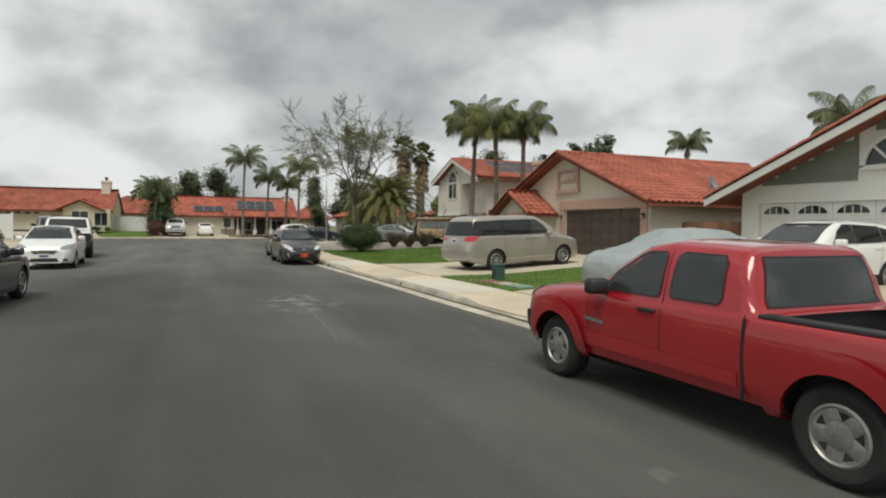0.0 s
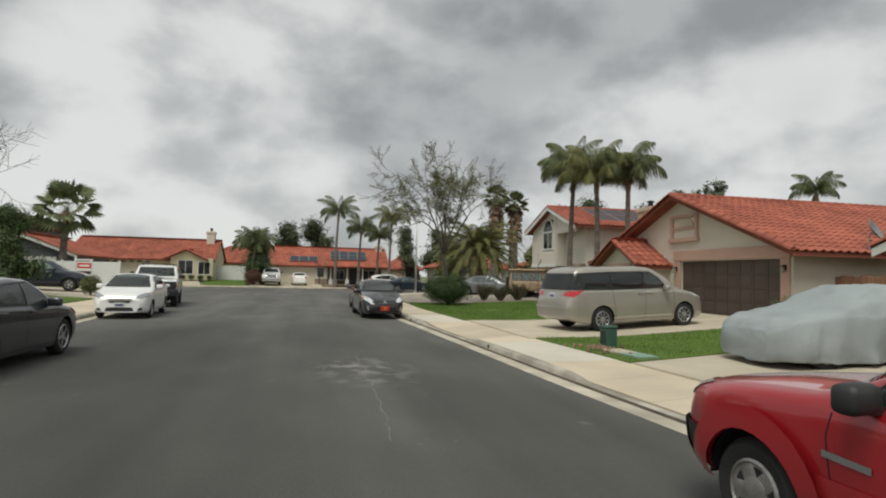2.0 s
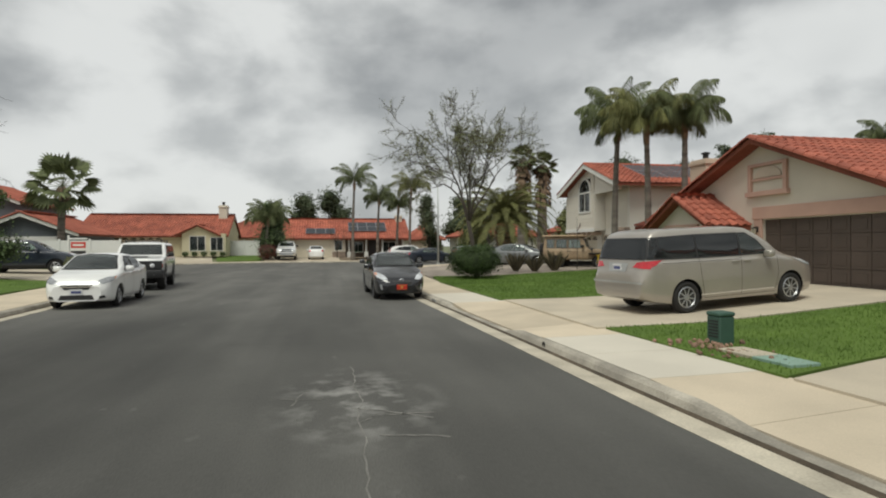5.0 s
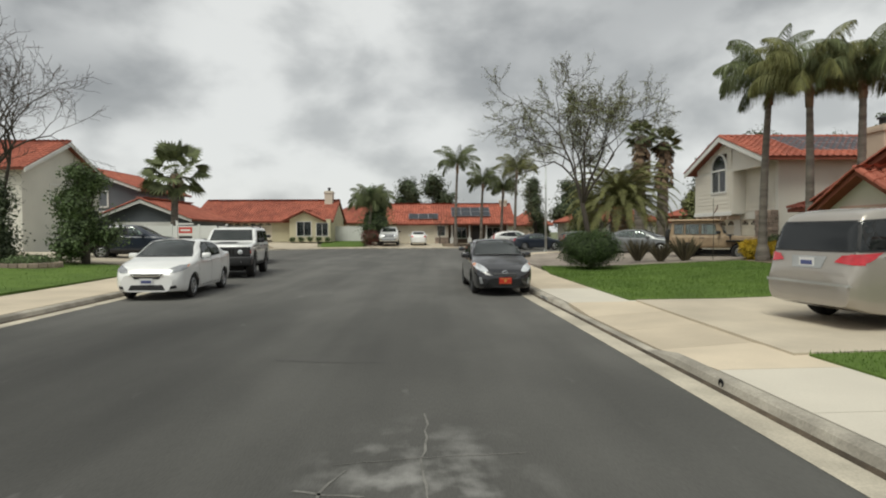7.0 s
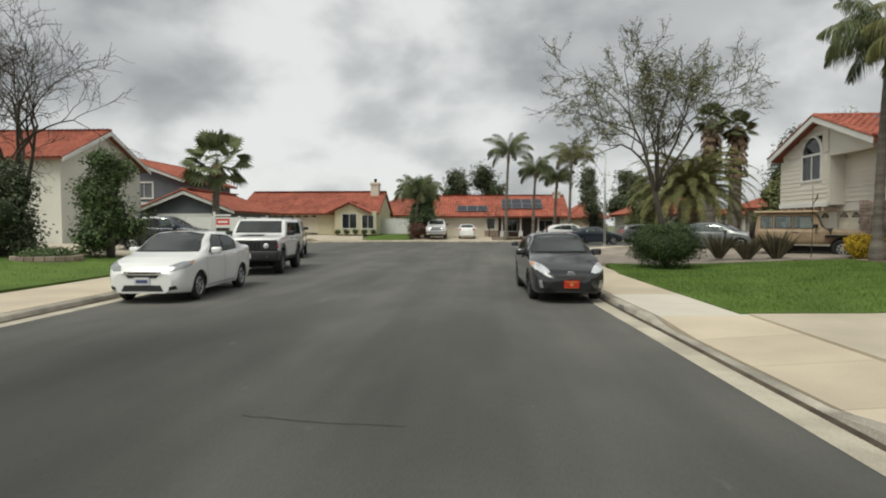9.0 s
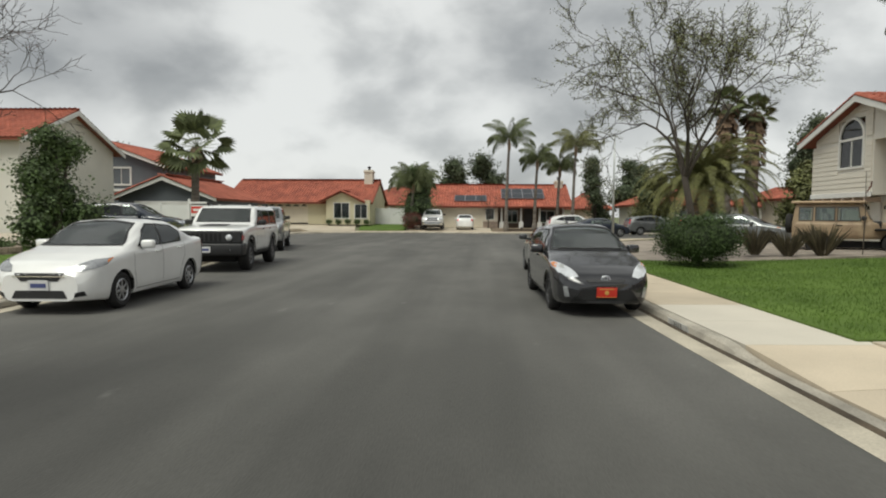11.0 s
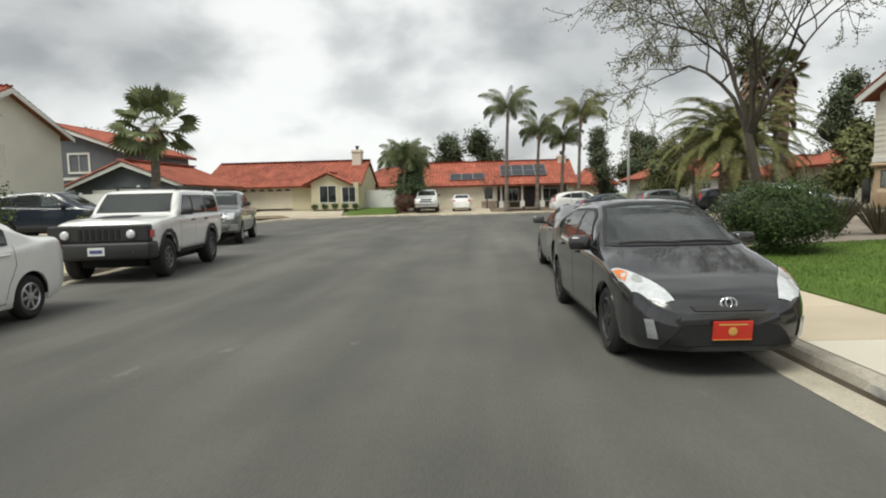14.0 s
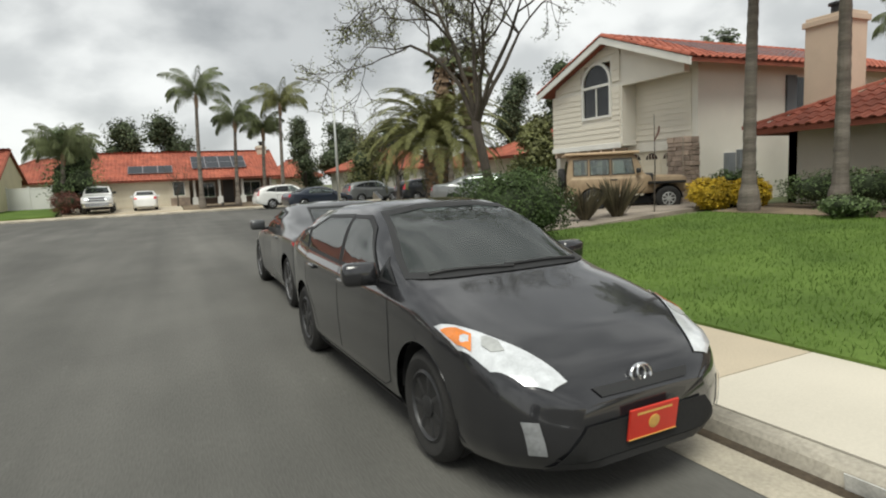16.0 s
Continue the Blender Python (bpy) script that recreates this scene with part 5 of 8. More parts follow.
def torus(R, r, m, n=24, k=8):
    bm = bmesh.new()
    g = [[bm.verts.new(((R + r * math.cos(b)) * math.cos(a), (R + r * math.cos(b)) * math.sin(a), r * math.sin(b))) for b in (2 * math.pi * j / k for j in range(k))] for a in (2 * math.pi * i / n for i in range(n))]
    for i in range(n):
        for j in range(k):
            bm.faces.new((g[i][j], g[(i + 1) % n][j], g[(i + 1) % n][(j + 1) % k], g[i][(j + 1) % k]))
    bmesh.ops.transform(bm, matrix=m, verts=bm.verts)
    return bm


def parked(x, y, z, toward, S):
    """The pose of a car whose nose points along the compass angle 'toward' (degrees from +x), with (x, y) the middle of the car."""
    return pose(x, y, z, 0, 0, toward + 180) @ pose(-S["L"] / 2, 0, 0)


def plate(car_ob, x, y, z, ang, material, rows=True, w=0.305, h=0.155):
    p = part("licence_plate", box(bmesh.new(), -0.008, 0.004, -w / 2, w / 2, -h / 2, h / 2, bevel=0.003, m=pose(x, y, z, 0, ang, 0)), material, car_ob)
    if rows:
        part("lettering", box(bmesh.new(), -0.011, -0.007, -w * 0.38, w * 0.38, -h * 0.22, h * 0.2, m=pose(x, y, z, 0, ang, 0)), mat("plate_blue", (0.08, 0.10, 0.25), 0.5, bump=0), p)
    return p


HATCH = dict(  # the dark hatchback
    L=4.48, W=1.75, wb=2.70, fo=0.93, r=0.315, ra=0.365, tw=0.195, rim=0.205, style=(7, alloy_black, 0.042), tumble=0.34, seat=0.52, seats=(1.95, 2.85), cloth=seat_light,
    top=[(0, 0.52), (0.04, 0.63), (0.14, 0.72), (0.35, 0.82), (0.8, 0.95), (1.12, 1.03), (1.35, 1.14), (1.8, 1.35), (2.15, 1.465), (2.5, 1.49), (3.0, 1.47), (3.6, 1.38), (4.1, 1.24), (4.33, 1.14), (4.42, 0.9), (4.48, 0.75)],
    belt=[(0, 0.53), (0.15, 0.66), (0.5, 0.80), (1.0, 0.91), (1.5, 0.955), (2.5, 0.985), (3.5, 1.02), (4.2, 1.08), (4.4, 0.86), (4.48, 0.72)],
    half=[(0, 0.42), (0.02, 0.53), (0.05, 0.61), (0.12, 0.70), (0.25, 0.785), (0.45, 0.835), (0.75, 0.868), (1.2, 0.868), (3.4, 0.868), (3.9, 0.84), (4.2, 0.79), (4.36, 0.73), (4.48, 0.62)],
    bot=[(0, 0.24), (0.3, 0.19), (0.6, 0.17), (4.0, 0.19), (4.3, 0.26), (4.48, 0.36)],
    glass=[("Sa", [(1.62, 1.0), (2.42, 1.02), (2.42, 1.36), (2.15, 1.365), (1.98, 1.29)]), ("Sb", [(2.48, 1.02), (3.38, 1.06), (3.42, 1.22), (3.1, 1.34), (2.48, 1.365)]), ("Sc", [(3.47, 1.075), (3.78, 1.1), (3.66, 1.19), (3.49, 1.22)]), ("Sdp", [(1.36, 0.985), (1.57, 1.0), (1.57, 1.10)]),
           ("F", [(-0.72, 1.045), (-0.3, 1.05), (0.3, 1.05), (0.72, 1.045), (0.64, 1.22), (0.55, 1.39), (0.25, 1.425), (-0.25, 1.425), (-0.55, 1.39), (-0.64, 1.22)]), ("B", [(-0.55, 1.16), (0.55, 1.16), (0.48, 1.34), (-0.48, 1.34)])],
    mirror=(1.66, 1.03), handles=[(2.28, 0.885), (3.2, 0.91)],
    seams=[[(1.42, 0.95), (1.38, 0.7), (1.42, 0.34), (1.55, 0.28)], [(2.46, 1.0), (2.46, 0.35), (2.43, 0.28)], [(1.55, 0.28), (3.1, 0.28)], [(3.46, 1.06), (3.44, 0.75), (3.2, 0.5), (3.12, 0.28)]],
    decals=[("headlight", "T", [(0.09, 0.46), (0.085, 0.56), (0.15, 0.67), (0.30, 0.765), (0.52, 0.82), (0.76, 0.835), (0.64, 0.765), (0.46, 0.67), (0.27, 0.55)], lamp_clear, 0.007), ("turn_signal", "T", [(0.44, 0.79), (0.54, 0.815), (0.70, 0.828), (0.62, 0.775), (0.52, 0.74)], lamp_amber, 0.011), ("headlight_bulb", "T", [(0.33, 0.66), (0.36, 0.72), (0.42, 0.74), (0.47, 0.71), (0.46, 0.68), (0.40, 0.65)], steel, 0.011),
            ("lower_grille", "F", [(-0.56, 0.29), (0.56, 0.29), (0.42, 0.46), (-0.42, 0.46)], under, 0.012), ("upper_grille", "F", [(-0.34, 0.615), (0.34, 0.615), (0.30, 0.575), (-0.30, 0.575)], black_plastic, 0.006),
            ("fog_lamp", "F", [(0.61, 0.34), (0.68, 0.34), (0.71, 0.50), (0.645, 0.50)], lamp_grey, 0.01), ("side_sill", "S", [(1.35, 0.2), (3.2, 0.2), (3.2, 0.235), (1.35, 0.235)], black_plastic, 0.006),
            ("tail_lamp", "B", [(0.60, 0.80), (0.74, 0.82), (0.72, 1.05), (0.62, 1.08)], lamp_red, 0.008), ("front_lip", "F", [(-0.6, 0.25), (0.6, 0.25), (0.56, 0.285), (-0.56, 0.285)], black_plastic, 0.01)],
)
PICKUP = dict(  # the red pickup: hood, cab and box side walls as one skin; the box is opened below
    L=5.28, W=1.84, wb=3.24, fo=0.86, r=0.36, ra=0.425, tw=0.235, rim=0.215, style=(5, alloy_worn, 0.115), tumble=0.26, seat=0.72, seats=(2.0,), cloth=seat_light, drive=-1,
    top=[(0, 0.86), (0.06, 0.95), (0.2, 1.06), (0.7, 1.13), (1.25, 1.17), (1.42, 1.24), (1.8, 1.48), (2.1, 1.66), (2.4, 1.705), (2.9, 1.69), (3.24, 1.665), (3.31, 1.60), (3.38, 1.12), (3.40, 1.1), (5.28, 1.1)],
    belt=[(0, 0.80), (0.15, 0.94), (0.6, 1.03), (1.3, 1.09), (1.6, 1.12), (3.3, 1.125), (3.4, 1.08), (5.28, 1.08)],
    half=[(0, 0.66), (0.08, 0.77), (0.2, 0.84), (0.4, 0.90), (0.9, 0.915), (1.3, 0.895), (3.3, 0.885), (3.5, 0.895), (4.1, 0.915), (4.6, 0.9), (5.1, 0.87), (5.28, 0.85)],
    bot=[(0, 0.42), (0.4, 0.36), (1.3, 0.36), (3.4, 0.36), (4.9, 0.44), (5.28, 0.50)],
    glass=[("Sa", [(1.60, 1.14), (2.40, 1.14), (2.42, 1.20), (2.42, 1.52), (2.38, 1.565), (2.16, 1.56), (2.06, 1.52), (1.86, 1.38)]), ("Sb", [(2.58, 1.15), (3.06, 1.15), (3.10, 1.20), (3.08, 1.50), (3.03, 1.56), (2.60, 1.57), (2.55, 1.53), (2.54, 1.19)]),
           ("F", [(-0.70, 1.24), (0.70, 1.24), (0.60, 1.60), (-0.60, 1.60)]), ("B", [(-0.68, 1.16), (0.68, 1.16), (0.60, 1.56), (-0.60, 1.56)])], seal=0.014, bed=(3.46, 5.18, 0.72),
    mirror=(1.70, 1.18), mirror_mat=black_plastic, handles=[(2.30, 1.0)], handle_mat=black_plastic,
    seams=[[(1.46, 1.1), (1.42, 0.9), (1.46, 0.5)], [(2.46, 1.58), (2.47, 1.1), (2.47, 0.5)], [(1.46, 0.5), (3.1, 0.5)], [(3.34, 1.1), (3.34, 0.45)]],
    decals=[("headlight", "F", [(0.46, 0.80), (0.68, 0.82), (0.80, 0.95), (0.78, 1.03), (0.58, 1.02), (0.48, 0.95)], lamp_clear, 0.008), ("corner_lamp", "S", [(0.03, 0.90), (0.17, 0.91), (0.20, 1.02), (0.08, 1.0)], lamp_clear, 0.008),
            ("grille", "F", [(-0.40, 0.74), (0.40, 0.74), (0.36, 0.99), (-0.36, 0.99)], black_plastic, 0.01), ("bumper", "F", [(-0.82, 0.44), (0.82, 0.44), (0.80, 0.70), (-0.80, 0.70)], black_plastic, 0.03),
            ("bumper_end", "S", [(0.02, 0.46), (0.40, 0.46), (0.46, 0.58), (0.42, 0.70), (0.02, 0.70)], black_plastic, 0.015), ("side_mould", "S", [(1.36, 0.50), (3.3, 0.50), (3.3, 0.62), (1.36, 0.66)], mat("red_mould", (0.38, 0.02, 0.024), 0.35, var=0.08, bump=0, coat=0.6), 0.008),
            ("tail_lamp", "B", [(0.70, 0.72), (0.84, 0.72), (0.84, 1.05), (0.70, 1.05)], lamp_red, 0.01), ("badge", "S", [(1.40, 0.78), (1.70, 0.76), (1.70, 0.80), (1.40, 0.82)], chrome, 0.006)],
)
SEDAN = dict(  # the small white saloon
    L=4.30, W=1.69, wb=2.55, fo=0.82, r=0.30, ra=0.345, tw=0.185, rim=0.19, style=(7, alloy, 0.045), tumble=0.32, seat=0.52, seats=(1.75, 2.6), cloth=seat_cloth,
    top=[(0, 0.60), (0.05, 0.70), (0.15, 0.80), (0.5, 0.92), (0.9, 1.0), (1.1, 1.08), (1.5, 1.29), (1.85, 1.43), (2.3, 1.46), (2.8, 1.43), (3.2, 1.32), (3.6, 1.15), (3.75, 1.1), (4.15, 1.08), (4.25, 0.95), (4.3, 0.75)],
    belt=[(0, 0.56), (0.2, 0.76), (0.6, 0.86), (1.1, 0.94), (2, 0.96), (3.2, 1.0), (4.1, 1.04), (4.25, 0.9), (4.3, 0.72)],
    half=[(0, 0.56), (0.08, 0.68), (0.2, 0.76), (0.4, 0.81), (0.7, 0.84), (3.6, 0.84), (4.0, 0.80), (4.2, 0.74), (4.3, 0.64)],
    bot=[(0, 0.22), (0.5, 0.18), (3.8, 0.19), (4.1, 0.25), (4.3, 0.32)],
    glass=[("Sa", [(1.38, 0.99), (2.16, 1.0), (2.16, 1.34), (1.92, 1.35), (1.68, 1.23)]), ("Sb", [(2.22, 1.0), (3.0, 1.03), (3.02, 1.19), (2.8, 1.31), (2.22, 1.345)]), ("F", [(-0.66, 1.03), (0.66, 1.03), (0.52, 1.36), (0.2, 1.40), (-0.2, 1.40), (-0.52, 1.36)]), ("B", [(-0.58, 1.14), (0.58, 1.14), (0.48, 1.35), (-0.48, 1.35)])],
    mirror=(1.48, 1.02), handles=[(2.02, 0.87), (2.9, 0.89)],
    seams=[[(1.18, 0.92), (1.16, 0.6), (1.25, 0.28)], [(2.19, 0.98), (2.2, 0.4), (2.18, 0.28)], [(1.25, 0.28), (2.9, 0.28)], [(3.1, 1.0), (3.1, 0.75), (2.95, 0.5), (2.88, 0.28)]],
    decals=[("headlight", "F", [(0.44, 0.66), (0.62, 0.66), (0.76, 0.74), (0.78, 0.84), (0.66, 0.83), (0.48, 0.75)], lamp_grey, 0.008), ("headlight_side", "S", [(0.14, 0.69), (0.40, 0.75), (0.60, 0.85), (0.34, 0.83)], lamp_grey, 0.008), ("turn_signal", "S", [(0.42, 0.775), (0.60, 0.85), (0.46, 0.82)], lamp_amber, 0.012),
            ("grille", "F", [(-0.38, 0.64), (0.38, 0.64), (0.28, 0.52), (-0.28, 0.52)], black_plastic, 0.006), ("grille_bar", "F", [(-0.40, 0.585), (0.40, 0.585), (0.40, 0.6), (-0.40, 0.6)], chrome, 0.016), ("lower_grille", "F", [(-0.42, 0.26), (0.42, 0.26), (0.36, 0.38), (-0.36, 0.38)], black_plastic, 0.006), ("fog_recess", "F", [(0.52, 0.28), (0.66, 0.30), (0.64, 0.37), (0.54, 0.35)], black_plastic, 0.006),
            ("tail_lamp", "B", [(0.52, 0.82), (0.74, 0.82), (0.72, 1.0), (0.56, 1.0)], lamp_red, 0.008)],
)
BOXY = dict(  # the tall square off-roader
    L=4.75, W=1.96, wb=2.84, fo=0.86, r=0.40, ra=0.475, tw=0.27, rim=0.225, style=(7, alloy_dark, 0.05), tumble=0.17, seat=0.85, seats=(2.2, 3.05), cloth=seat_cloth,
    top=[(0, 0.96), (0.06, 1.10), (0.15, 1.19), (0.8, 1.25), (1.35, 1.27), (1.48, 1.34), (1.9, 1.72), (2.05, 1.80), (2.4, 1.83), (4.5, 1.82), (4.68, 1.76), (4.72, 1.3), (4.75, 1.0)],
    belt=[(0, 0.92), (0.12, 1.08), (0.6, 1.17), (1.4, 1.22), (4.6, 1.24), (4.72, 1.15), (4.75, 0.95)],
    half=[(0, 0.74), (0.08, 0.84), (0.25, 0.93), (0.5, 0.95), (4.4, 0.95), (4.65, 0.93), (4.75, 0.86)],
    bot=[(0, 0.52), (0.4, 0.44), (4.3, 0.44), (4.75, 0.55)],
    glass=[("Sa", [(1.78, 1.28), (2.5, 1.28), (2.5, 1.66), (2.12, 1.66)]), ("Sbp", [(2.6, 1.28), (3.4, 1.28), (3.4, 1.66), (2.6, 1.66)]), ("Scp", [(3.52, 1.28), (4.4, 1.28), (4.36, 1.66), (3.52, 1.66)]), ("F", [(-0.74, 1.34), (0.74, 1.34), (0.68, 1.70), (-0.68, 1.70)]), ("Bp", [(-0.66, 1.3), (0.66, 1.3), (0.6, 1.65), (-0.6, 1.65)])],
    mirror=(1.80, 1.32), mirror_mat=black_plastic, handles=[(2.4, 1.12), (3.3, 1.12)], handle_mat=black_plastic,
    seams=[[(1.6, 1.22), (1.6, 0.5)], [(2.55, 1.7), (2.55, 0.5)], [(3.46, 1.7), (3.46, 0.9)]],
    decals=[
            ("arch_flare", "S", [(0.34, 0.46), (0.36, 0.62), (0.50, 0.86), (0.72, 0.98), (1.0, 0.98), (1.22, 0.86), (1.36, 0.62), (1.38, 0.46), (1.31, 0.46), (1.27, 0.62), (1.12, 0.80), (0.96, 0.9), (0.76, 0.9), (0.6, 0.80), (0.45, 0.62), (0.41, 0.46)], black_plastic, 0.02),
            ("arch_flare", "S", [(3.18, 0.46), (3.2, 0.62), (3.34, 0.86), (3.56, 0.98), (3.84, 0.98), (4.06, 0.86), (4.2, 0.62), (4.22, 0.46), (4.15, 0.46), (4.11, 0.62), (3.96, 0.80), (3.8, 0.9), (3.6, 0.9), (3.44, 0.80), (3.29, 0.62), (3.25, 0.46)], black_plastic, 0.02), ("side_step", "S", [(1.45, 0.46), (3.1, 0.46), (3.1, 0.54), (1.45, 0.54)], black_plastic, 0.05), ("tail_lamp", "B", [(0.78, 0.9), (0.9, 0.9), (0.9, 1.15), (0.78, 1.15)], lamp_red, 0.01)],
)
VAN = dict(  # the long beige people carrier
    L=5.10, W=1.97, wb=3.0, fo=0.98, r=0.34, ra=0.385, tw=0.22, rim=0.225, style=(9, alloy, 0.036), tumble=0.2, seat=0.62, seats=(1.95, 2.9), cloth=seat_cloth,
    top=[(0, 0.66), (0.06, 0.78), (0.2, 0.90), (0.6, 1.03), (1.0, 1.13), (1.2, 1.24), (1.75, 1.58), (2.1, 1.75), (2.6, 1.80), (4.5, 1.80), (4.75, 1.74), (4.9, 1.5), (5.02, 1.1), (5.1, 0.8)],
    belt=[(0, 0.62), (0.25, 0.84), (0.8, 0.98), (1.4, 1.08), (3, 1.12), (4.8, 1.14), (5.0, 1.0), (5.1, 0.75)],
    half=[(0, 0.62), (0.1, 0.76), (0.25, 0.86), (0.5, 0.93), (0.9, 0.97), (4.5, 0.97), (4.85, 0.94), (5.0, 0.90), (5.1, 0.84)],
    bot=[(0, 0.26), (0.5, 0.2), (4.4, 0.22), (4.8, 0.28), (5.1, 0.38)],
    glass=[("Sa", [(1.62, 1.15), (2.42, 1.15), (2.42, 1.60), (2.2, 1.60), (1.9, 1.43)]), ("Sbp", [(2.46, 1.15), (3.62, 1.16), (3.62, 1.62), (2.46, 1.61)]), ("Scp", [(3.66, 1.16), (4.93, 1.19), (4.80, 1.60), (3.66, 1.62)]), ("F", [(-0.76, 1.18), (0.76, 1.18), (0.66, 1.68), (-0.66, 1.68)]), ("Bp", [(-0.90, 1.19), (0.90, 1.19), (0.80, 1.60), (-0.80, 1.60)])],
    mirror=(1.72, 1.14), handles=[(2.28, 1.02), (2.62, 1.02)],
    seams=[[(1.38, 1.08), (1.36, 0.7), (1.48, 0.3)], [(2.44, 1.1), (2.46, 0.3)], [(1.48, 0.3), (3.5, 0.3)], [(3.62, 1.14), (3.58, 0.8), (3.5, 0.3)], [(2.5, 1.06), (4.6, 1.08)]],
    decals=[("headlight", "S", [(0.2, 0.78), (0.55, 0.86), (0.9, 1.0), (0.5, 0.96)], lamp_clear, 0.008), ("tail_lamp", "S", [(4.58, 1.15), (4.98, 1.14), (5.03, 1.0), (4.84, 1.02)], lamp_red, 0.01), ("tail_lamp", "B", [(0.52, 1.02), (0.92, 0.98), (0.92, 1.14), (0.64, 1.12)], lamp_red, 0.01), ("plate_recess", "B", [(-0.3, 0.92), (0.3, 0.92), (0.36, 1.10), (-0.36, 1.10)], steel, 0.006), ("bumper_step", "B", [(-0.86, 0.68), (0.86, 0.68), (0.84, 0.72), (-0.84, 0.72)], steel, 0.03), ("side_chrome", "S", [(1.5, 0.36), (3.6, 0.36), (3.6, 0.385), (1.5, 0.385)], chrome, 0.006), ("grille", "F", [(-0.5, 0.6), (0.5, 0.6), (0.45, 0.72), (-0.45, 0.72)], chrome, 0.008)],
)
SUV = dict(  # a rounded family off-roader
    L=4.55, W=1.82, wb=2.62, fo=0.9, r=0.345, ra=0.395, tw=0.22, rim=0.215, style=(5, alloy, 0.07), tumble=0.27, seat=0.68, seats=(1.95, 2.75), cloth=seat_cloth,
    top=[(0, 0.78), (0.1, 0.92), (0.5, 1.05), (1.0, 1.12), (1.2, 1.22), (1.7, 1.52), (2.0, 1.65), (2.5, 1.68), (3.6, 1.62), (4.1, 1.50), (4.35, 1.35), (4.48, 1.05), (4.55, 0.8)],
    belt=[(0, 0.72), (0.25, 0.9), (0.8, 1.02), (1.4, 1.08), (3, 1.13), (4.2, 1.2), (4.45, 1.0), (4.55, 0.76)],
    half=[(0, 0.62), (0.1, 0.74), (0.3, 0.84), (0.6, 0.90), (4.0, 0.90), (4.3, 0.86), (4.55, 0.74)],
    bot=[(0, 0.34), (0.5, 0.27), (4.0, 0.28), (4.55, 0.42)],
    glass=[("Sa", [(1.62, 1.15), (2.3, 1.16), (2.3, 1.55), (2.06, 1.55), (1.82, 1.40)]), ("Sbp", [(2.36, 1.16), (3.2, 1.19), (3.2, 1.52), (2.36, 1.55)]), ("Scp", [(3.26, 1.2), (3.95, 1.25), (3.6, 1.42), (3.26, 1.50)]), ("F", [(-0.68, 1.18), (0.68, 1.18), (0.58, 1.57), (-0.58, 1.57)]), ("Bp", [(-0.6, 1.22), (0.6, 1.22), (0.5, 1.45), (-0.5, 1.45)])],
    mirror=(1.66, 1.16), handles=[(2.2, 1.0), (3.05, 1.03)], seams=[[(1.35, 1.06), (1.35, 0.4)], [(2.33, 1.13), (2.34, 0.4)], [(3.24, 1.17), (3.1, 0.4)]],
    decals=[("headlight", "F", [(0.45, 0.80), (0.66, 0.82), (0.74, 0.94), (0.5, 0.9)], lamp_clear, 0.008), ("grille", "F", [(-0.4, 0.66), (0.4, 0.66), (0.36, 0.86), (-0.36, 0.86)], chrome, 0.008), ("bumper", "F", [(-0.7, 0.36), (0.7, 0.36), (0.7, 0.5), (-0.7, 0.5)], black_plastic, 0.006), ("sill", "S", [(1.3, 0.3), (3.1, 0.3), (3.1, 0.42), (1.3, 0.42)], black_plastic, 0.006), ("tail_lamp", "B", [(0.62, 0.95), (0.8, 0.95), (0.72, 1.3), (0.6, 1.3)], lamp_red, 0.008)],
)
COUPE = dict(  # the low sports coupe
    L=4.25, W=1.86, wb=2.55, fo=0.9, r=0.335, ra=0.365, tw=0.26, rim=0.25, style=(5, alloy_dark, 0.06), tumble=0.42, seat=0.42, seats=(2.2,), cloth=seat_cloth,
    top=[(0, 0.55), (0.1, 0.66), (0.5, 0.78), (1.2, 0.92), (1.4, 1.0), (1.9, 1.22), (2.3, 1.31), (2.7, 1.30), (3.3, 1.16), (3.9, 0.98), (4.1, 0.95), (4.2, 0.8), (4.25, 0.6)],
    belt=[(0, 0.52), (0.4, 0.72), (1.2, 0.86), (2.4, 0.92), (3.3, 0.95), (4.0, 0.92), (4.2, 0.78), (4.25, 0.58)],
    half=[(0, 0.56), (0.15, 0.74), (0.5, 0.88), (1.0, 0.91), (2.2, 0.89), (3.3, 0.925), (3.9, 0.90), (4.15, 0.80), (4.25, 0.7)],
    bot=[(0, 0.2), (0.5, 0.15), (3.8, 0.16), (4.25, 0.3)],
    glass=[("Sa", [(1.75, 0.95), (2.9, 0.98), (2.75, 1.18), (2.3, 1.22), (2.0, 1.13)]), ("F", [(-0.62, 0.98), (0.62, 0.98), (0.5, 1.24), (-0.5, 1.24)]), ("B", [(-0.55, 1.0), (0.55, 1.0), (0.45, 1.23), (-0.45, 1.23)])],
    mirror=(1.75, 0.99), handles=[(2.75, 0.86)], seams=[[(1.55, 0.88), (1.5, 0.3)], [(2.95, 0.93), (2.95, 0.4)]],
    decals=[("tail_lamp", "B", [(0.56, 0.74), (0.84, 0.70), (0.86, 0.84), (0.70, 0.90)], lamp_red, 0.01), ("tail_lamp_side", "S", [(3.86, 0.88), (4.16, 0.84), (4.18, 0.70), (4.05, 0.74)], lamp_red, 0.01), ("diffuser", "B", [(-0.6, 0.32), (0.6, 0.32), (0.5, 0.46), (-0.5, 0.46)], black_plastic, 0.008)],
)
SALOON = dict(SEDAN, L=4.62, W=1.82, wb=2.75, fo=0.9, r=0.33, ra=0.37, tw=0.215, rim=0.225, style=(5, alloy, 0.06))
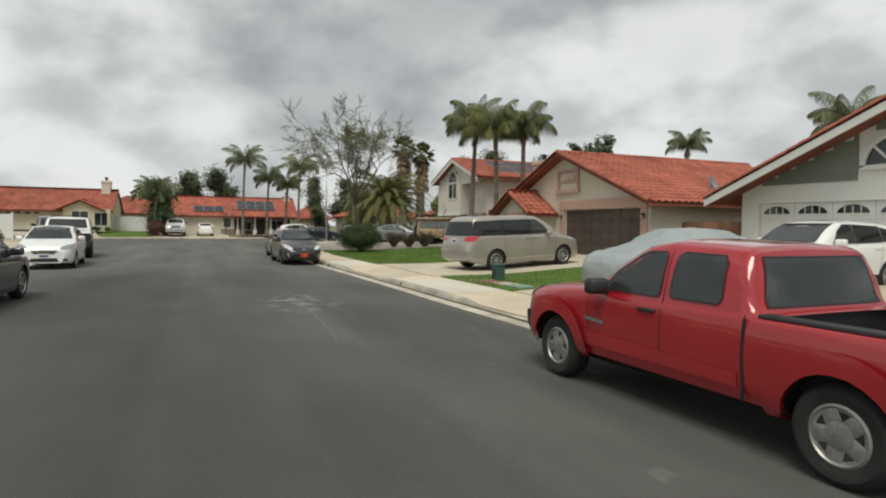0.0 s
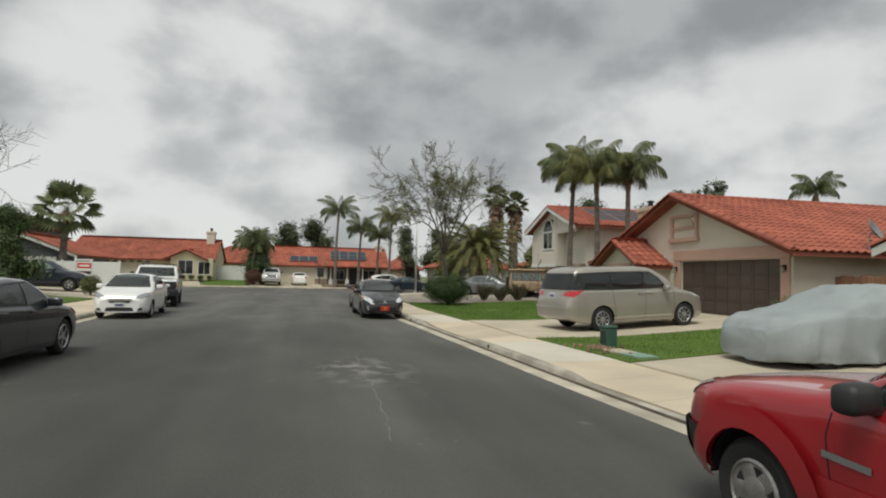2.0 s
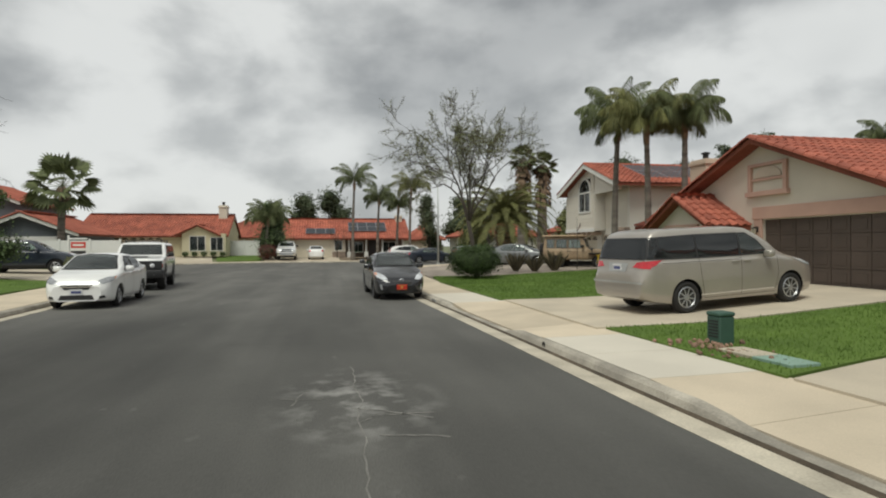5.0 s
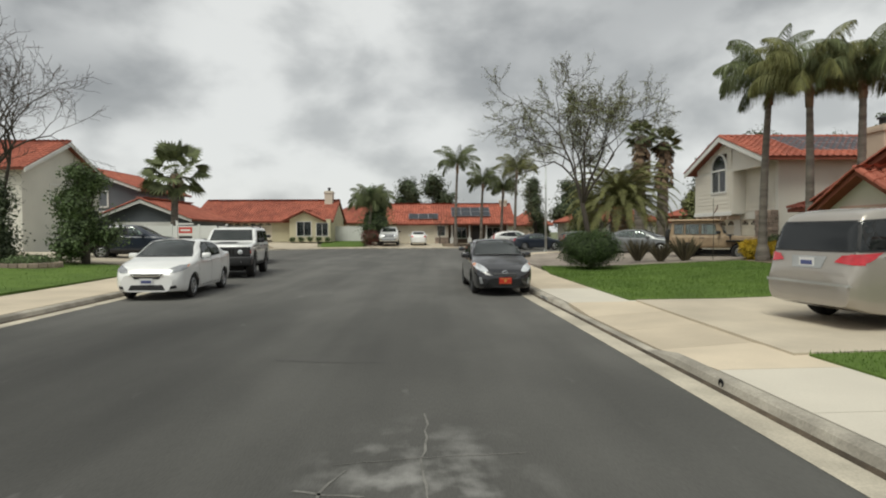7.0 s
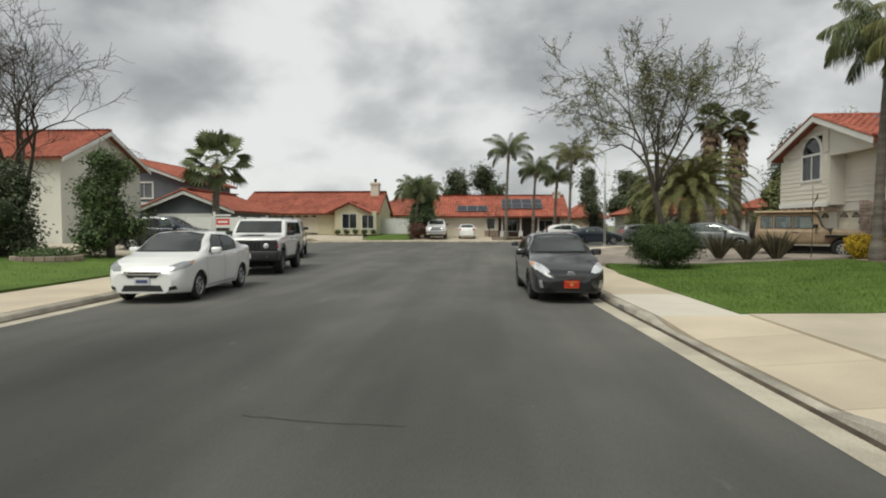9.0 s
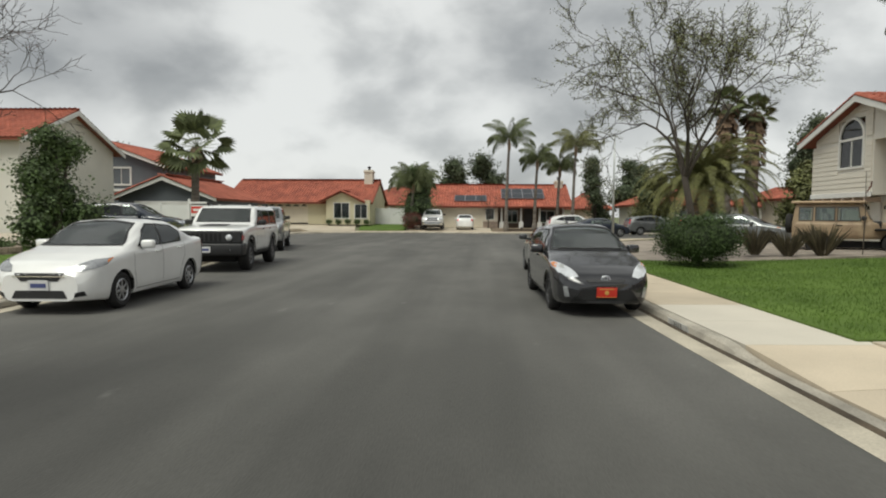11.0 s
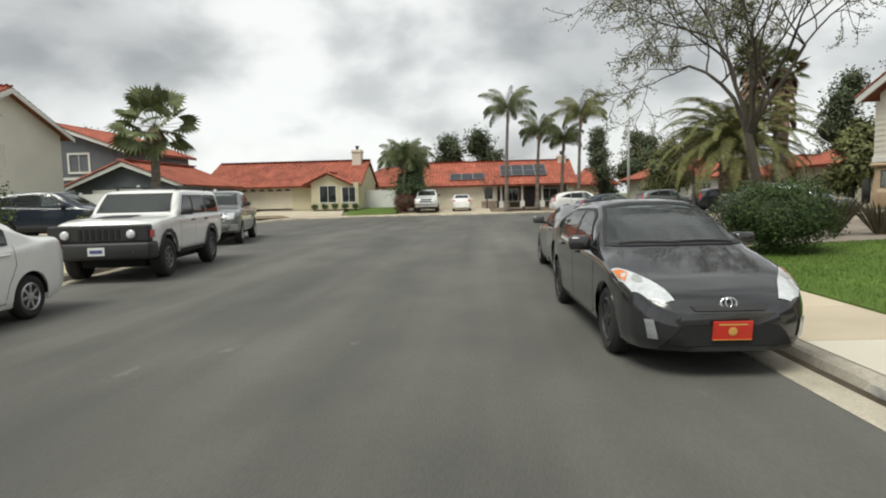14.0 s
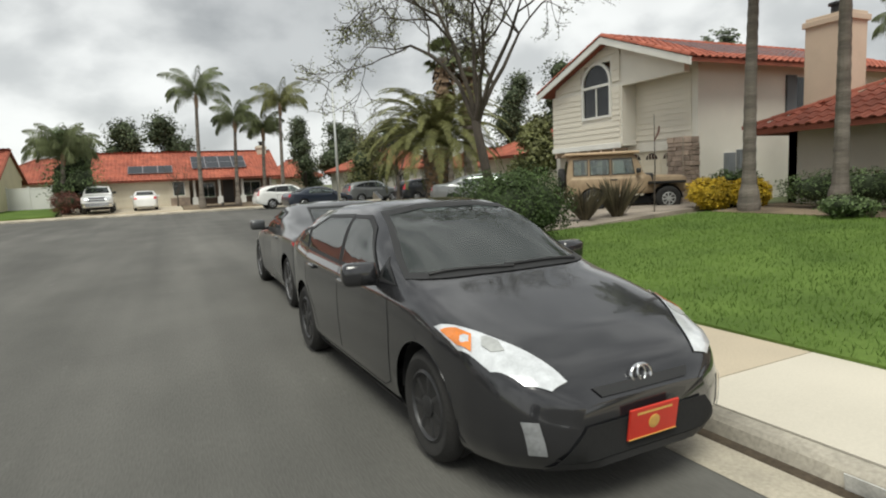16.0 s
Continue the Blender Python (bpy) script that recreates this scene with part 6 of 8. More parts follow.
for key in ("top", "belt", "half", "bot"):
    SALOON[key] = [(x * 4.62 / 4.30, v * (1.82 / 1.69 if key == "half" else 0.985)) for x, v in SEDAN[key]]
for key in ("seams",):
    SALOON[key] = [[(x * 1.074, z) for x, z in l] for l in SEDAN[key]]
SALOON["glass"] = [(k, [(x * (1.074 if k[0] == "S" else 1.03), z * 0.985) for x, z in p]) for k, p in SEDAN["glass"]]
SALOON["mirror"], SALOON["handles"] = (1.59, 1.0), [(2.17, 0.86), (3.11, 0.88)]
SALOON["decals"] = [(a, s, [(x * 1.05, z) for x, z in p], mt, l) for a, s, p, mt, l in SEDAN["decals"]]
TRUCK = dict(PICKUP, bed=(3.76, 5.64, 0.78), L=5.75, W=2.0, wb=3.55, fo=0.95, r=0.40, ra=0.47, tw=0.26, rim=0.23, style=(5, alloy, 0.07), mirror=(1.9, 1.42), inset=0.02)
for key in ("top", "belt", "half", "bot"):
    TRUCK[key] = [(x * 5.75 / 5.28, v * (2.0 / 1.84 if key == "half" else 1.13)) for x, v in PICKUP[key]]
TRUCK["glass"] = [(k, [(x * (1.089 if k[0] == "S" else 1.07), z * 1.13) for x, z in p]) for k, p in PICKUP["glass"]]
TRUCK["seams"] = [[(x * 1.089, z * 1.13) for x, z in l] for l in PICKUP["seams"]]
TRUCK["seats"], TRUCK["seat"], TRUCK["handles"] = (2.25,), 0.85, [(2.5, 1.13)]
TRUCK["decals"] = [("headlight", "F", [(0.56, 0.9), (0.82, 0.9), (0.84, 1.12), (0.6, 1.12)], lamp_clear, 0.01), ("grille", "F", [(-0.54, 0.82), (0.54, 0.82), (0.54, 1.14), (-0.54, 1.14)], chrome, 0.012), ("grille_slot", "F", [(-0.48, 0.86), (0.48, 0.86), (0.48, 0.94), (-0.48, 0.94)], black_plastic, 0.02), ("grille_slot", "F", [(-0.48, 1.0), (0.48, 1.0), (0.48, 1.09), (-0.48, 1.09)], black_plastic, 0.02), ("bumper", "F", [(-0.9, 0.52), (0.9, 0.52), (0.9, 0.74), (-0.9, 0.74)], chrome, 0.03)]



def sized(S, ky, kz, kx=1.0, **more):
    """The same vehicle with its width, height and length scaled, wheels kept."""
    T = dict(S, W=S["W"] * ky, L=S["L"] * kx, fo=S["fo"] * kx, wb=S["wb"] * kx)
    for key in ("top", "belt", "bot"):
        T[key] = [(x * kx, v * kz) for x, v in S[key]]
    T["half"] = [(x * kx, v * ky) for x, v in S["half"]]
    T["glass"] = [(k, [(a * (kx if k[0] == "S" else ky), b * kz) for a, b in p]) for k, p in S["glass"]]
    T["seams"] = [[(x * kx, z * kz) for x, z in l] for l in S["seams"]]
    T["handles"], T["mirror"] = [(x * kx, z * kz) for x, z in S["handles"]], (S["mirror"][0] * kx, S["mirror"][1] * kz)
    T["decals"] = [(n, s, [(a * (kx if s in "ST" else ky), b * (ky if s == "T" else kz)) for a, b in p], mt, l) for n, s, p, mt, l in S["decals"]]
    T["seats"], T["seat"] = tuple(x * kx for x in S["seats"]), S["seat"] * kz
    return dict(T, **more)


HATCH = sized(HATCH, 0.885, 0.95, 0.97)
PICKUP = sized(PICKUP, 0.95, 0.885, 0.92, r=0.325, ra=0.385, rim=0.2, bed=(3.2, 4.76, 0.69))


def arch_ring(cx, cz, r0, r1, low):
    """Outline of a flare round a wheel arch, in side view."""
    a0 = math.asin(max(-0.9, (low - cz) / r1))
    n = 14
    outer = [(cx + r1 * math.cos(a0 + (math.pi - 2 * a0) * k / n), cz + r1 * math.sin(a0 + (math.pi - 2 * a0) * k / n)) for k in range(n + 1)]
    inner = [(cx + r0 * math.cos(a0 + (math.pi - 2 * a0) * k / n), cz + r0 * math.sin(a0 + (math.pi - 2 * a0) * k / n)) for k in range(n + 1)]
    return outer + inner[::-1]


red_paint = paint("red_paint", (0.36, 0.014, 0.02), metal=0.1)
for cx in (PICKUP["fo"], PICKUP["fo"] + PICKUP["wb"]):
    PICKUP["decals"].append(("arch_flare", "S", arch_ring(cx, 0.325, 0.38, 0.52, 0.30), red_paint, 0.04))
prius_grey = paint("dark_grey_paint", (0.030, 0.030, 0.033), metal=0.4, rough=0.2)
white_paint = paint("white_paint", (0.80, 0.80, 0.78))
beige_paint = paint("warm_silver_paint", (0.42, 0.385, 0.34), metal=0.45, rough=0.35)
black_paint = paint("black_blue_paint", (0.016, 0.019, 0.024))
silver_paint = paint("silver_grey_paint", (0.20, 0.21, 0.21), metal=0.5)
navy_paint = paint("navy_paint", (0.02, 0.028, 0.045))

hatch, tree = car("hatchback_car", HATCH, parked(4.15, 25.26, 0.0, -88.0, HATCH), "dark grey hatchback parked at the kerb with red front plate", "car", prius_grey)
hit = tree.ray_cast(Vector((-2, 0, 0.38)), Vector((1, 0, 0)))[0]
pl = plate(hatch, hit.x - 0.03, 0, 0.40, -8, plate_red, rows=False)
part("plate_border", boxes((hit.x - 0.046, hit.x - 0.036, -0.15, 0.15, 0.47, 0.474), (hit.x - 0.032, hit.x - 0.022, -0.15, 0.15, 0.326, 0.33)), gold, pl)
part("plate_emblem", lathe(bmesh.new(), [(0.034, 0), (0.034, 0.004), (0.02, 0.006)], 16, pose(hit.x - 0.036, 0, 0.395, 0, -98, 0)), gold, pl)
part("plate_caption", boxes((hit.x - 0.046, hit.x - 0.040, -0.11, 0.11, 0.445, 0.458)), gold, pl)
hit = tree.ray_cast(Vector((-2, 0, 0.60)), Vector((1, 0, 0)))[0]
part("emblem", torus(0.062, 0.009, pose(hit.x - 0.012, 0, 0.60, 0, -78, 0) @ Matrix.Diagonal((0.75, 1, 1, 1))), chrome, hatch, smooth=True)
part("emblem_bar", torus(0.03, 0.008, pose(hit.x - 0.014, 0, 0.605, 0, -78, 0) @ Matrix.Diagonal((1.2, 0.8, 1, 1))), chrome, hatch, smooth=True)
for y0, y1 in ((-0.52, 0.05), (0.0, 0.55)):
    pts = []
    for k in range(7):
        y = y0 + (y1 - y0) * k / 6
        h = tree.ray_cast(Vector((1.10 + 0.10 * abs(y) + 0.004 * k, y, 4)), Vector((0, 0, -1)))[0]
        pts.append((h.x, h.y, h.z + 0.016))
    part("wiper", tube(bmesh.new(), pts, [0.011] * 7, 6), black_plastic, hatch)
part("shark_fin", prism(bmesh.new(), [(3.3, 1.40), (3.5, 1.39), (3.48, 1.47)], -0.02, 0.02, "y"), prius_grey, hatch)
part("dash_sticker", boxes((1.80, 1.81, -0.04, 0.04, 1.20, 1.27)), plate_white, hatch)

pickup, ptree = car("pickup_truck", PICKUP, parked(4.90, 3.30, 0.0, 91.6, PICKUP), "red compact pickup truck parked along the kerb", "pickup", red_paint)
part("tailgate_handle", boxes((4.83, 4.87, -0.12, 0.12, 0.78, 0.86), bevel=0.01), black_plastic, pickup)
for y0, y1 in ((0.66, 0.80), (-0.80, -0.66)):
    part("bed_rail", boxes((3.16, 4.80, y0, y1, 0.958, 0.992), bevel=0.012), black_plastic, pickup)
part("tailgate_cap", boxes((4.74, 4.84, -0.78, 0.78, 0.958, 0.990), bevel=0.012), black_plastic, pickup)

for side in (1, -1):
    part("bed_gap", boxes((3.08, 3.095, side * 0.835 - 0.012, side * 0.835 + 0.012, 0.36, 0.955), bevel=0.004), under, pickup)

sedan, st = car("saloon_car", SEDAN, parked(-4.42, 24.65, 0.0, -86.7, SEDAN), "small white four-door saloon parked at the kerb", "car", white_paint)
hit = st.ray_cast(Vector((-2, 0, 0.47)), Vector((1, 0, 0)))[0]
plate(sedan, hit.x - 0.02, 0, 0.46, -6, plate_white)
boxy, bt = car("off_road_car", BOXY, parked(-5.2, 31.6, 0.0, -82.3, BOXY), "white boxy off-road vehicle with black bumper and flares", "car", white_paint)
plate(boxy, -0.17, 0, 0.62, 0, plate_white)
part("bumper", boxes((-0.17, 0.30, -0.97, 0.97, 0.46, 0.78), bevel=0.05), black_plastic, boxy, smooth=True)
grille = part("grille", boxes((-0.05, 0.16, -0.92, 0.92, 0.78, 1.11), bevel=0.03), black_plastic, boxy)
for i in range(7):
    part("grille_slot", boxes((-0.06, -0.04, -0.40 + i * 0.115, -0.33 + i * 0.115, 0.84, 1.04), bevel=0.006), under, grille)
for s in (-1, 1):
    part("headlight", lathe(bmesh.new(), [(0.085, 0), (0.085, 0.03), (0.07, 0.045), (0.02, 0.05)], 20, pose(-0.04, s * 0.60, 0.93, 0, -90, 0)), lamp_clear, boxy, smooth=True)
    part("fog_lamp", lathe(bmesh.new(), [(0.06, 0), (0.06, 0.02), (0.02, 0.03)], 16, pose(-0.14, s * 0.66, 0.60, 0, -90, 0)), lamp_clear, boxy, smooth=True)
    part("turn_signal", boxes((0.0, 0.20, s * 0.93 - 0.012, s * 0.93 + 0.012, 0.86, 1.0), bevel=0.005), lamp_red, boxy)
part("hood_panel", decal(bt, [(0.55, -0.36), (1.25, -0.30), (1.25, 0.30), (0.55, 0.36)], "T", 0.006), black_plastic, boxy)
part("roof_rack", boxes((2.2, 4.5, 0.62, 0.66, 1.86, 1.90), (2.2, 4.5, -0.66, -0.62, 1.86, 1.90), (2.6, 2.64, -0.64, 0.64, 1.87, 1.89), (3.9, 3.94, -0.64, 0.64, 1.87, 1.89), (2.3, 2.34, 0.62, 0.66, 1.8, 1.87), (4.3, 4.34, 0.62, 0.66, 1.8, 1.87), (2.3, 2.34, -0.66, -0.62, 1.8, 1.87), (4.3, 4.34, -0.66, -0.62, 1.8, 1.87)), black_plastic, boxy)
truck, tt = car("pickup_truck", TRUCK, parked(-7.6, 41.0, 0.0, -76, TRUCK), "silver grey full-size pickup with chrome grille by the kerb", "pickup", silver_paint)
VAN = sized(VAN, 0.98, 1.0, 0.945)
van, vt = car("minivan", VAN, parked(10.64, 17.88, 0.355, 7.6, VAN) @ pose(0, 0, 0, 0, 2.8, 0), "warm silver minivan parked on the drive", "van", beige_paint)
hit = vt.ray_cast(Vector((9, 0, 1.0)), Vector((-1, 0, 0)))[0]
plate(van, hit.x + 0.016, 0, 1.0, 180, plate_white)
left, lt = car("saloon_car", SALOON, parked(-3.85, 12.75, 0.0, 88, SALOON), "black four-door saloon parked at the west kerb", "car", black_paint)
coupe, ct = car("sports_coupe", COUPE, parked(4.5, 30.1, 0.0, 90, COUPE), "dark grey low sports coupe parked at the kerb", "car", paint("charcoal_paint", (0.085, 0.087, 0.09), metal=0.5))
SUV_LOW = sized(SUV, 0.95, 0.93, 0.96)
suv, sv = car("family_car", SUV_LOW, parked(13.3, 8.7, 0.27, 180, SUV_LOW), "white rounded family off-roader on the drive", "car", white_paint)
far_suv, fs = car("pickup_truck", TRUCK | dict(seats=(2.25,)), parked(-2.1, 71.0, 0.25, -88, TRUCK), "white full-size truck on the far drive", "pickup", white_paint)
far_car, fc = car("saloon_car", SEDAN, parked(0.9, 71.5, 0.25, 92, SEDAN), "white saloon seen from behind on the far drive", "car", white_paint)
navy, nv = car("family_car", SUV, parked(-12.6, 38.6, 0.35, 12, SUV), "dark blue family off-roader on the west drive", "car", navy_paint)
drive_car, dc = car("saloon_car", SALOON, parked(14.2, 42.2, 0.3, -35, SALOON), "dark grey saloon on the corner drive", "car", silver_paint)
for x, y, a, S, pt, nm, lb in ((10.2, 64.6, 5, SUV, white_paint, "family_car", "white family off-roader parked past the bend"), (11.6, 61.0, 10, SALOON, navy_paint, "saloon_car", "dark saloon parked past the bend"), (17.0, 65.8, 5, SUV, silver_paint, "family_car", "grey family car parked past the bend"), (19.5, 61.0, 8, SUV, black_paint, "family_car", "black family car parked past the bend")):
    car(nm, S, parked(x, y, 0.02, a, S), lb, "car", pt)

# the covered car
S = dict(SALOON, bot=[(0, 0.12), (4.62, 0.12)], half=[(x, v * 1.06 + 0.02) for x, v in SALOON["half"]], tumble=0.5)
bm = car_shell(S)
for v in bm.verts:
    low = max(0, 1 - v.co.z / 0.9)
    v.co.y *= 1 + 0.05 * low
    v.co.z *= 1.02
    wave = 2.2 * noise.noise(Vector((v.co.x * 2.6, v.co.y * 2.2, v.co.z * 1.2))) + 0.8 * noise.noise(Vector((v.co.x * 6, v.co.y * 5, v.co.z * 3)))
    v.co += Vector((0.03 * wave, 0.07 * wave * low * (1 if v.co.y > 0 else -1), 0.035 * noise.noise(v.co * 3.5)))
    v.co.y += 0.035 * low * math.sin(v.co.x * 9 + v.co.y) * (1 if v.co.y > 0 else -1)
cover = thing("covered_car", parked(11.32, 10.72, 0.16, 175, S), "car under a wrinkled grey fabric cover on the drive", "car cover")
soft_part("car_cover", bm, tarp, cover, angle=60)
for x in (0.9, 3.65):
    for s in (1, -1):
        add_wheel(cover, x, s * 0.78, 0.31, 0.2, 0.2, (7, alloy, 0.045), s)

# the old square utility wagon
WAG = dict(BOXY, L=3.62, W=1.66, wb=2.22, fo=0.62, r=0.37, ra=0.42, tw=0.2, rim=0.2, style=(8, steel, 0.05), tumble=0.08, inset=-0.06,
           top=[(0, 0.98), (0.06, 1.06), (1.2, 1.12), (1.3, 1.2), (1.5, 1.68), (1.6, 1.80), (3.48, 1.80), (3.58, 1.7), (3.62, 1.0)], belt=[(0, 0.94), (0.1, 1.02), (1.3, 1.1), (3.5, 1.12), (3.62, 0.95)],
           half=[(0, 0.45), (0.1, 0.5), (1.0, 0.6), (1.3, 0.76), (3.5, 0.80), (3.62, 0.76)], bot=[(0, 0.55), (3.62, 0.52)],
           glass=[("Sa", [(1.6, 1.17), (2.25, 1.17), (2.25, 1.62), (1.68, 1.62)]), ("Sb", [(2.35, 1.17), (2.9, 1.17), (2.9, 1.62), (2.35, 1.62)]), ("Sc", [(3.0, 1.17), (3.4, 1.17), (3.4, 1.62), (3.0, 1.62)]), ("F", [(-0.6, 1.22), (0.6, 1.22), (0.58, 1.62), (-0.58, 1.62)]), ("B", [(-0.55, 1.2), (0.55, 1.2), (0.55, 1.6), (-0.55, 1.6)])],
           mirror=(1.5, 1.25), handles=[(2.2, 1.0)], seams=[[(1.5, 1.1), (1.5, 0.6)], [(2.3, 1.65), (2.3, 0.6)]], decals=[], seat=0.8, seats=(2.0, 2.7))
sand = mat("sand_paint", (0.40, 0.30, 0.19), 0.55, var=0.22, big=2.5, fine=60, bump=0.03, tint=(0.30, 0.21, 0.13))
wagon, wt = car("utility_wagon", WAG, parked(15.48, 35.82, 0.3, -33, WAG), "sand-coloured old square utility wagon with tan roof", "car", sand)
part("roof_cap", boxes((1.45, 3.67, -0.82, 0.82, 1.77, 1.85), bevel=0.03), mat("tan_roof", (0.55, 0.40, 0.26), 0.7, var=0.1), wagon)
part("fender", boxes((0.12, 1.2, 0.55, 0.86, 0.82, 0.9), (0.12, 1.2, -0.86, -0.55, 0.82, 0.9), bevel=0.03), under, wagon)
sp = new("spare_wheel", wheel_meshes(0.36, 0.2, 0.2, (8, steel, 0.05))[0])
sp.parent, sp.matrix_basis = wagon, pose(3.75, 0.3, 1.05, 0, 0, -90)

# ---- far houses ----
hw_ = site("house", -16, 80, 0.7, "pale yellow single-storey house with red tile roof", "house")
flat_wall(hw_, "y", 74.0, 0.25, -23.5, -13.0, 0.6, 3.05, stucco_yellow, [(-20.2, -15.2, 0.6, 2.75)])
garage_door(hw_, "y", 74.0, -20.2, -15.2, 0.75, 2.75, door_cream, lights=True, rows=4, cols=6)
flat_wall(hw_, "y", 72.8, 0.25, -13.0, -8.6, 0.6, 3.05, stucco_yellow, [(-12.2, -10.7, 1.25, 2.75), (-10.1, -8.9, 1.25, 2.6)])
flat_wall(hw_, "x", -13.0, 0.2, 73.0, 74.2, 0.6, 3.05, stucco_yellow)
flat_wall(hw_, "x", -8.8, 0.2, 73.0, 82, 0.6, 3.05, stucco_yellow)
window(hw_, "y", 72.8, -12.2, -10.7, 1.25, 2.75, (2, 1)), window(hw_, "y", 72.8, -10.1, -8.9, 1.25, 2.6, (2, 1))
gable_x(hw_, -23.3, -8.9, 78.4, 4.6, 3.05, 5.3, over=0.5)
for x in (-23.5, -8.8):
    part("gable_end", outline([(73.9, 3.05), (82.9, 3.05), (78.4, 5.2)], x, x + 0.2, "x"), stucco_yellow, hw_)
gable_y(hw_, 72.8, 76.5, -11.4, 1.9, 3.05, 3.95, over=0.4, name="front_gable")
part("gable_face", outline([(-13.3, 3.05), (-9.5, 3.05), (-11.4, 3.9)], 72.8, 72.9, "y"), stucco_yellow, hw_)
chimney(hw_, -9.6, 78, 0.6, 6.4, 0.9, 1.2, stucco_cream)
flat_wall(hw_, "x", -23.5, 0.2, 74.25, 83, 0.6, 3.05, stucco_yellow)

hn = site("house", 4.5, 80, 0.3, "single-storey cream house with red tile roof and solar panels", "house")
flat_wall(hn, "y", 75.6, 0.25, -2.6, 4.2, 0.2, 2.75, stucco_cream, [(-2.1, 2.6, 0.2, 2.3), (3.0, 3.8, 1.2, 2.3)])
garage_door(hn, "y", 75.6, -2.1, 2.6, 0.35, 2.3, door_cream, rows=4, cols=4)
window(hn, "y", 75.6, 3.0, 3.8, 1.2, 2.3, (1, 1))
# the porch's back wall is darker than the cream front
flat_wall(hn, "y", 77.4, 0.25, 4.2, 11.2, 0.2, 2.75, mat("porch_dark", (0.20, 0.14, 0.10), 0.8, var=0.2), [(5.2, 6.3, 0.9, 2.1), (8.6, 10.2, 0.9, 2.1)])
window(hn, "y", 77.4, 5.2, 6.3, 0.9, 2.1, (2, 1)), window(hn, "y", 77.4, 8.6, 10.2, 0.9, 2.1, (2, 1))
part("front_door", boxes((7.0, 7.9, 77.3, 77.4, 0.35, 2.35), bevel=0.01), mat("dark_door", (0.05, 0.04, 0.035), 0.5), hn)
for x in (4.6, 6.6, 8.5, 10.9):
    part("porch_post", boxes((x - 0.09, x + 0.09, 75.7, 75.88, 0.2, 2.7), (x - 0.22, x + 0.22, 75.58, 76.0, 0.2, 0.95), bevel=0.02), trim_white, hn)
part("stone_base", boxes((2.7, 4.2, 75.5, 75.6, 0.2, 1.0), bevel=0.02), stone_mat, hn)
gable_x(hn, -2.4, 11.2, 80.3, 4.7, 2.75, 4.95, over=0.5)
for x in (-2.7, 11.2):
    part("gable_end", outline([(75.7, 2.75), (84.9, 2.75), (80.3, 4.85)], x, x + 0.2, "x"), stucco_cream, hn)
chimney(hn, 10.9, 80, 0.3, 5.45, 0.8, 1.0, stucco_cream)
kn = (4.95 - 2.75) / 4.7
solar_array(hn, (-0.3, 76.0, 2.98), (1, 0, 0), (0, 1, kn), 3, 1, 1.1, 1.5)
solar_array(hn, (4.6, 76.6, 3.28), (1, 0, 0), (0, 1, kn), 4, 2, 1.1, 1.3)
flat_wall(hn, "x", -2.8, 0.2, 75.85, 85, 0.2, 2.75, stucco_cream)

hg = site("house", -25, 62, 0.4, "dark grey two-storey house with white trim and red tile roof", "house")
gable = [(-32, 0.3), (-22.6, 0.3), (-22.6, 5.5), (-27.3, 7.2), (-32, 5.5)]
part("wall", outline(gable, 59.5, 59.75, "y"), siding_grey, hg)
part("wall", boxes((-22.85, -22.6, 59.75, 69, 0.3, 5.5)), siding_grey, hg)
part("wall", outline([(-24.6, 0.3), (-17.4, 0.3), (-17.4, 2.9), (-21.0, 4.3), (-24.6, 2.9)], 57.0, 57.25, "y"), siding_grey, hg)
part("wall", boxes((-17.65, -17.4, 57.25, 66, 0.3, 2.9)), siding_grey, hg)
gable_y(hg, 59.5, 69, -27.3, 4.7, 5.5, 7.25, over=0.5)
gable_y(hg, 57.0, 66, -21.0, 3.6, 2.9, 4.35, over=0.5, name="garage_roof")
for xc, half, zt, y, ze in ((-27.3, 5.2, 7.2, 58.98, 5.34), (-21.0, 4.1, 4.3, 56.48, 2.72)):
    for s in (-1, 1):
        part("rake_board", outline([(xc, zt), (xc + s * half, ze), (xc + s * half, ze - 0.25), (xc, zt - 0.27)], y, y + 0.05, "y"), trim_white, hg)
window(hg, "y", 59.48, -26.6, -25.2, 3.9, 5.1, (2, 1), trim=0.14), window(hg, "y", 59.48, -29.5, -28.2, 3.9, 5.1, (2, 1), trim=0.14)
part("band", boxes((-32, -22.6, 59.42, 59.5, 3.3, 3.5), bevel=0.01), trim_white, hg)
garage_door(hg, "y", 56.86, -23.4, -18.6, 0.45, 2.5, door_white, rows=4, cols=4)
hl = site("house", -29, 48, 0.4, "two-storey cream house with red tile roof", "house")
flat_wall(hl, "y", 44.0, 0.25, -40, -22.05, 0.3, 5.7, stucco_white, [(-28.6, -27.2, 3.4, 4.6), (-33.5, -32, 3.4, 4.6)])
window(hl, "y", 44.0, -28.6, -27.2, 3.4, 4.6, (2, 1)), window(hl, "y", 44.0, -33.5, -32, 3.4, 4.6, (2, 1))
part("wall", outline([(44.0, 0.3), (52, 0.3), (52, 5.7), (48, 7.55), (44, 5.7)], -22.05, -21.8, "x"), stucco_white, hl)
window(hl, "x", -21.8, 46.6, 47.8, 3.5, 4.7, (2, 1), face=1)
gable_x(hl, -40, -21.8, 48, 4, 5.7, 7.6, over=0.5)
for s in (-1, 1):
    part("rake_board", outline([(48, 7.55), (48 + s * 4.5, 5.42), (48 + s * 4.5, 5.2), (48, 7.3)], -21.3, -21.25, "x"), trim_white, hl)
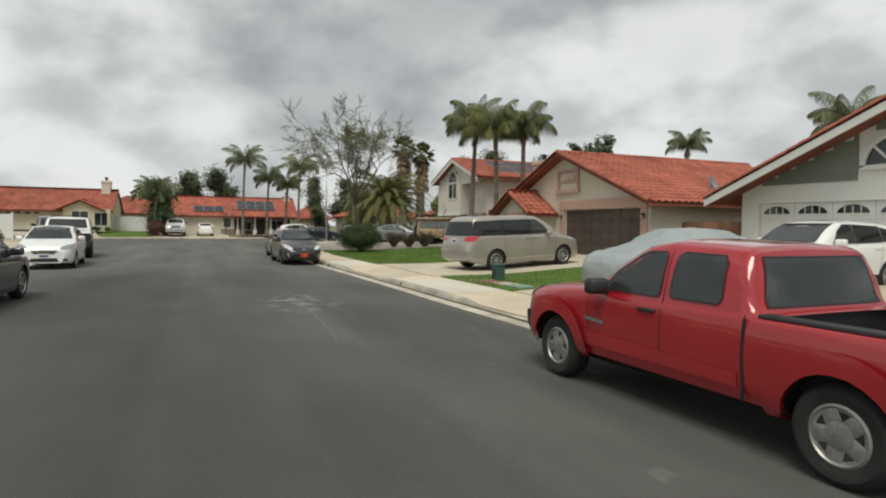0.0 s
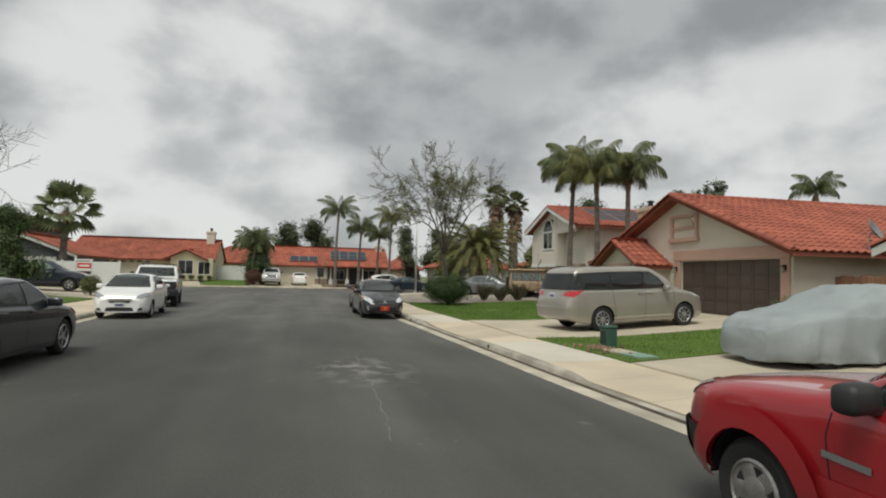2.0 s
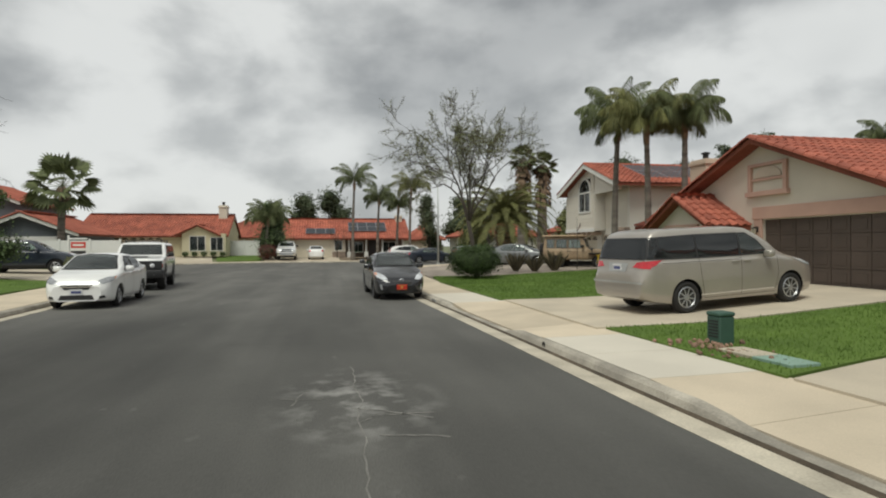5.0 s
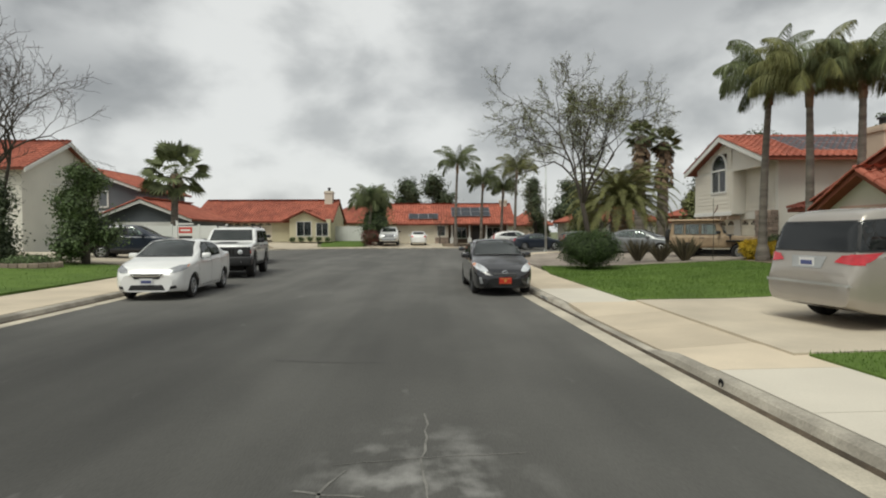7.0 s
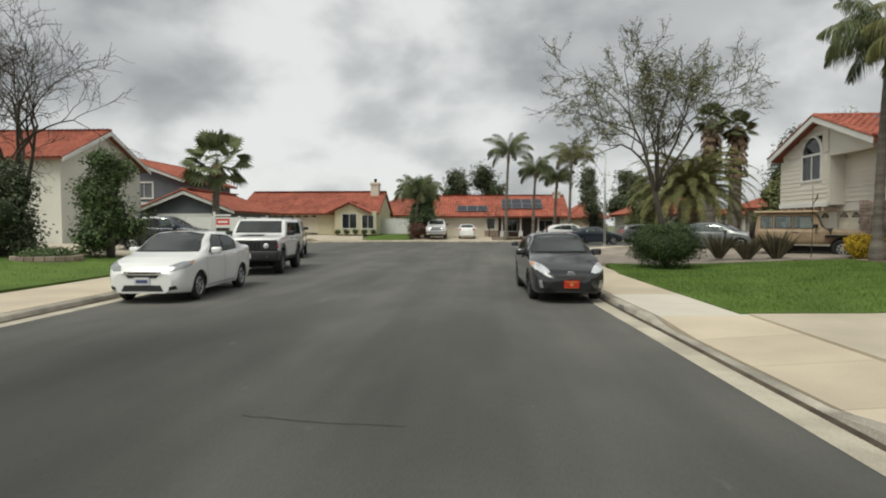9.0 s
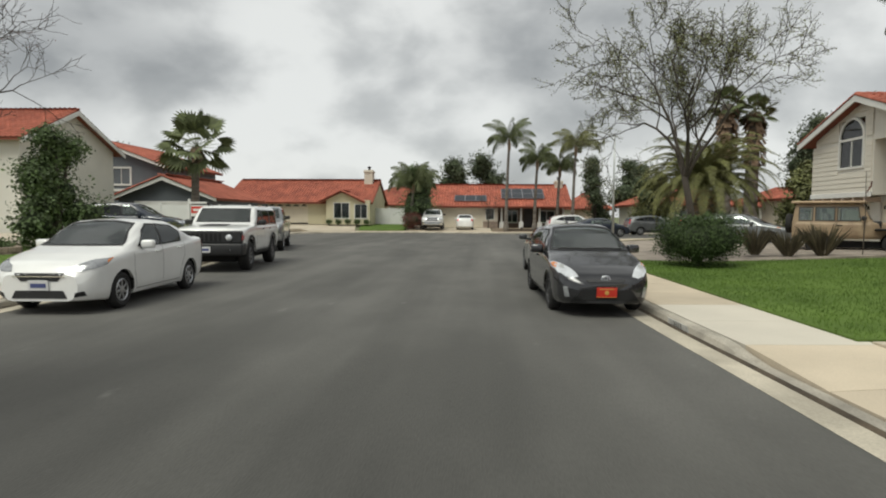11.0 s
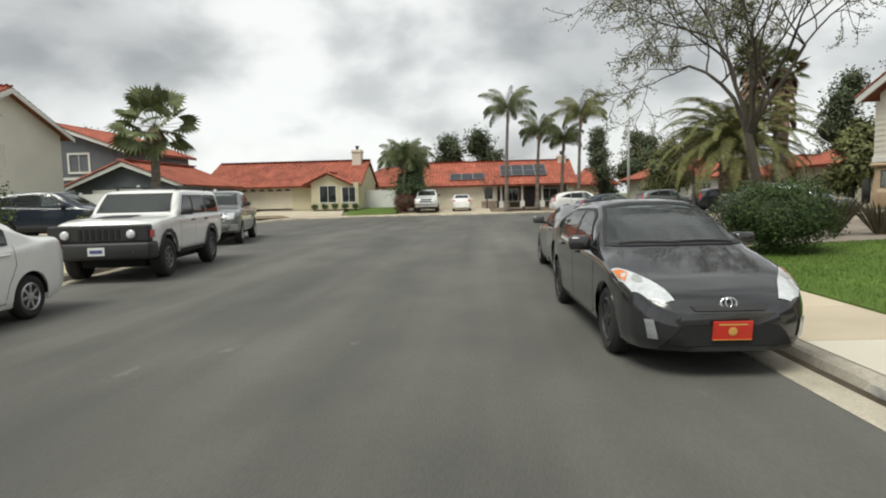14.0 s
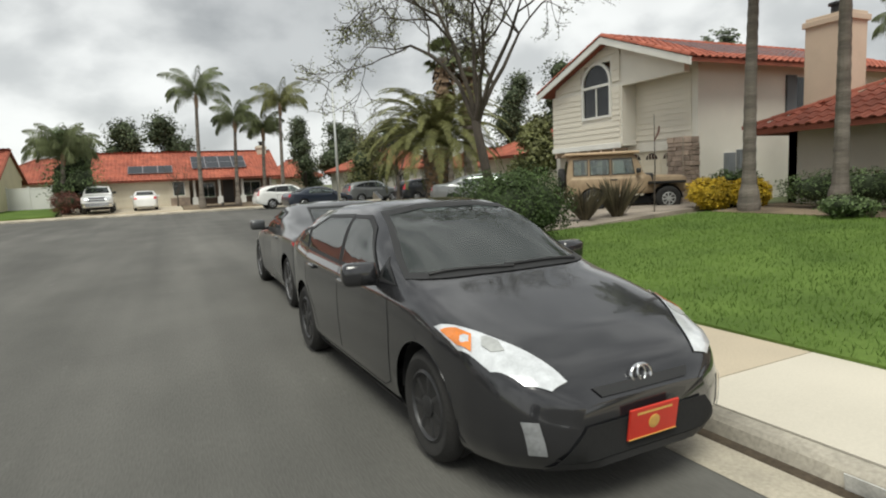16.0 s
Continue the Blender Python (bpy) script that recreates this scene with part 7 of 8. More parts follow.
# houses past the bend
for x0, x1, y0, y1, z1, zt, nm in ((17.5, 27, 72.5, 80, 2.9, 4.6, "cream"), (30, 42, 76, 84, 2.9, 4.7, "cream"), (13.5, 18, 88, 96, 2.8, 4.4, "tan")):
    hb = site("house", (x0 + x1) / 2, y0, 0.3, "single-storey " + nm + " house with red tile roof beyond the bend", "house")
    flat_wall(hb, "y", y0, 0.25, x0, x1, 0.2, z1, stucco_white if nm == "cream" else stucco_tan, [(x0 + 1.2, x0 + 2.8, 1.1, 2.2), (x0 + 4, x0 + 5.4, 1.1, 2.2)] if nm == "cream" else ())
    if nm == "cream":
        window(hb, "y", y0, x0 + 1.2, x0 + 2.8, 1.1, 2.2, (3, 1)), window(hb, "y", y0, x0 + 4, x0 + 5.4, 1.1, 2.2, (2, 1))
    flat_wall(hb, "x", x0, 0.25, y0 + 0.25, y1, 0.2, z1, stucco_white)
    hip(hb, x0, x1, y0, y1, z1, zt)
# red-roofed house behind the corner lot and the one behind the yellow house
hr = site("house", 27, 52, 0.3, "red-roofed cream house behind the corner lot", "house")
flat_wall(hr, "x", 22.5, 0.25, 47, 58, 0.2, 3.0, stucco_cream)
hip(hr, 22.5, 33, 46.8, 58, 3.0, 5.2)
hz = site("house", -7.5, 92, 0.6, "tan house with red roof behind the white fence", "house")
flat_wall(hz, "y", 88, 0.25, -13, -3.5, 0.5, 3.1, stucco_tan, [(-7.4, -6.4, 1.6, 2.6)])
window(hz, "y", 88, -7.4, -6.4, 1.6, 2.6, (2, 1))
hip(hz, -13, -3.5, 88, 96, 3.1, 5.2)
vf = site("vinyl_fence", -6.5, 76, 0.5, "white vinyl privacy fence with posts", "fence")
for i in range(4):
    x = -8.6 + i * 1.45
    part("fence_post", boxes((x - 0.065, x + 0.065, 75.95, 76.08, 0.4, 2.35), (x - 0.085, x + 0.085, 75.93, 76.1, 2.35, 2.4), bevel=0.01), vinyl, vf)
    if i < 3:
        part("fence_panel", boxes((x + 0.07, x + 1.38, 75.99, 76.03, 0.5, 2.22), (x + 0.07, x + 1.38, 75.97, 76.05, 2.2, 2.3), bevel=0.006), vinyl, vf)
wf = site("vinyl_fence", -14, 50, 0.4, "white vinyl fence along the west drive", "fence")
for i in range(5):
    x = -19.5 + i * 1.9
    part("fence_post", boxes((x - 0.065, x + 0.065, 50.0, 50.13, 0.3, 2.2), bevel=0.01), vinyl, wf)
    if i < 4:
        part("fence_panel", boxes((x + 0.07, x + 1.83, 50.04, 50.08, 0.4, 2.1), bevel=0.006), vinyl, wf)

# ---- plants ----
def leaf_cloud(bm, rnd, centre, radii, count, size, shell=0.55, lump=0.25, flat=0.0):
    """Small two-piece leaves strewn through the outer part of a lumpy ball."""
    c = Vector(centre)
    for _ in range(count):
        d = Vector((rnd.gauss(0, 1), rnd.gauss(0, 1), rnd.gauss(0, 1))).normalized()
        k = 1 + lump * noise.noise(d * 2.3 + c * 0.7) * 1.6
        r = k * (shell + (1 - shell) * rnd.random() ** 0.5)
        p = c + Vector((d.x * radii[0], d.y * radii[1], d.z * radii[2])) * r
        a = Vector((rnd.gauss(0, 1), rnd.gauss(0, 1), rnd.gauss(0, 0.6) - 0.2)).normalized()
        s = a.cross(d if abs(a.dot(d)) < 0.95 else Vector((0, 0, 1))).normalized()
        L, w = size * rnd.uniform(0.7, 1.4), size * rnd.uniform(0.28, 0.45)
        m = p + a * L * 0.5 + d * L * 0.12
        v = [bm.verts.new(q) for q in (p, m + s * w, p + a * L, m - s * w)]
        bm.faces.new(v)


def shrub(name, x, y, z, radii, count, size, material, label, seed=1, lobes=5, category="shrub", stem=True, core=True):
    rnd = random.Random(seed)
    ob = thing(name, pose(x, y, z), label, category)
    bm, inner = bmesh.new(), bmesh.new()
    for i in range(lobes):
        a = 6.283 * i / lobes + rnd.uniform(-0.3, 0.3)
        off = 0.42 if lobes > 1 else 0
        c = (math.cos(a) * radii[0] * off, math.sin(a) * radii[1] * off, radii[2] * rnd.uniform(0.85, 1.1))
        rr = tuple(q * rnd.uniform(0.6, 0.72) if lobes > 1 else q for q in radii)
        rr = (rr[0], rr[1], min(rr[2] * 1.25, c[2] - 0.02))
        leaf_cloud(bm, rnd, c, rr, count // lobes, size)
        # a dark ball in each lobe stands in for the shade among its leaves
        if core:
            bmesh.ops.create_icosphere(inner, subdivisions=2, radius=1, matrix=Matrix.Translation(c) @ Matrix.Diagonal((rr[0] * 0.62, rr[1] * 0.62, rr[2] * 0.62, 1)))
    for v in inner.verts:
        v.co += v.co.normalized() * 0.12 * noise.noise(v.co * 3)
    part("foliage", bm, material, ob, flip=False, kind="stuff")
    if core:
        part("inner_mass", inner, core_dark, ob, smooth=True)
    if stem:
        part("stem", tube(bmesh.new(), [(0, 0, -0.05), (0.02, 0, radii[2] * 0.7)], [0.05, 0.03], 6), bark, ob)
    return ob


def frond_mesh(bm, rnd, base, heading, length, rise, droop, leaflet, pairs=26, width=0.035, hang=0.5):
    """A feather leaf: an arching midrib with leaflets hanging to both sides."""
    pts = []
    h = Vector((math.cos(heading), math.sin(heading), 0))
    ang = rise
    p = Vector(base)
    n = 14
    for i in range(n + 1):
        pts.append(p.copy())
        ang -= droop / n * (0.5 + 1.2 * i / n)
        p = p + (h * math.cos(ang) + Vector((0, 0, math.sin(ang)))) * (length / n)
    tube(bm, pts, [0.028 * (1 - 0.85 * i / n) for i in range(n + 1)], 4, cap=False)
    side = Vector((-h.y, h.x, 0))
    for j in range(pairs):
        t = 0.12 + 0.88 * j / pairs
        k = min(int(t * n), n - 1)
        q = pts[k].lerp(pts[k + 1], t * n - k)
        d = (pts[k + 1] - pts[k]).normalized()
        L = leaflet * math.sin(math.pi * (0.12 + 0.83 * t)) * rnd.uniform(0.85, 1.15)
        for s in (-1, 1):
            a = (side * s * 0.8 + d * 0.55 - Vector((0, 0, hang * rnd.uniform(0.5, 1.3)))).normalized()
            w = d.cross(a).cross(a).normalized() * width
            mid, tip = q + a * L * 0.5, q + a * L - Vector((0, 0, L * 0.25 * hang))
            v = [bm.verts.new(x) for x in (q - w * 0.5, q + w * 0.5, mid + w, tip, mid - w)]
            bm.faces.new(v)


def trunk_mesh(x_lean, h, r0, r1, rings=18, swell=0.0, sides=12):
    pts, rad = [], []
    for i in range(rings * 2 + 1):
        t = i / (rings * 2)
        pts.append((x_lean * t * t, x_lean * 0.4 * t, h * t - (0.1 if i == 0 else 0)))
        rad.append((r0 + (r1 - r0) * t + swell * math.exp(-((t - 0.03) / 0.06) ** 2)) * (1.05 if i % 2 else 0.97))
    return tube(bmesh.new(), pts, rad, sides), Vector(pts[-1])


def feather_palm(x, y, z, h, crown, label, seed, r0=0.16, r1=0.105, lean=0.2, leaves=17, leaflet=0.62, material=None, droop=1.75, dead=True):
    rnd = random.Random(seed)
    ob = thing("palm_tree", pose(x, y, z), label, "palm tree")
    bm, top = trunk_mesh(lean, h, r0, r1, 20, 0.1)
    part("trunk", bm, palm_bark, ob, smooth=False)
    part("crownshaft", tube(bmesh.new(), [top - Vector((0, 0, 0.5)), top + Vector((0, 0, 0.1)), top + Vector((0, 0, 0.55))], [r1 * 1.2, r1 * 1.5, r1 * 0.5], 10), palm_thatch, ob)
    fm = bmesh.new()
    for i in range(leaves):
        a = 2.399 * i + rnd.uniform(-0.2, 0.2)
        t = i / leaves
        frond_mesh(fm, rnd, top + Vector((0, 0, 0.25 + 0.2 * (1 - t))), a, crown * rnd.uniform(0.95, 1.2), 1.5 - 0.85 * t + rnd.uniform(-0.12, 0.12), droop * (0.82 + 0.5 * t), leaflet * 1.15, 90, 0.011, 1.5)
    part("fronds", fm, material or frond, ob, "arching green feather fronds", flip=False, kind="stuff")
    if dead:
        dm = bmesh.new()
        for i in range(3):
            frond_mesh(dm, rnd, top, rnd.uniform(0, 6.28), crown * 0.7, 0.1, 2.6, leaflet * 0.8, 16, 0.018, 0.8)
        part("dead_fronds", dm, palm_thatch, ob, flip=False, kind="stuff")
    return ob


def fan_palm(x, y, z, h, crown, label, seed, skirt=1.2, r0=0.28, leaves=32, ob_kind="palm_tree"):
    rnd = random.Random(seed)
    ob = thing(ob_kind, pose(x, y, z), label, "palm tree")
    bm, top = trunk_mesh(0.12, h, r0, r0 * 0.75, 16, 0.06)
    part("trunk", bm, palm_bark, ob)
    sk = bmesh.new()
    for i in range(int(60 * skirt)):
        a, t = rnd.uniform(0, 6.283), rnd.random()
        p = top + Vector((math.cos(a) * r0, math.sin(a) * r0, -skirt * t))
        q = p + Vector((math.cos(a) * 0.3, math.sin(a) * 0.3, -0.55))
        s = Vector((-math.sin(a), math.cos(a), 0)) * 0.14
        sk.faces.new([sk.verts.new(v) for v in (p - s * 0.3, p + s * 0.3, q + s, q - s)])
    part("dead_skirt", sk, palm_thatch, ob, flip=False, kind="stuff")
    fm = bmesh.new()
    for i in range(leaves):
        a = 2.399 * i
        el = 1.4 - 2.3 * (i / leaves) + rnd.uniform(-0.1, 0.1)
        d = Vector((math.cos(a) * math.cos(el), math.sin(a) * math.cos(el), math.sin(el)))
        stem = crown * rnd.uniform(0.5, 0.65)
        c = top + d * stem
        tube(fm, [top, c], [0.02, 0.012], 4, cap=False)
        side = d.cross(Vector((0, 0, 1))).normalized()
        side.rotate(Matrix.Rotation(rnd.uniform(-0.7, 0.7), 3, d))
        up = side.cross(d)
        R = crown * rnd.uniform(0.36, 0.48)
        for k in range(15):
            b = -2.0 + 4.0 * k / 14
            dirn = d * math.cos(b) + side * math.sin(b)
            tip = c + dirn * R * (0.75 + 0.25 * math.cos(b)) - Vector((0, 0, R * 0.22)) + up * 0.05
            w = (dirn.cross(up)).normalized() * R * 0.085
            mid = c + dirn * R * 0.55 - Vector((0, 0, 0.02))
            fm.faces.new([fm.verts.new(v) for v in (c, mid + w, tip, mid - w)])
    part("fan_leaves", fm, frond, ob, "stiff green fan leaves", flip=False, kind="stuff")
    return ob


def branch(bm, tips, rnd, p, d, length, r, level, up=0.25, spread=0.7, wig=0.30):
    """One limb and, from it, its children; level 0 is the last twig."""
    n = 5
    pts, rad = [p.copy()], [r]
    kids = []
    for i in range(n):
        d = (d + Vector((rnd.gauss(0, wig), rnd.gauss(0, wig), rnd.gauss(0, wig) + up * 0.3)) * 0.45).normalized()
        p = p + d * (length / n)
        pts.append(p.copy())
        rad.append(max(0.007, r * (1 - 0.5 * (i + 1) / n)))
        if level > 0 and (i == n - 1 or rnd.random() < (0.7 if i >= 1 else 0.0)):
            kids.append((p.copy(), d.copy(), rad[-1]))
        if level <= 0 or (level == 1 and i > 1):
            tips.append((p.copy(), d.copy()))
    tube(bm, pts, rad, 7 if level > 2 else 5 if level > 0 else 3, cap=False)
    if level > 0:
        for q, e, rr in kids:
            for _ in range(2 if q == p else 1):
                side = e.orthogonal().normalized()
                side.rotate(Matrix.Rotation(rnd.uniform(0, 6.283), 3, e))
                branch(bm, tips, rnd, q, (e * rnd.uniform(0.55, 0.9) + side * spread).normalized(), length * rnd.uniform(0.5, 0.72), max(0.010, rr * 0.74), level - 1, up, spread, wig)


def bare_tree(x, y, z, trunk_h, r, limbs, length, level, label, seed, leaves=2.0, size=0.05, material=None, lean=(0, 0), up=0.25):
    rnd = random.Random(seed)
    ob = thing("tree", pose(x, y, z), label, "tree")
    bm, tips = bmesh.new(), []
    top = Vector((lean[0], lean[1], trunk_h))
    tube(bm, [(0, 0, -0.1), (0, 0, 0.1), top * 0.5 + Vector((0.04, 0, 0)), top], [r * 1.5, r * 1.15, r, r * 0.85], 10)
    for i in range(limbs):
        a = 6.283 * i / limbs + rnd.uniform(-0.4, 0.4)
        tilt = rnd.uniform(0.25, 0.95)
        branch(bm, tips, rnd, top - Vector((0, 0, 0.05 + 0.2 * rnd.random())), Vector((math.cos(a) * tilt, math.sin(a) * tilt, 1)).normalized(), length * rnd.uniform(0.85, 1.15), r * 0.55, level, up)
    part("trunk", bm, bark, ob, "dark bare trunk and limbs", smooth=True, flip=False)
    lf = bmesh.new()
    for p, d in tips:
        for _ in range(int(leaves) + (rnd.random() < leaves % 1)):
            q = p + Vector((rnd.gauss(0, 0.05), rnd.gauss(0, 0.05), rnd.gauss(0, 0.05)))
            a = Vector((rnd.gauss(0, 1), rnd.gauss(0, 1), rnd.gauss(0, 1) - 0.3)).normalized()
            s = a.orthogonal().normalized() * size * 0.4
            lf.faces.new([lf.verts.new(v) for v in (q, q + a * size * 0.5 + s, q + a * size, q + a * size * 0.5 - s)])
    part("leaves", lf, material or leaf_spring, ob, "sparse small spring leaves", flip=False, kind="stuff")
    return ob


def leafy_tree(x, y, z, h, radius, material, label, seed, count=5000, size=0.22, name="tree", lobes=9, trunk=0.18, low=0.3):
    rnd = random.Random(seed)
    ob = thing(name, pose(x, y, z), label, "tree")
    bm = tube(bmesh.new(), [(0, 0, -0.1), (0.05, 0, h * low), (0.0, 0.05, h * 0.75)], [trunk, trunk * 0.8, trunk * 0.3], 8)
    lf, inner = bmesh.new(), bmesh.new()
    for i in range(lobes):
        a, t = rnd.uniform(0, 6.283), (i + 0.5) / lobes
        rr = radius * (1 - 0.55 * abs(t - 0.4)) * rnd.uniform(0.4, 0.62)
        off = radius * 0.55 * rnd.uniform(0.5, 1.1) * (1 - 0.6 * t)
        c = Vector((math.cos(a) * off, math.sin(a) * off, h * (low + (0.92 - low) * t)))
        leaf_cloud(lf, rnd, c, (rr, rr, rr * 0.85), count // lobes, size, 0.35, 0.4)
        tube(bm, [(0, 0, h * low * 0.8), c * 0.6 + Vector((0, 0, h * low * 0.3)), c], [trunk * 0.5, trunk * 0.3, 0.03], 5)
        # dark filler ball: the crown's inner shade as a solid colour
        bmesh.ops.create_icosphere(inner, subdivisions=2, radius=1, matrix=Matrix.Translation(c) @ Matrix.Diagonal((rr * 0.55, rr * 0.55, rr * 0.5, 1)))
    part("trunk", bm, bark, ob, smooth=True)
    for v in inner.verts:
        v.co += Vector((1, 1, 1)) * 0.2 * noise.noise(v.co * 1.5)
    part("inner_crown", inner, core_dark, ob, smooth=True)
    part("foliage", lf, material, ob, flip=False, kind="stuff")
    return ob


# corner lot
bare_tree(9.0, 32.7, 0.2, 2.6, 0.11, 6, 2.75, 4, "tall thin-leaved street tree with dark forked trunk", 11, 1.9, 0.06, leaf_spring, (-0.45, 0.0), up=0.24)
shrub("hedge_ball", 8.5, 31.2, 0.17, (1.12, 1.12, 0.80), 26000, 0.05, leaf_hedge, "dense dark green clipped round bush on the lawn corner", 2, 6)
feather_palm(15.08, 31.0, 0.45, 6.45, 2.4, "tall slender queen palm with arching fronds", 21, leaves=21, lean=0.25, dead=False)
feather_palm(15.8, 29.3, 0.45, 6.0, 2.3, "tall queen palm with drooping yellowish-green fronds", 22, leaves=22, lean=-0.1, material=frond_olive, dead=False)
feather_palm(16.9, 28.3, 0.45, 6.1, 2.0, "tall queen palm beside the tan house", 23, leaves=18, lean=0.02, dead=False)
date = thing("date_palm", pose(15.9, 51.0, 0.3), "stout date palm with a pineapple-like trunk", "palm tree")
bm, top = trunk_mesh(0, 2.9, 0.55, 0.7, 8, 0.0, 14)
part("trunk", bm, palm_thatch, date)
drnd = random.Random(4)
for i in range(70):
    a, t = 2.399 * i, i / 70
    p = Vector((math.cos(a) * (0.57 + 0.12 * t), math.sin(a) * (0.57 + 0.12 * t), 0.3 + 2.6 * t))
    part("leaf_scar", box(bmesh.new(), -0.09, 0.09, -0.05, 0.13, -0.05, 0.05, bevel=0.015, m=pose(p.x, p.y, p.z, 30, 0, math.degrees(a) - 90)), palm_bark, date)
fm = bmesh.new()
for i in range(92):
    t = i / 92
    frond_mesh(fm, drnd, Vector((0, 0, 3.1 + 0.45 * (1 - t))), 2.399 * i, drnd.uniform(4.3, 5.3), 1.45 - 1.35 * t, 1.75, 0.55, 56, 0.020, 0.3)
part("fronds", fm, frond_olive, date, "long arching olive fronds", flip=False, kind="stuff")
fan_palm(19.6, 57.5, 0.3, 9.2, 1.55, "fan palm with thick brown skirt of dead leaves", 31, skirt=3.4, r0=0.5)
fan_palm(21.6, 57.8, 0.3, 8.7, 1.55, "second fan palm with thick brown dead skirt", 32, skirt=3.4, r0=0.5)
fan_palm(-16.6, 52.6, 0.4, 5.6, 2.7, "fan palm with round open crown by the west drive", 33, skirt=0.9)
for i, (x, y, s) in enumerate(((11.3, 34.0, 1.0), (12.1, 33.5, 0.85), (13.1, 33.4, 1.1))):
    frnd = random.Random(50 + i)
    fx = thing("flax_plant", pose(x, y, 0.33), "clump of upright bronze flax leaves", "plant", "flax clumps by the drive")
    bm = bmesh.new()
    for k in range(90):
        a, tilt, L = frnd.uniform(0, 6.283), frnd.uniform(0.05, 0.6), s * frnd.uniform(0.7, 1.15)
        d = Vector((math.cos(a) * math.sin(tilt), math.sin(a) * math.sin(tilt), math.cos(tilt)))
        sd = Vector((-math.sin(a), math.cos(a), 0)) * 0.025
        b0 = Vector((math.cos(a), math.sin(a), 0)) * 0.12
        mid, tip = b0 + d * L * 0.55, b0 + d * L + Vector((math.cos(a), math.sin(a), -0.6)) * 0.08 * L
        bm.faces.new([bm.verts.new(v) for v in (b0 - sd * 0.5, b0 + sd * 0.5, mid + sd, tip, mid - sd)])
    part("leaf_clump", bm, leaf_flax, fx, flip=False, kind="stuff")
stalk = thing("flax_stalk", pose(14.2, 33.2, 0.4), "tall thin bare flower stalk", "plant")
part("stalk", tube(bmesh.new(), [(0, 0, -0.05), (0.03, 0, 1.2), (0, 0, 2.6)], [0.02, 0.015, 0.008], 6), bark, stalk)
part("seed_heads", tube(bmesh.new(), [(0.0, 0, 1.9), (0.16, 0, 2.15), (0.18, 0, 2.3)], [0.012, 0.03, 0.02], 6), leaf_red, stalk)
for x, y, r, h, sd in ((15.75, 32.7, 0.58, 0.46, 1), (16.35, 31.95, 0.48, 0.42, 2), (14.4, 26.0, 0.5, 0.35, 3)):
    shrub("flowering_shrub", x, y, 0.38, (r, r, h), 8000, 0.07, leaf_yellow, "bright yellow-leaved low shrub on the lawn edge", 60 + sd, 5)
shrub("shrub", 16.4, 29.4, 0.42, (0.7, 1.6, 0.52), 5200, 0.06, leaf_mid, "clipped green hedge along the house", 64, 5)
shrub("shrub", 14.6, 28.4, 0.42, (0.55, 0.55, 0.25), 2200, 0.06, leaf_mid, "low green plant at the palm's foot", 65, 4)
shrub("shrub", 16.9, 32.9, 0.4, (0.6, 0.8, 0.6), 3000, 0.08, leaf_mid, "green shrub between the houses", 66, 4)
shrub("shrub", 15.0, 26.6, 0.42, (0.5, 1.0, 0.9), 3200, 0.08, leaf_red, "reddish flowering shrub by the porch", 67, 5)
shrub("shrub", 14.9, 15.9, 0.4, (0.52, 0.52, 0.45), 3500, 0.05, leaf_mid, "round clipped green bush beside the garage", 68, 5)
for x, y, h, r, m_, sd in ((19.5, 47, 4.2, 1.7, leaf_spring, 71), (21.5, 44.8, 3.6, 1.6, leaf_mid, 72), (27.8, 62, 9.6, 3.0, leaf_dark, 73), (31.5, 60, 10.3, 3.4, leaf_dark, 74), (36, 57, 9.6, 3.2, leaf_dark, 75)):
    leafy_tree(x, y, 0.3, h, r, m_, "leafy tree behind the corner lot", sd, 5200, 0.2)
feather_palm(40.7, 40.8, 0.4, 8.2, 2.3, "distant queen palm behind the tan house", 24, leaves=17, dead=False)
bare_tree(41.2, 54.8, 0.3, 7.0, 0.2, 5, 2.3, 3, "thin tall tree with small tufts behind the tan roof", 77, 3.0, 0.28, leaf_dark, up=0.5)
feather_palm(26.8, 17.1, 0.4, 5.5, 2.1, "queen palm behind the white garage", 25, leaves=15, dead=False)
# across the bend
for x, y, h, c, sd in ((4.7, 67.6, 7.6, 2.7, 81), (7.4, 69.5, 6.0, 2.2, 82), (9.6, 70.5, 5.4, 2.0, 83), (10.9, 69.6, 7.3, 2.5, 84)):
    feather_palm(x, y, 0.3, h, c, "queen palm in the far front yard", sd, leaves=15, dead=False, leaflet=0.6, material=frond if sd != 84 else frond_olive)
leafy_tree(14.5, 78, 0.3, 8.0, 2.4, leaf_dark, "tall dark conifer-like tree", 91, 6000, 0.2, low=0.1)
leafy_tree(18.5, 70.5, 0.3, 5.5, 2.6, leaf_spring, "light green tree past the bend", 92, 5200, 0.2, low=0.2)
bare_tree(17.2, 60.5, 0.2, 1.8, 0.14, 5, 2.6, 3, "bare spreading tree past the bend", 93, 0.6, 0.08)
for x, y, h, r, sd in ((-1.0, 91, 8.6, 3.4, 94), (3.0, 93, 9.4, 3.6, 95), (-6, 97, 7.6, 3.4, 96), (22, 92, 8.5, 4, 98), (-40, 80, 9, 4, 99), (30, 95, 9, 4, 100)):
    leafy_tree(x, y, 0.5, h, r, leaf_dark, "dark tree rising behind the far roofs", sd, 4500, 0.28)
feather_palm(-4.2, 70.6, 0.3, 3.9, 2.8, "short bushy palm beside the far drive", 101, leaves=26, r0=0.25, dead=False, leaflet=0.7)
leafy_tree(-3.3, 71.6, 0.3, 6.3, 3.1, leaf_mid, "dense green tree beside the far drive", 102, 5200, 0.16, low=0.15)
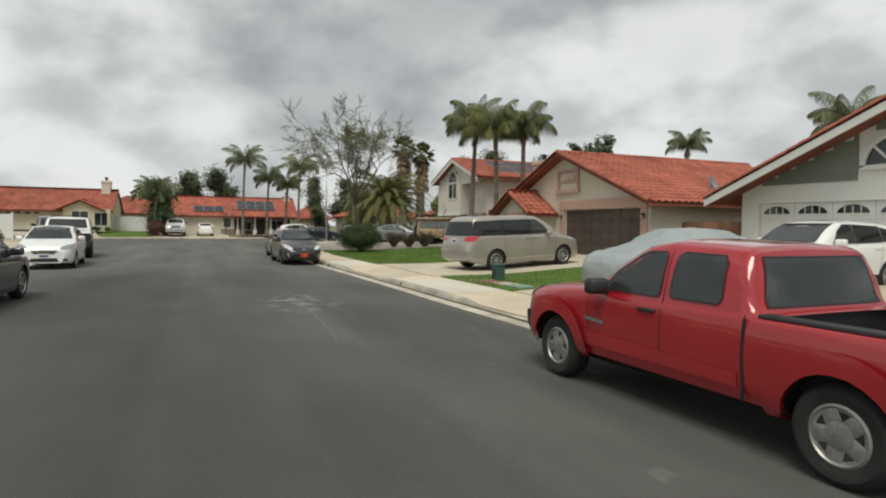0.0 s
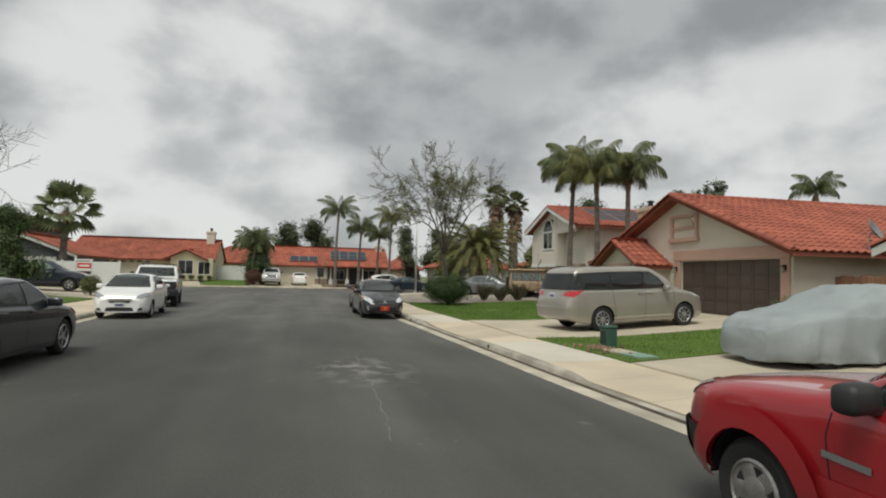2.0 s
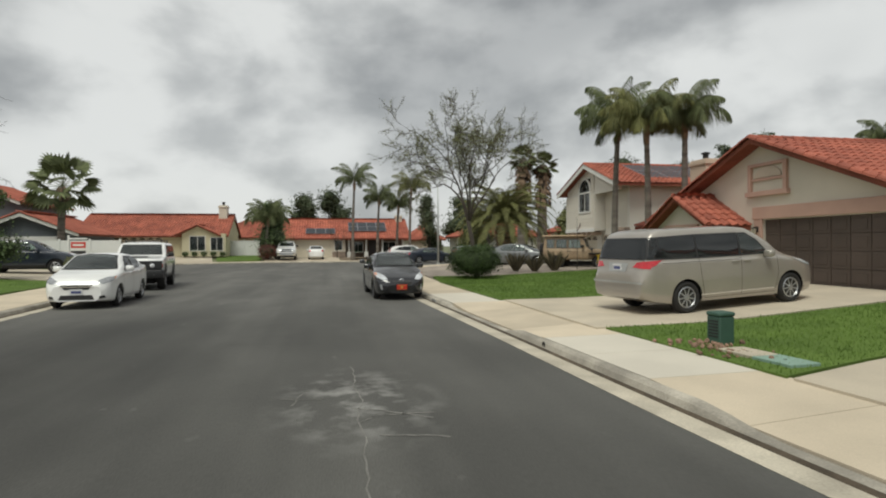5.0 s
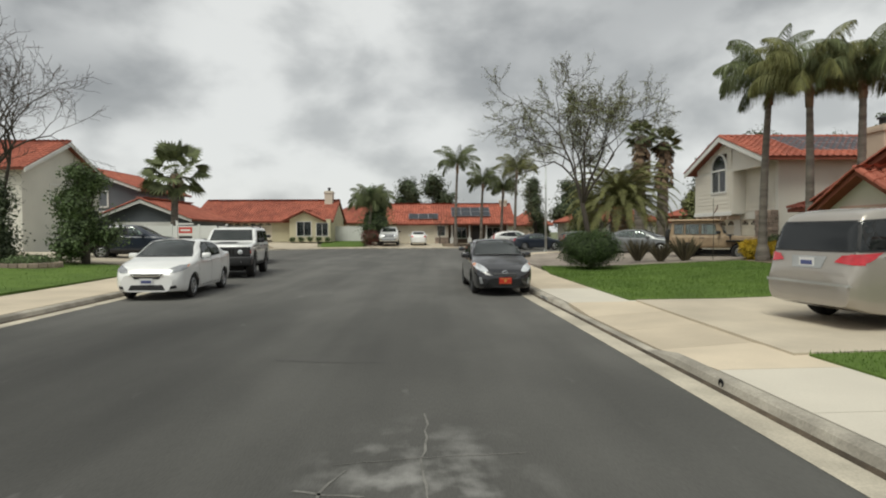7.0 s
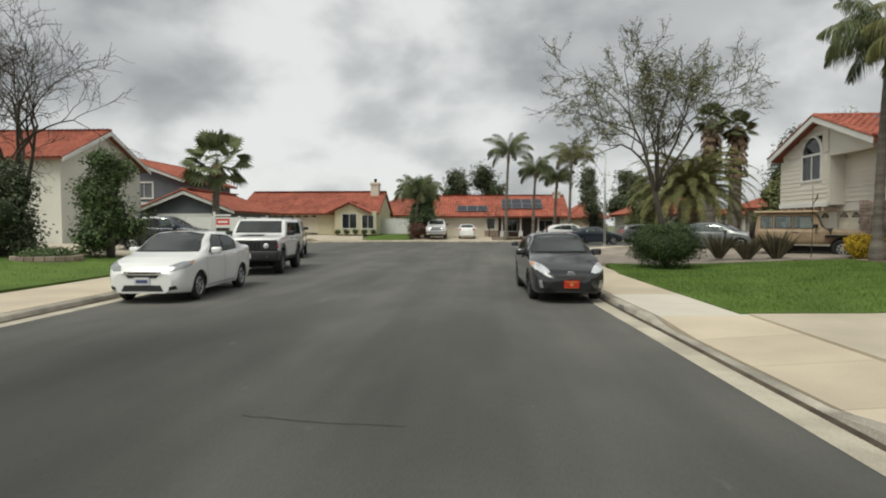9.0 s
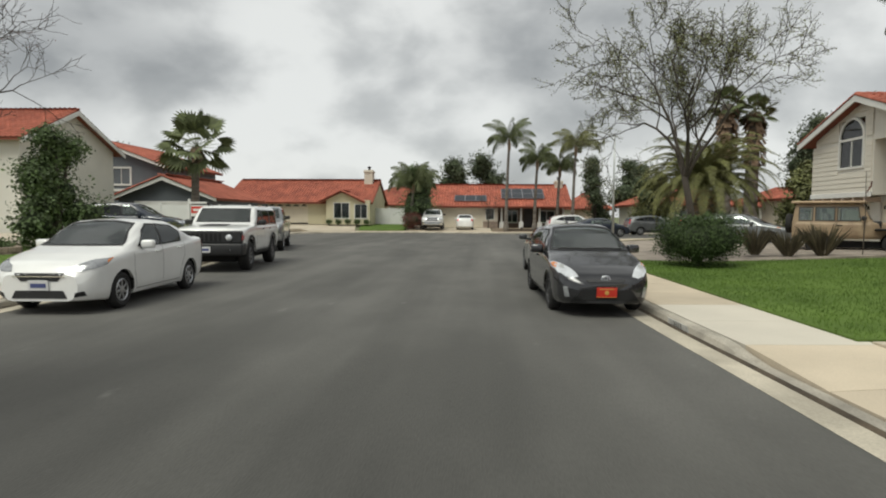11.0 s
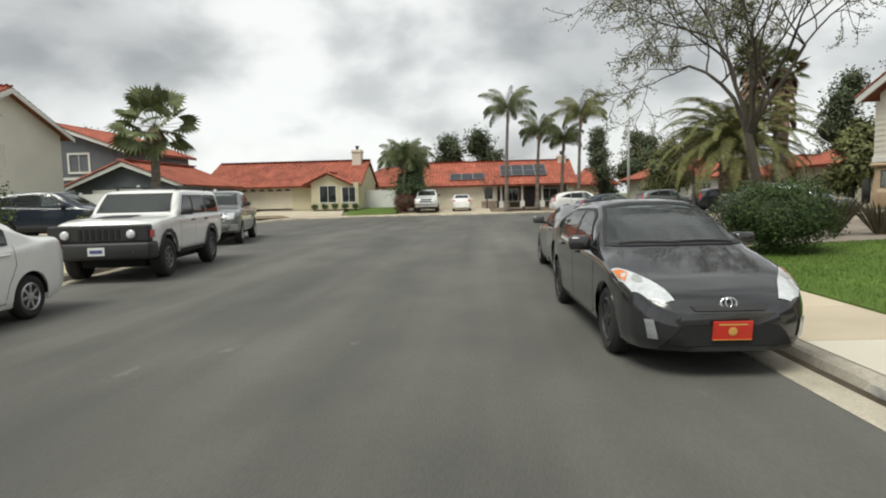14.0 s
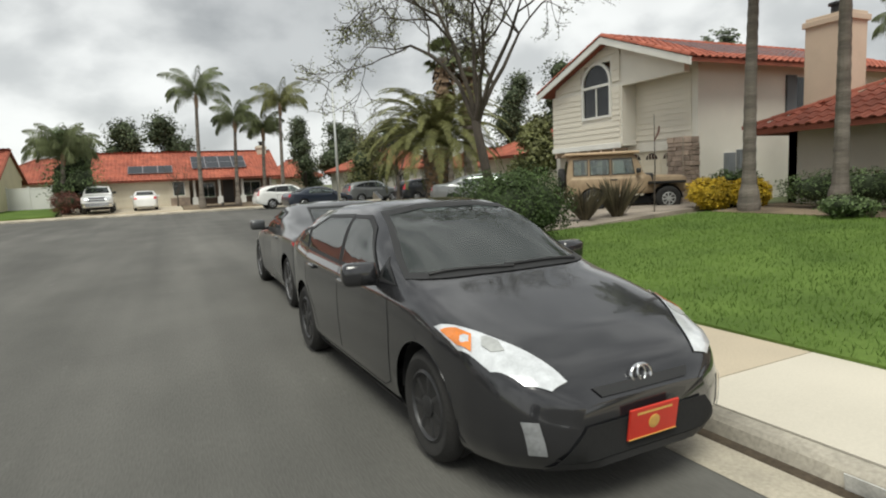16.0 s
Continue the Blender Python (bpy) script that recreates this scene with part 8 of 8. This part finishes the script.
shrub("flowering_shrub", -3.9, 69.4, 0.25, (1.0, 1.0, 0.85), 3600, 0.1, leaf_red, "reddish bougainvillea bush at the palm's foot", 103, 5)
for i in range(5):
    shrub("shrub", -12.6 + i * 0.95, 72.2, 0.6, (0.35, 0.35, 0.3), 500, 0.08, leaf_mid, "small clipped bush under the window", 110 + i, 3)
bare_tree(3.2, 74.2, 0.3, 1.0, 0.06, 4, 1.3, 2, "small bare twiggy tree by the far garage", 105, 0.4, 0.05)
# west side
bare_tree(-15.4, 33.2, 0.3, 2.4, 0.16, 6, 3.35, 4, "large bare tree on the west lawn", 121, 0.10, 0.05, leaf_red, (-0.3, 0.2))
leafy_tree(-11.9, 33.2, 0.25, 4.3, 1.7, leaf_mid, "bushy green shrub tree on the west lawn", 122, 9000, 0.12, low=0.12, lobes=11)
leafy_tree(-14.9, 31.4, 0.3, 3.5, 1.9, leaf_dark, "dark green bushy shrub on the west lawn", 123, 9000, 0.12, low=0.1, lobes=11)
shrub("shrub", -9.2, 35.5, 0.25, (0.45, 0.5, 0.55), 2000, 0.08, leaf_spring, "yellow-green shrub at the drive's edge", 124, 4)
planter = thing("planter", pose(-12.6, 30.8, 0.2), "low round block planter with green groundcover", "planter")
for i in range(22):
    a = 360 / 22 * i
    for k in range(2):
        part("block", box(bmesh.new(), -0.14, 0.14, 0.92, 1.08, 0.17 * k - 0.05 * (k == 0), 0.16 + 0.17 * k, bevel=0.012, m=pose(0, 0, 0, 0, 0, a + 8 * k)), stone_mat, planter)
part("soil", lathe(bmesh.new(), [(0.02, 0.2), (0.93, 0.2), (0.93, 0.26), (0.02, 0.28)], 24), soil, planter)
pl_leaf = bmesh.new()
leaf_cloud(pl_leaf, random.Random(3), (0, 0, 0.36), (0.9, 0.9, 0.26), 2500, 0.09, 0.2)
part("groundcover", pl_leaf, leaf_mid, planter, flip=False, kind="stuff")

# ---- street furniture ----
lamp = thing("street_lamp", pose(11.0, 53.4, 0.15), "slim grey street lamp with a short arm", "street lamp")
part("pole", tube(bmesh.new(), [(0, 0, -0.1), (0, 0, 3), (0, 0, 6.6)], [0.09, 0.075, 0.05], 12), steel, lamp, smooth=True)
part("arm", tube(bmesh.new(), [(0, 0, 6.3), (-0.5, -0.1, 6.75), (-1.5, -0.3, 6.95)], [0.035] * 3, 8), steel, lamp, smooth=True)
part("lamp_head", box(bmesh.new(), -0.35, 0.25, -0.12, 0.12, -0.06, 0.07, bevel=0.04, m=pose(-1.65, -0.33, 6.95, 0, 4, 11)), steel, lamp, smooth=True)
part("base_plate", lathe(bmesh.new(), [(0.17, -0.02), (0.17, 0.04), (0.11, 0.07)], 12), steel, lamp)
ubox = thing("utility_box", pose(7.72, 13.4, 0.16, 0, 0, 8), "dark green utility pedestal on the lawn", "utility box")
part("cabinet", boxes((-0.13, 0.13, -0.13, 0.13, -0.03, 0.40), bevel=0.015), box_green, ubox)
part("cap", boxes((-0.145, 0.145, -0.145, 0.145, 0.40, 0.47), bevel=0.03), box_green, ubox)
for i in range(6):
    part("vent_slat", boxes((-0.138, -0.13, -0.09, 0.09, 0.10 + 0.045 * i, 0.12 + 0.045 * i)), black_plastic, ubox)
for x, y, w, m_, lb in ((7.5, 12.55, 0.32, concrete, "pale concrete meter lid set in the lawn"), (7.55, 11.95, 0.3, mat("green_lid", (0.22, 0.33, 0.27), 0.7, var=0.15, bump=0.1), "faded green plastic meter lid in the lawn")):
    lid = thing("meter_lid", pose(x, y, 0.175, 0, 0, 5), lb, "meter lid")
    part("lid", boxes((-0.22, 0.22, -w, w, -0.04, 0.025), bevel=0.008), m_, lid)
    part("finger_hole", lathe(bmesh.new(), [(0.02, 0.024), (0.02, 0.027)], 10), under, lid)
rocks = thing("rubble", pose(7.35, 13.0, 0.165), "scatter of small stones around the pedestal", "stones", kind="stuff")
rr_ = random.Random(9)
bm = bmesh.new()
for _ in range(70):
    r = rr_.uniform(0.02, 0.06)
    bmesh.ops.create_icosphere(bm, subdivisions=1, radius=r, matrix=pose(rr_.gauss(0, 0.2), rr_.gauss(0, 0.45), r * 0.3, rr_.uniform(0, 90), rr_.uniform(0, 90), 0) @ Matrix.Diagonal((1, 0.8, 0.6, 1)))
part("stones", bm, mat("brown_stone", (0.28, 0.17, 0.12), 0.9, var=0.3, island=0.3), rocks, kind="stuff")
drain = site("kerb_drain", kerb_x(14.35), 14.35, 0.07, "small dark drain outlet in the kerb face", "drain")
part("outlet", lathe(bmesh.new(), [(0.045, -0.012), (0.05, 0.0), (0.036, 0.004), (0.034, -0.01)], 14, pose(kerb_x(14.35) + 0.008, 14.35, 0.07, 0, -90, 0)), under, drain)
sign = thing("sale_sign", pose(-13.0, 44.6, 0.35, 0, 0, -15), "hanging red, white and black yard sign on a white post", "sign")
part("post", boxes((-0.05, 0.05, -0.05, 0.05, -0.1, 2.0), bevel=0.01), vinyl, sign)
part("arm", boxes((-0.05, 1.15, -0.04, 0.04, 1.75, 1.84), bevel=0.01), vinyl, sign)
board = part("board", boxes((0.12, 1.08, -0.015, 0.015, 0.85, 1.62), bevel=0.004), trim_white, sign)
part("red_panel", boxes((0.14, 1.06, -0.02, -0.015, 1.25, 1.6)), plate_red, board)
part("black_panel", boxes((0.14, 1.06, -0.02, -0.015, 0.88, 1.08)), ink, board)
part("lettering", boxes((0.26, 0.94, -0.024, -0.02, 1.36, 1.48)), trim_white, board)
for x, y in ((5.6, 69.2), (6.8, 69.0)):
    bench = thing("garden_border", pose(x, y, 0.2), "low dark timber planting border", "border")
    part("rail", boxes((-0.75, 0.75, -0.06, 0.06, 0.02, 0.16), bevel=0.02), bark, bench)
    part("upright", boxes((-0.7, -0.58, -0.06, 0.06, -0.05, 0.34), bevel=0.02), bark, bench)
    part("upright", boxes((0.58, 0.7, -0.06, 0.06, -0.05, 0.34), bevel=0.02), bark, bench)
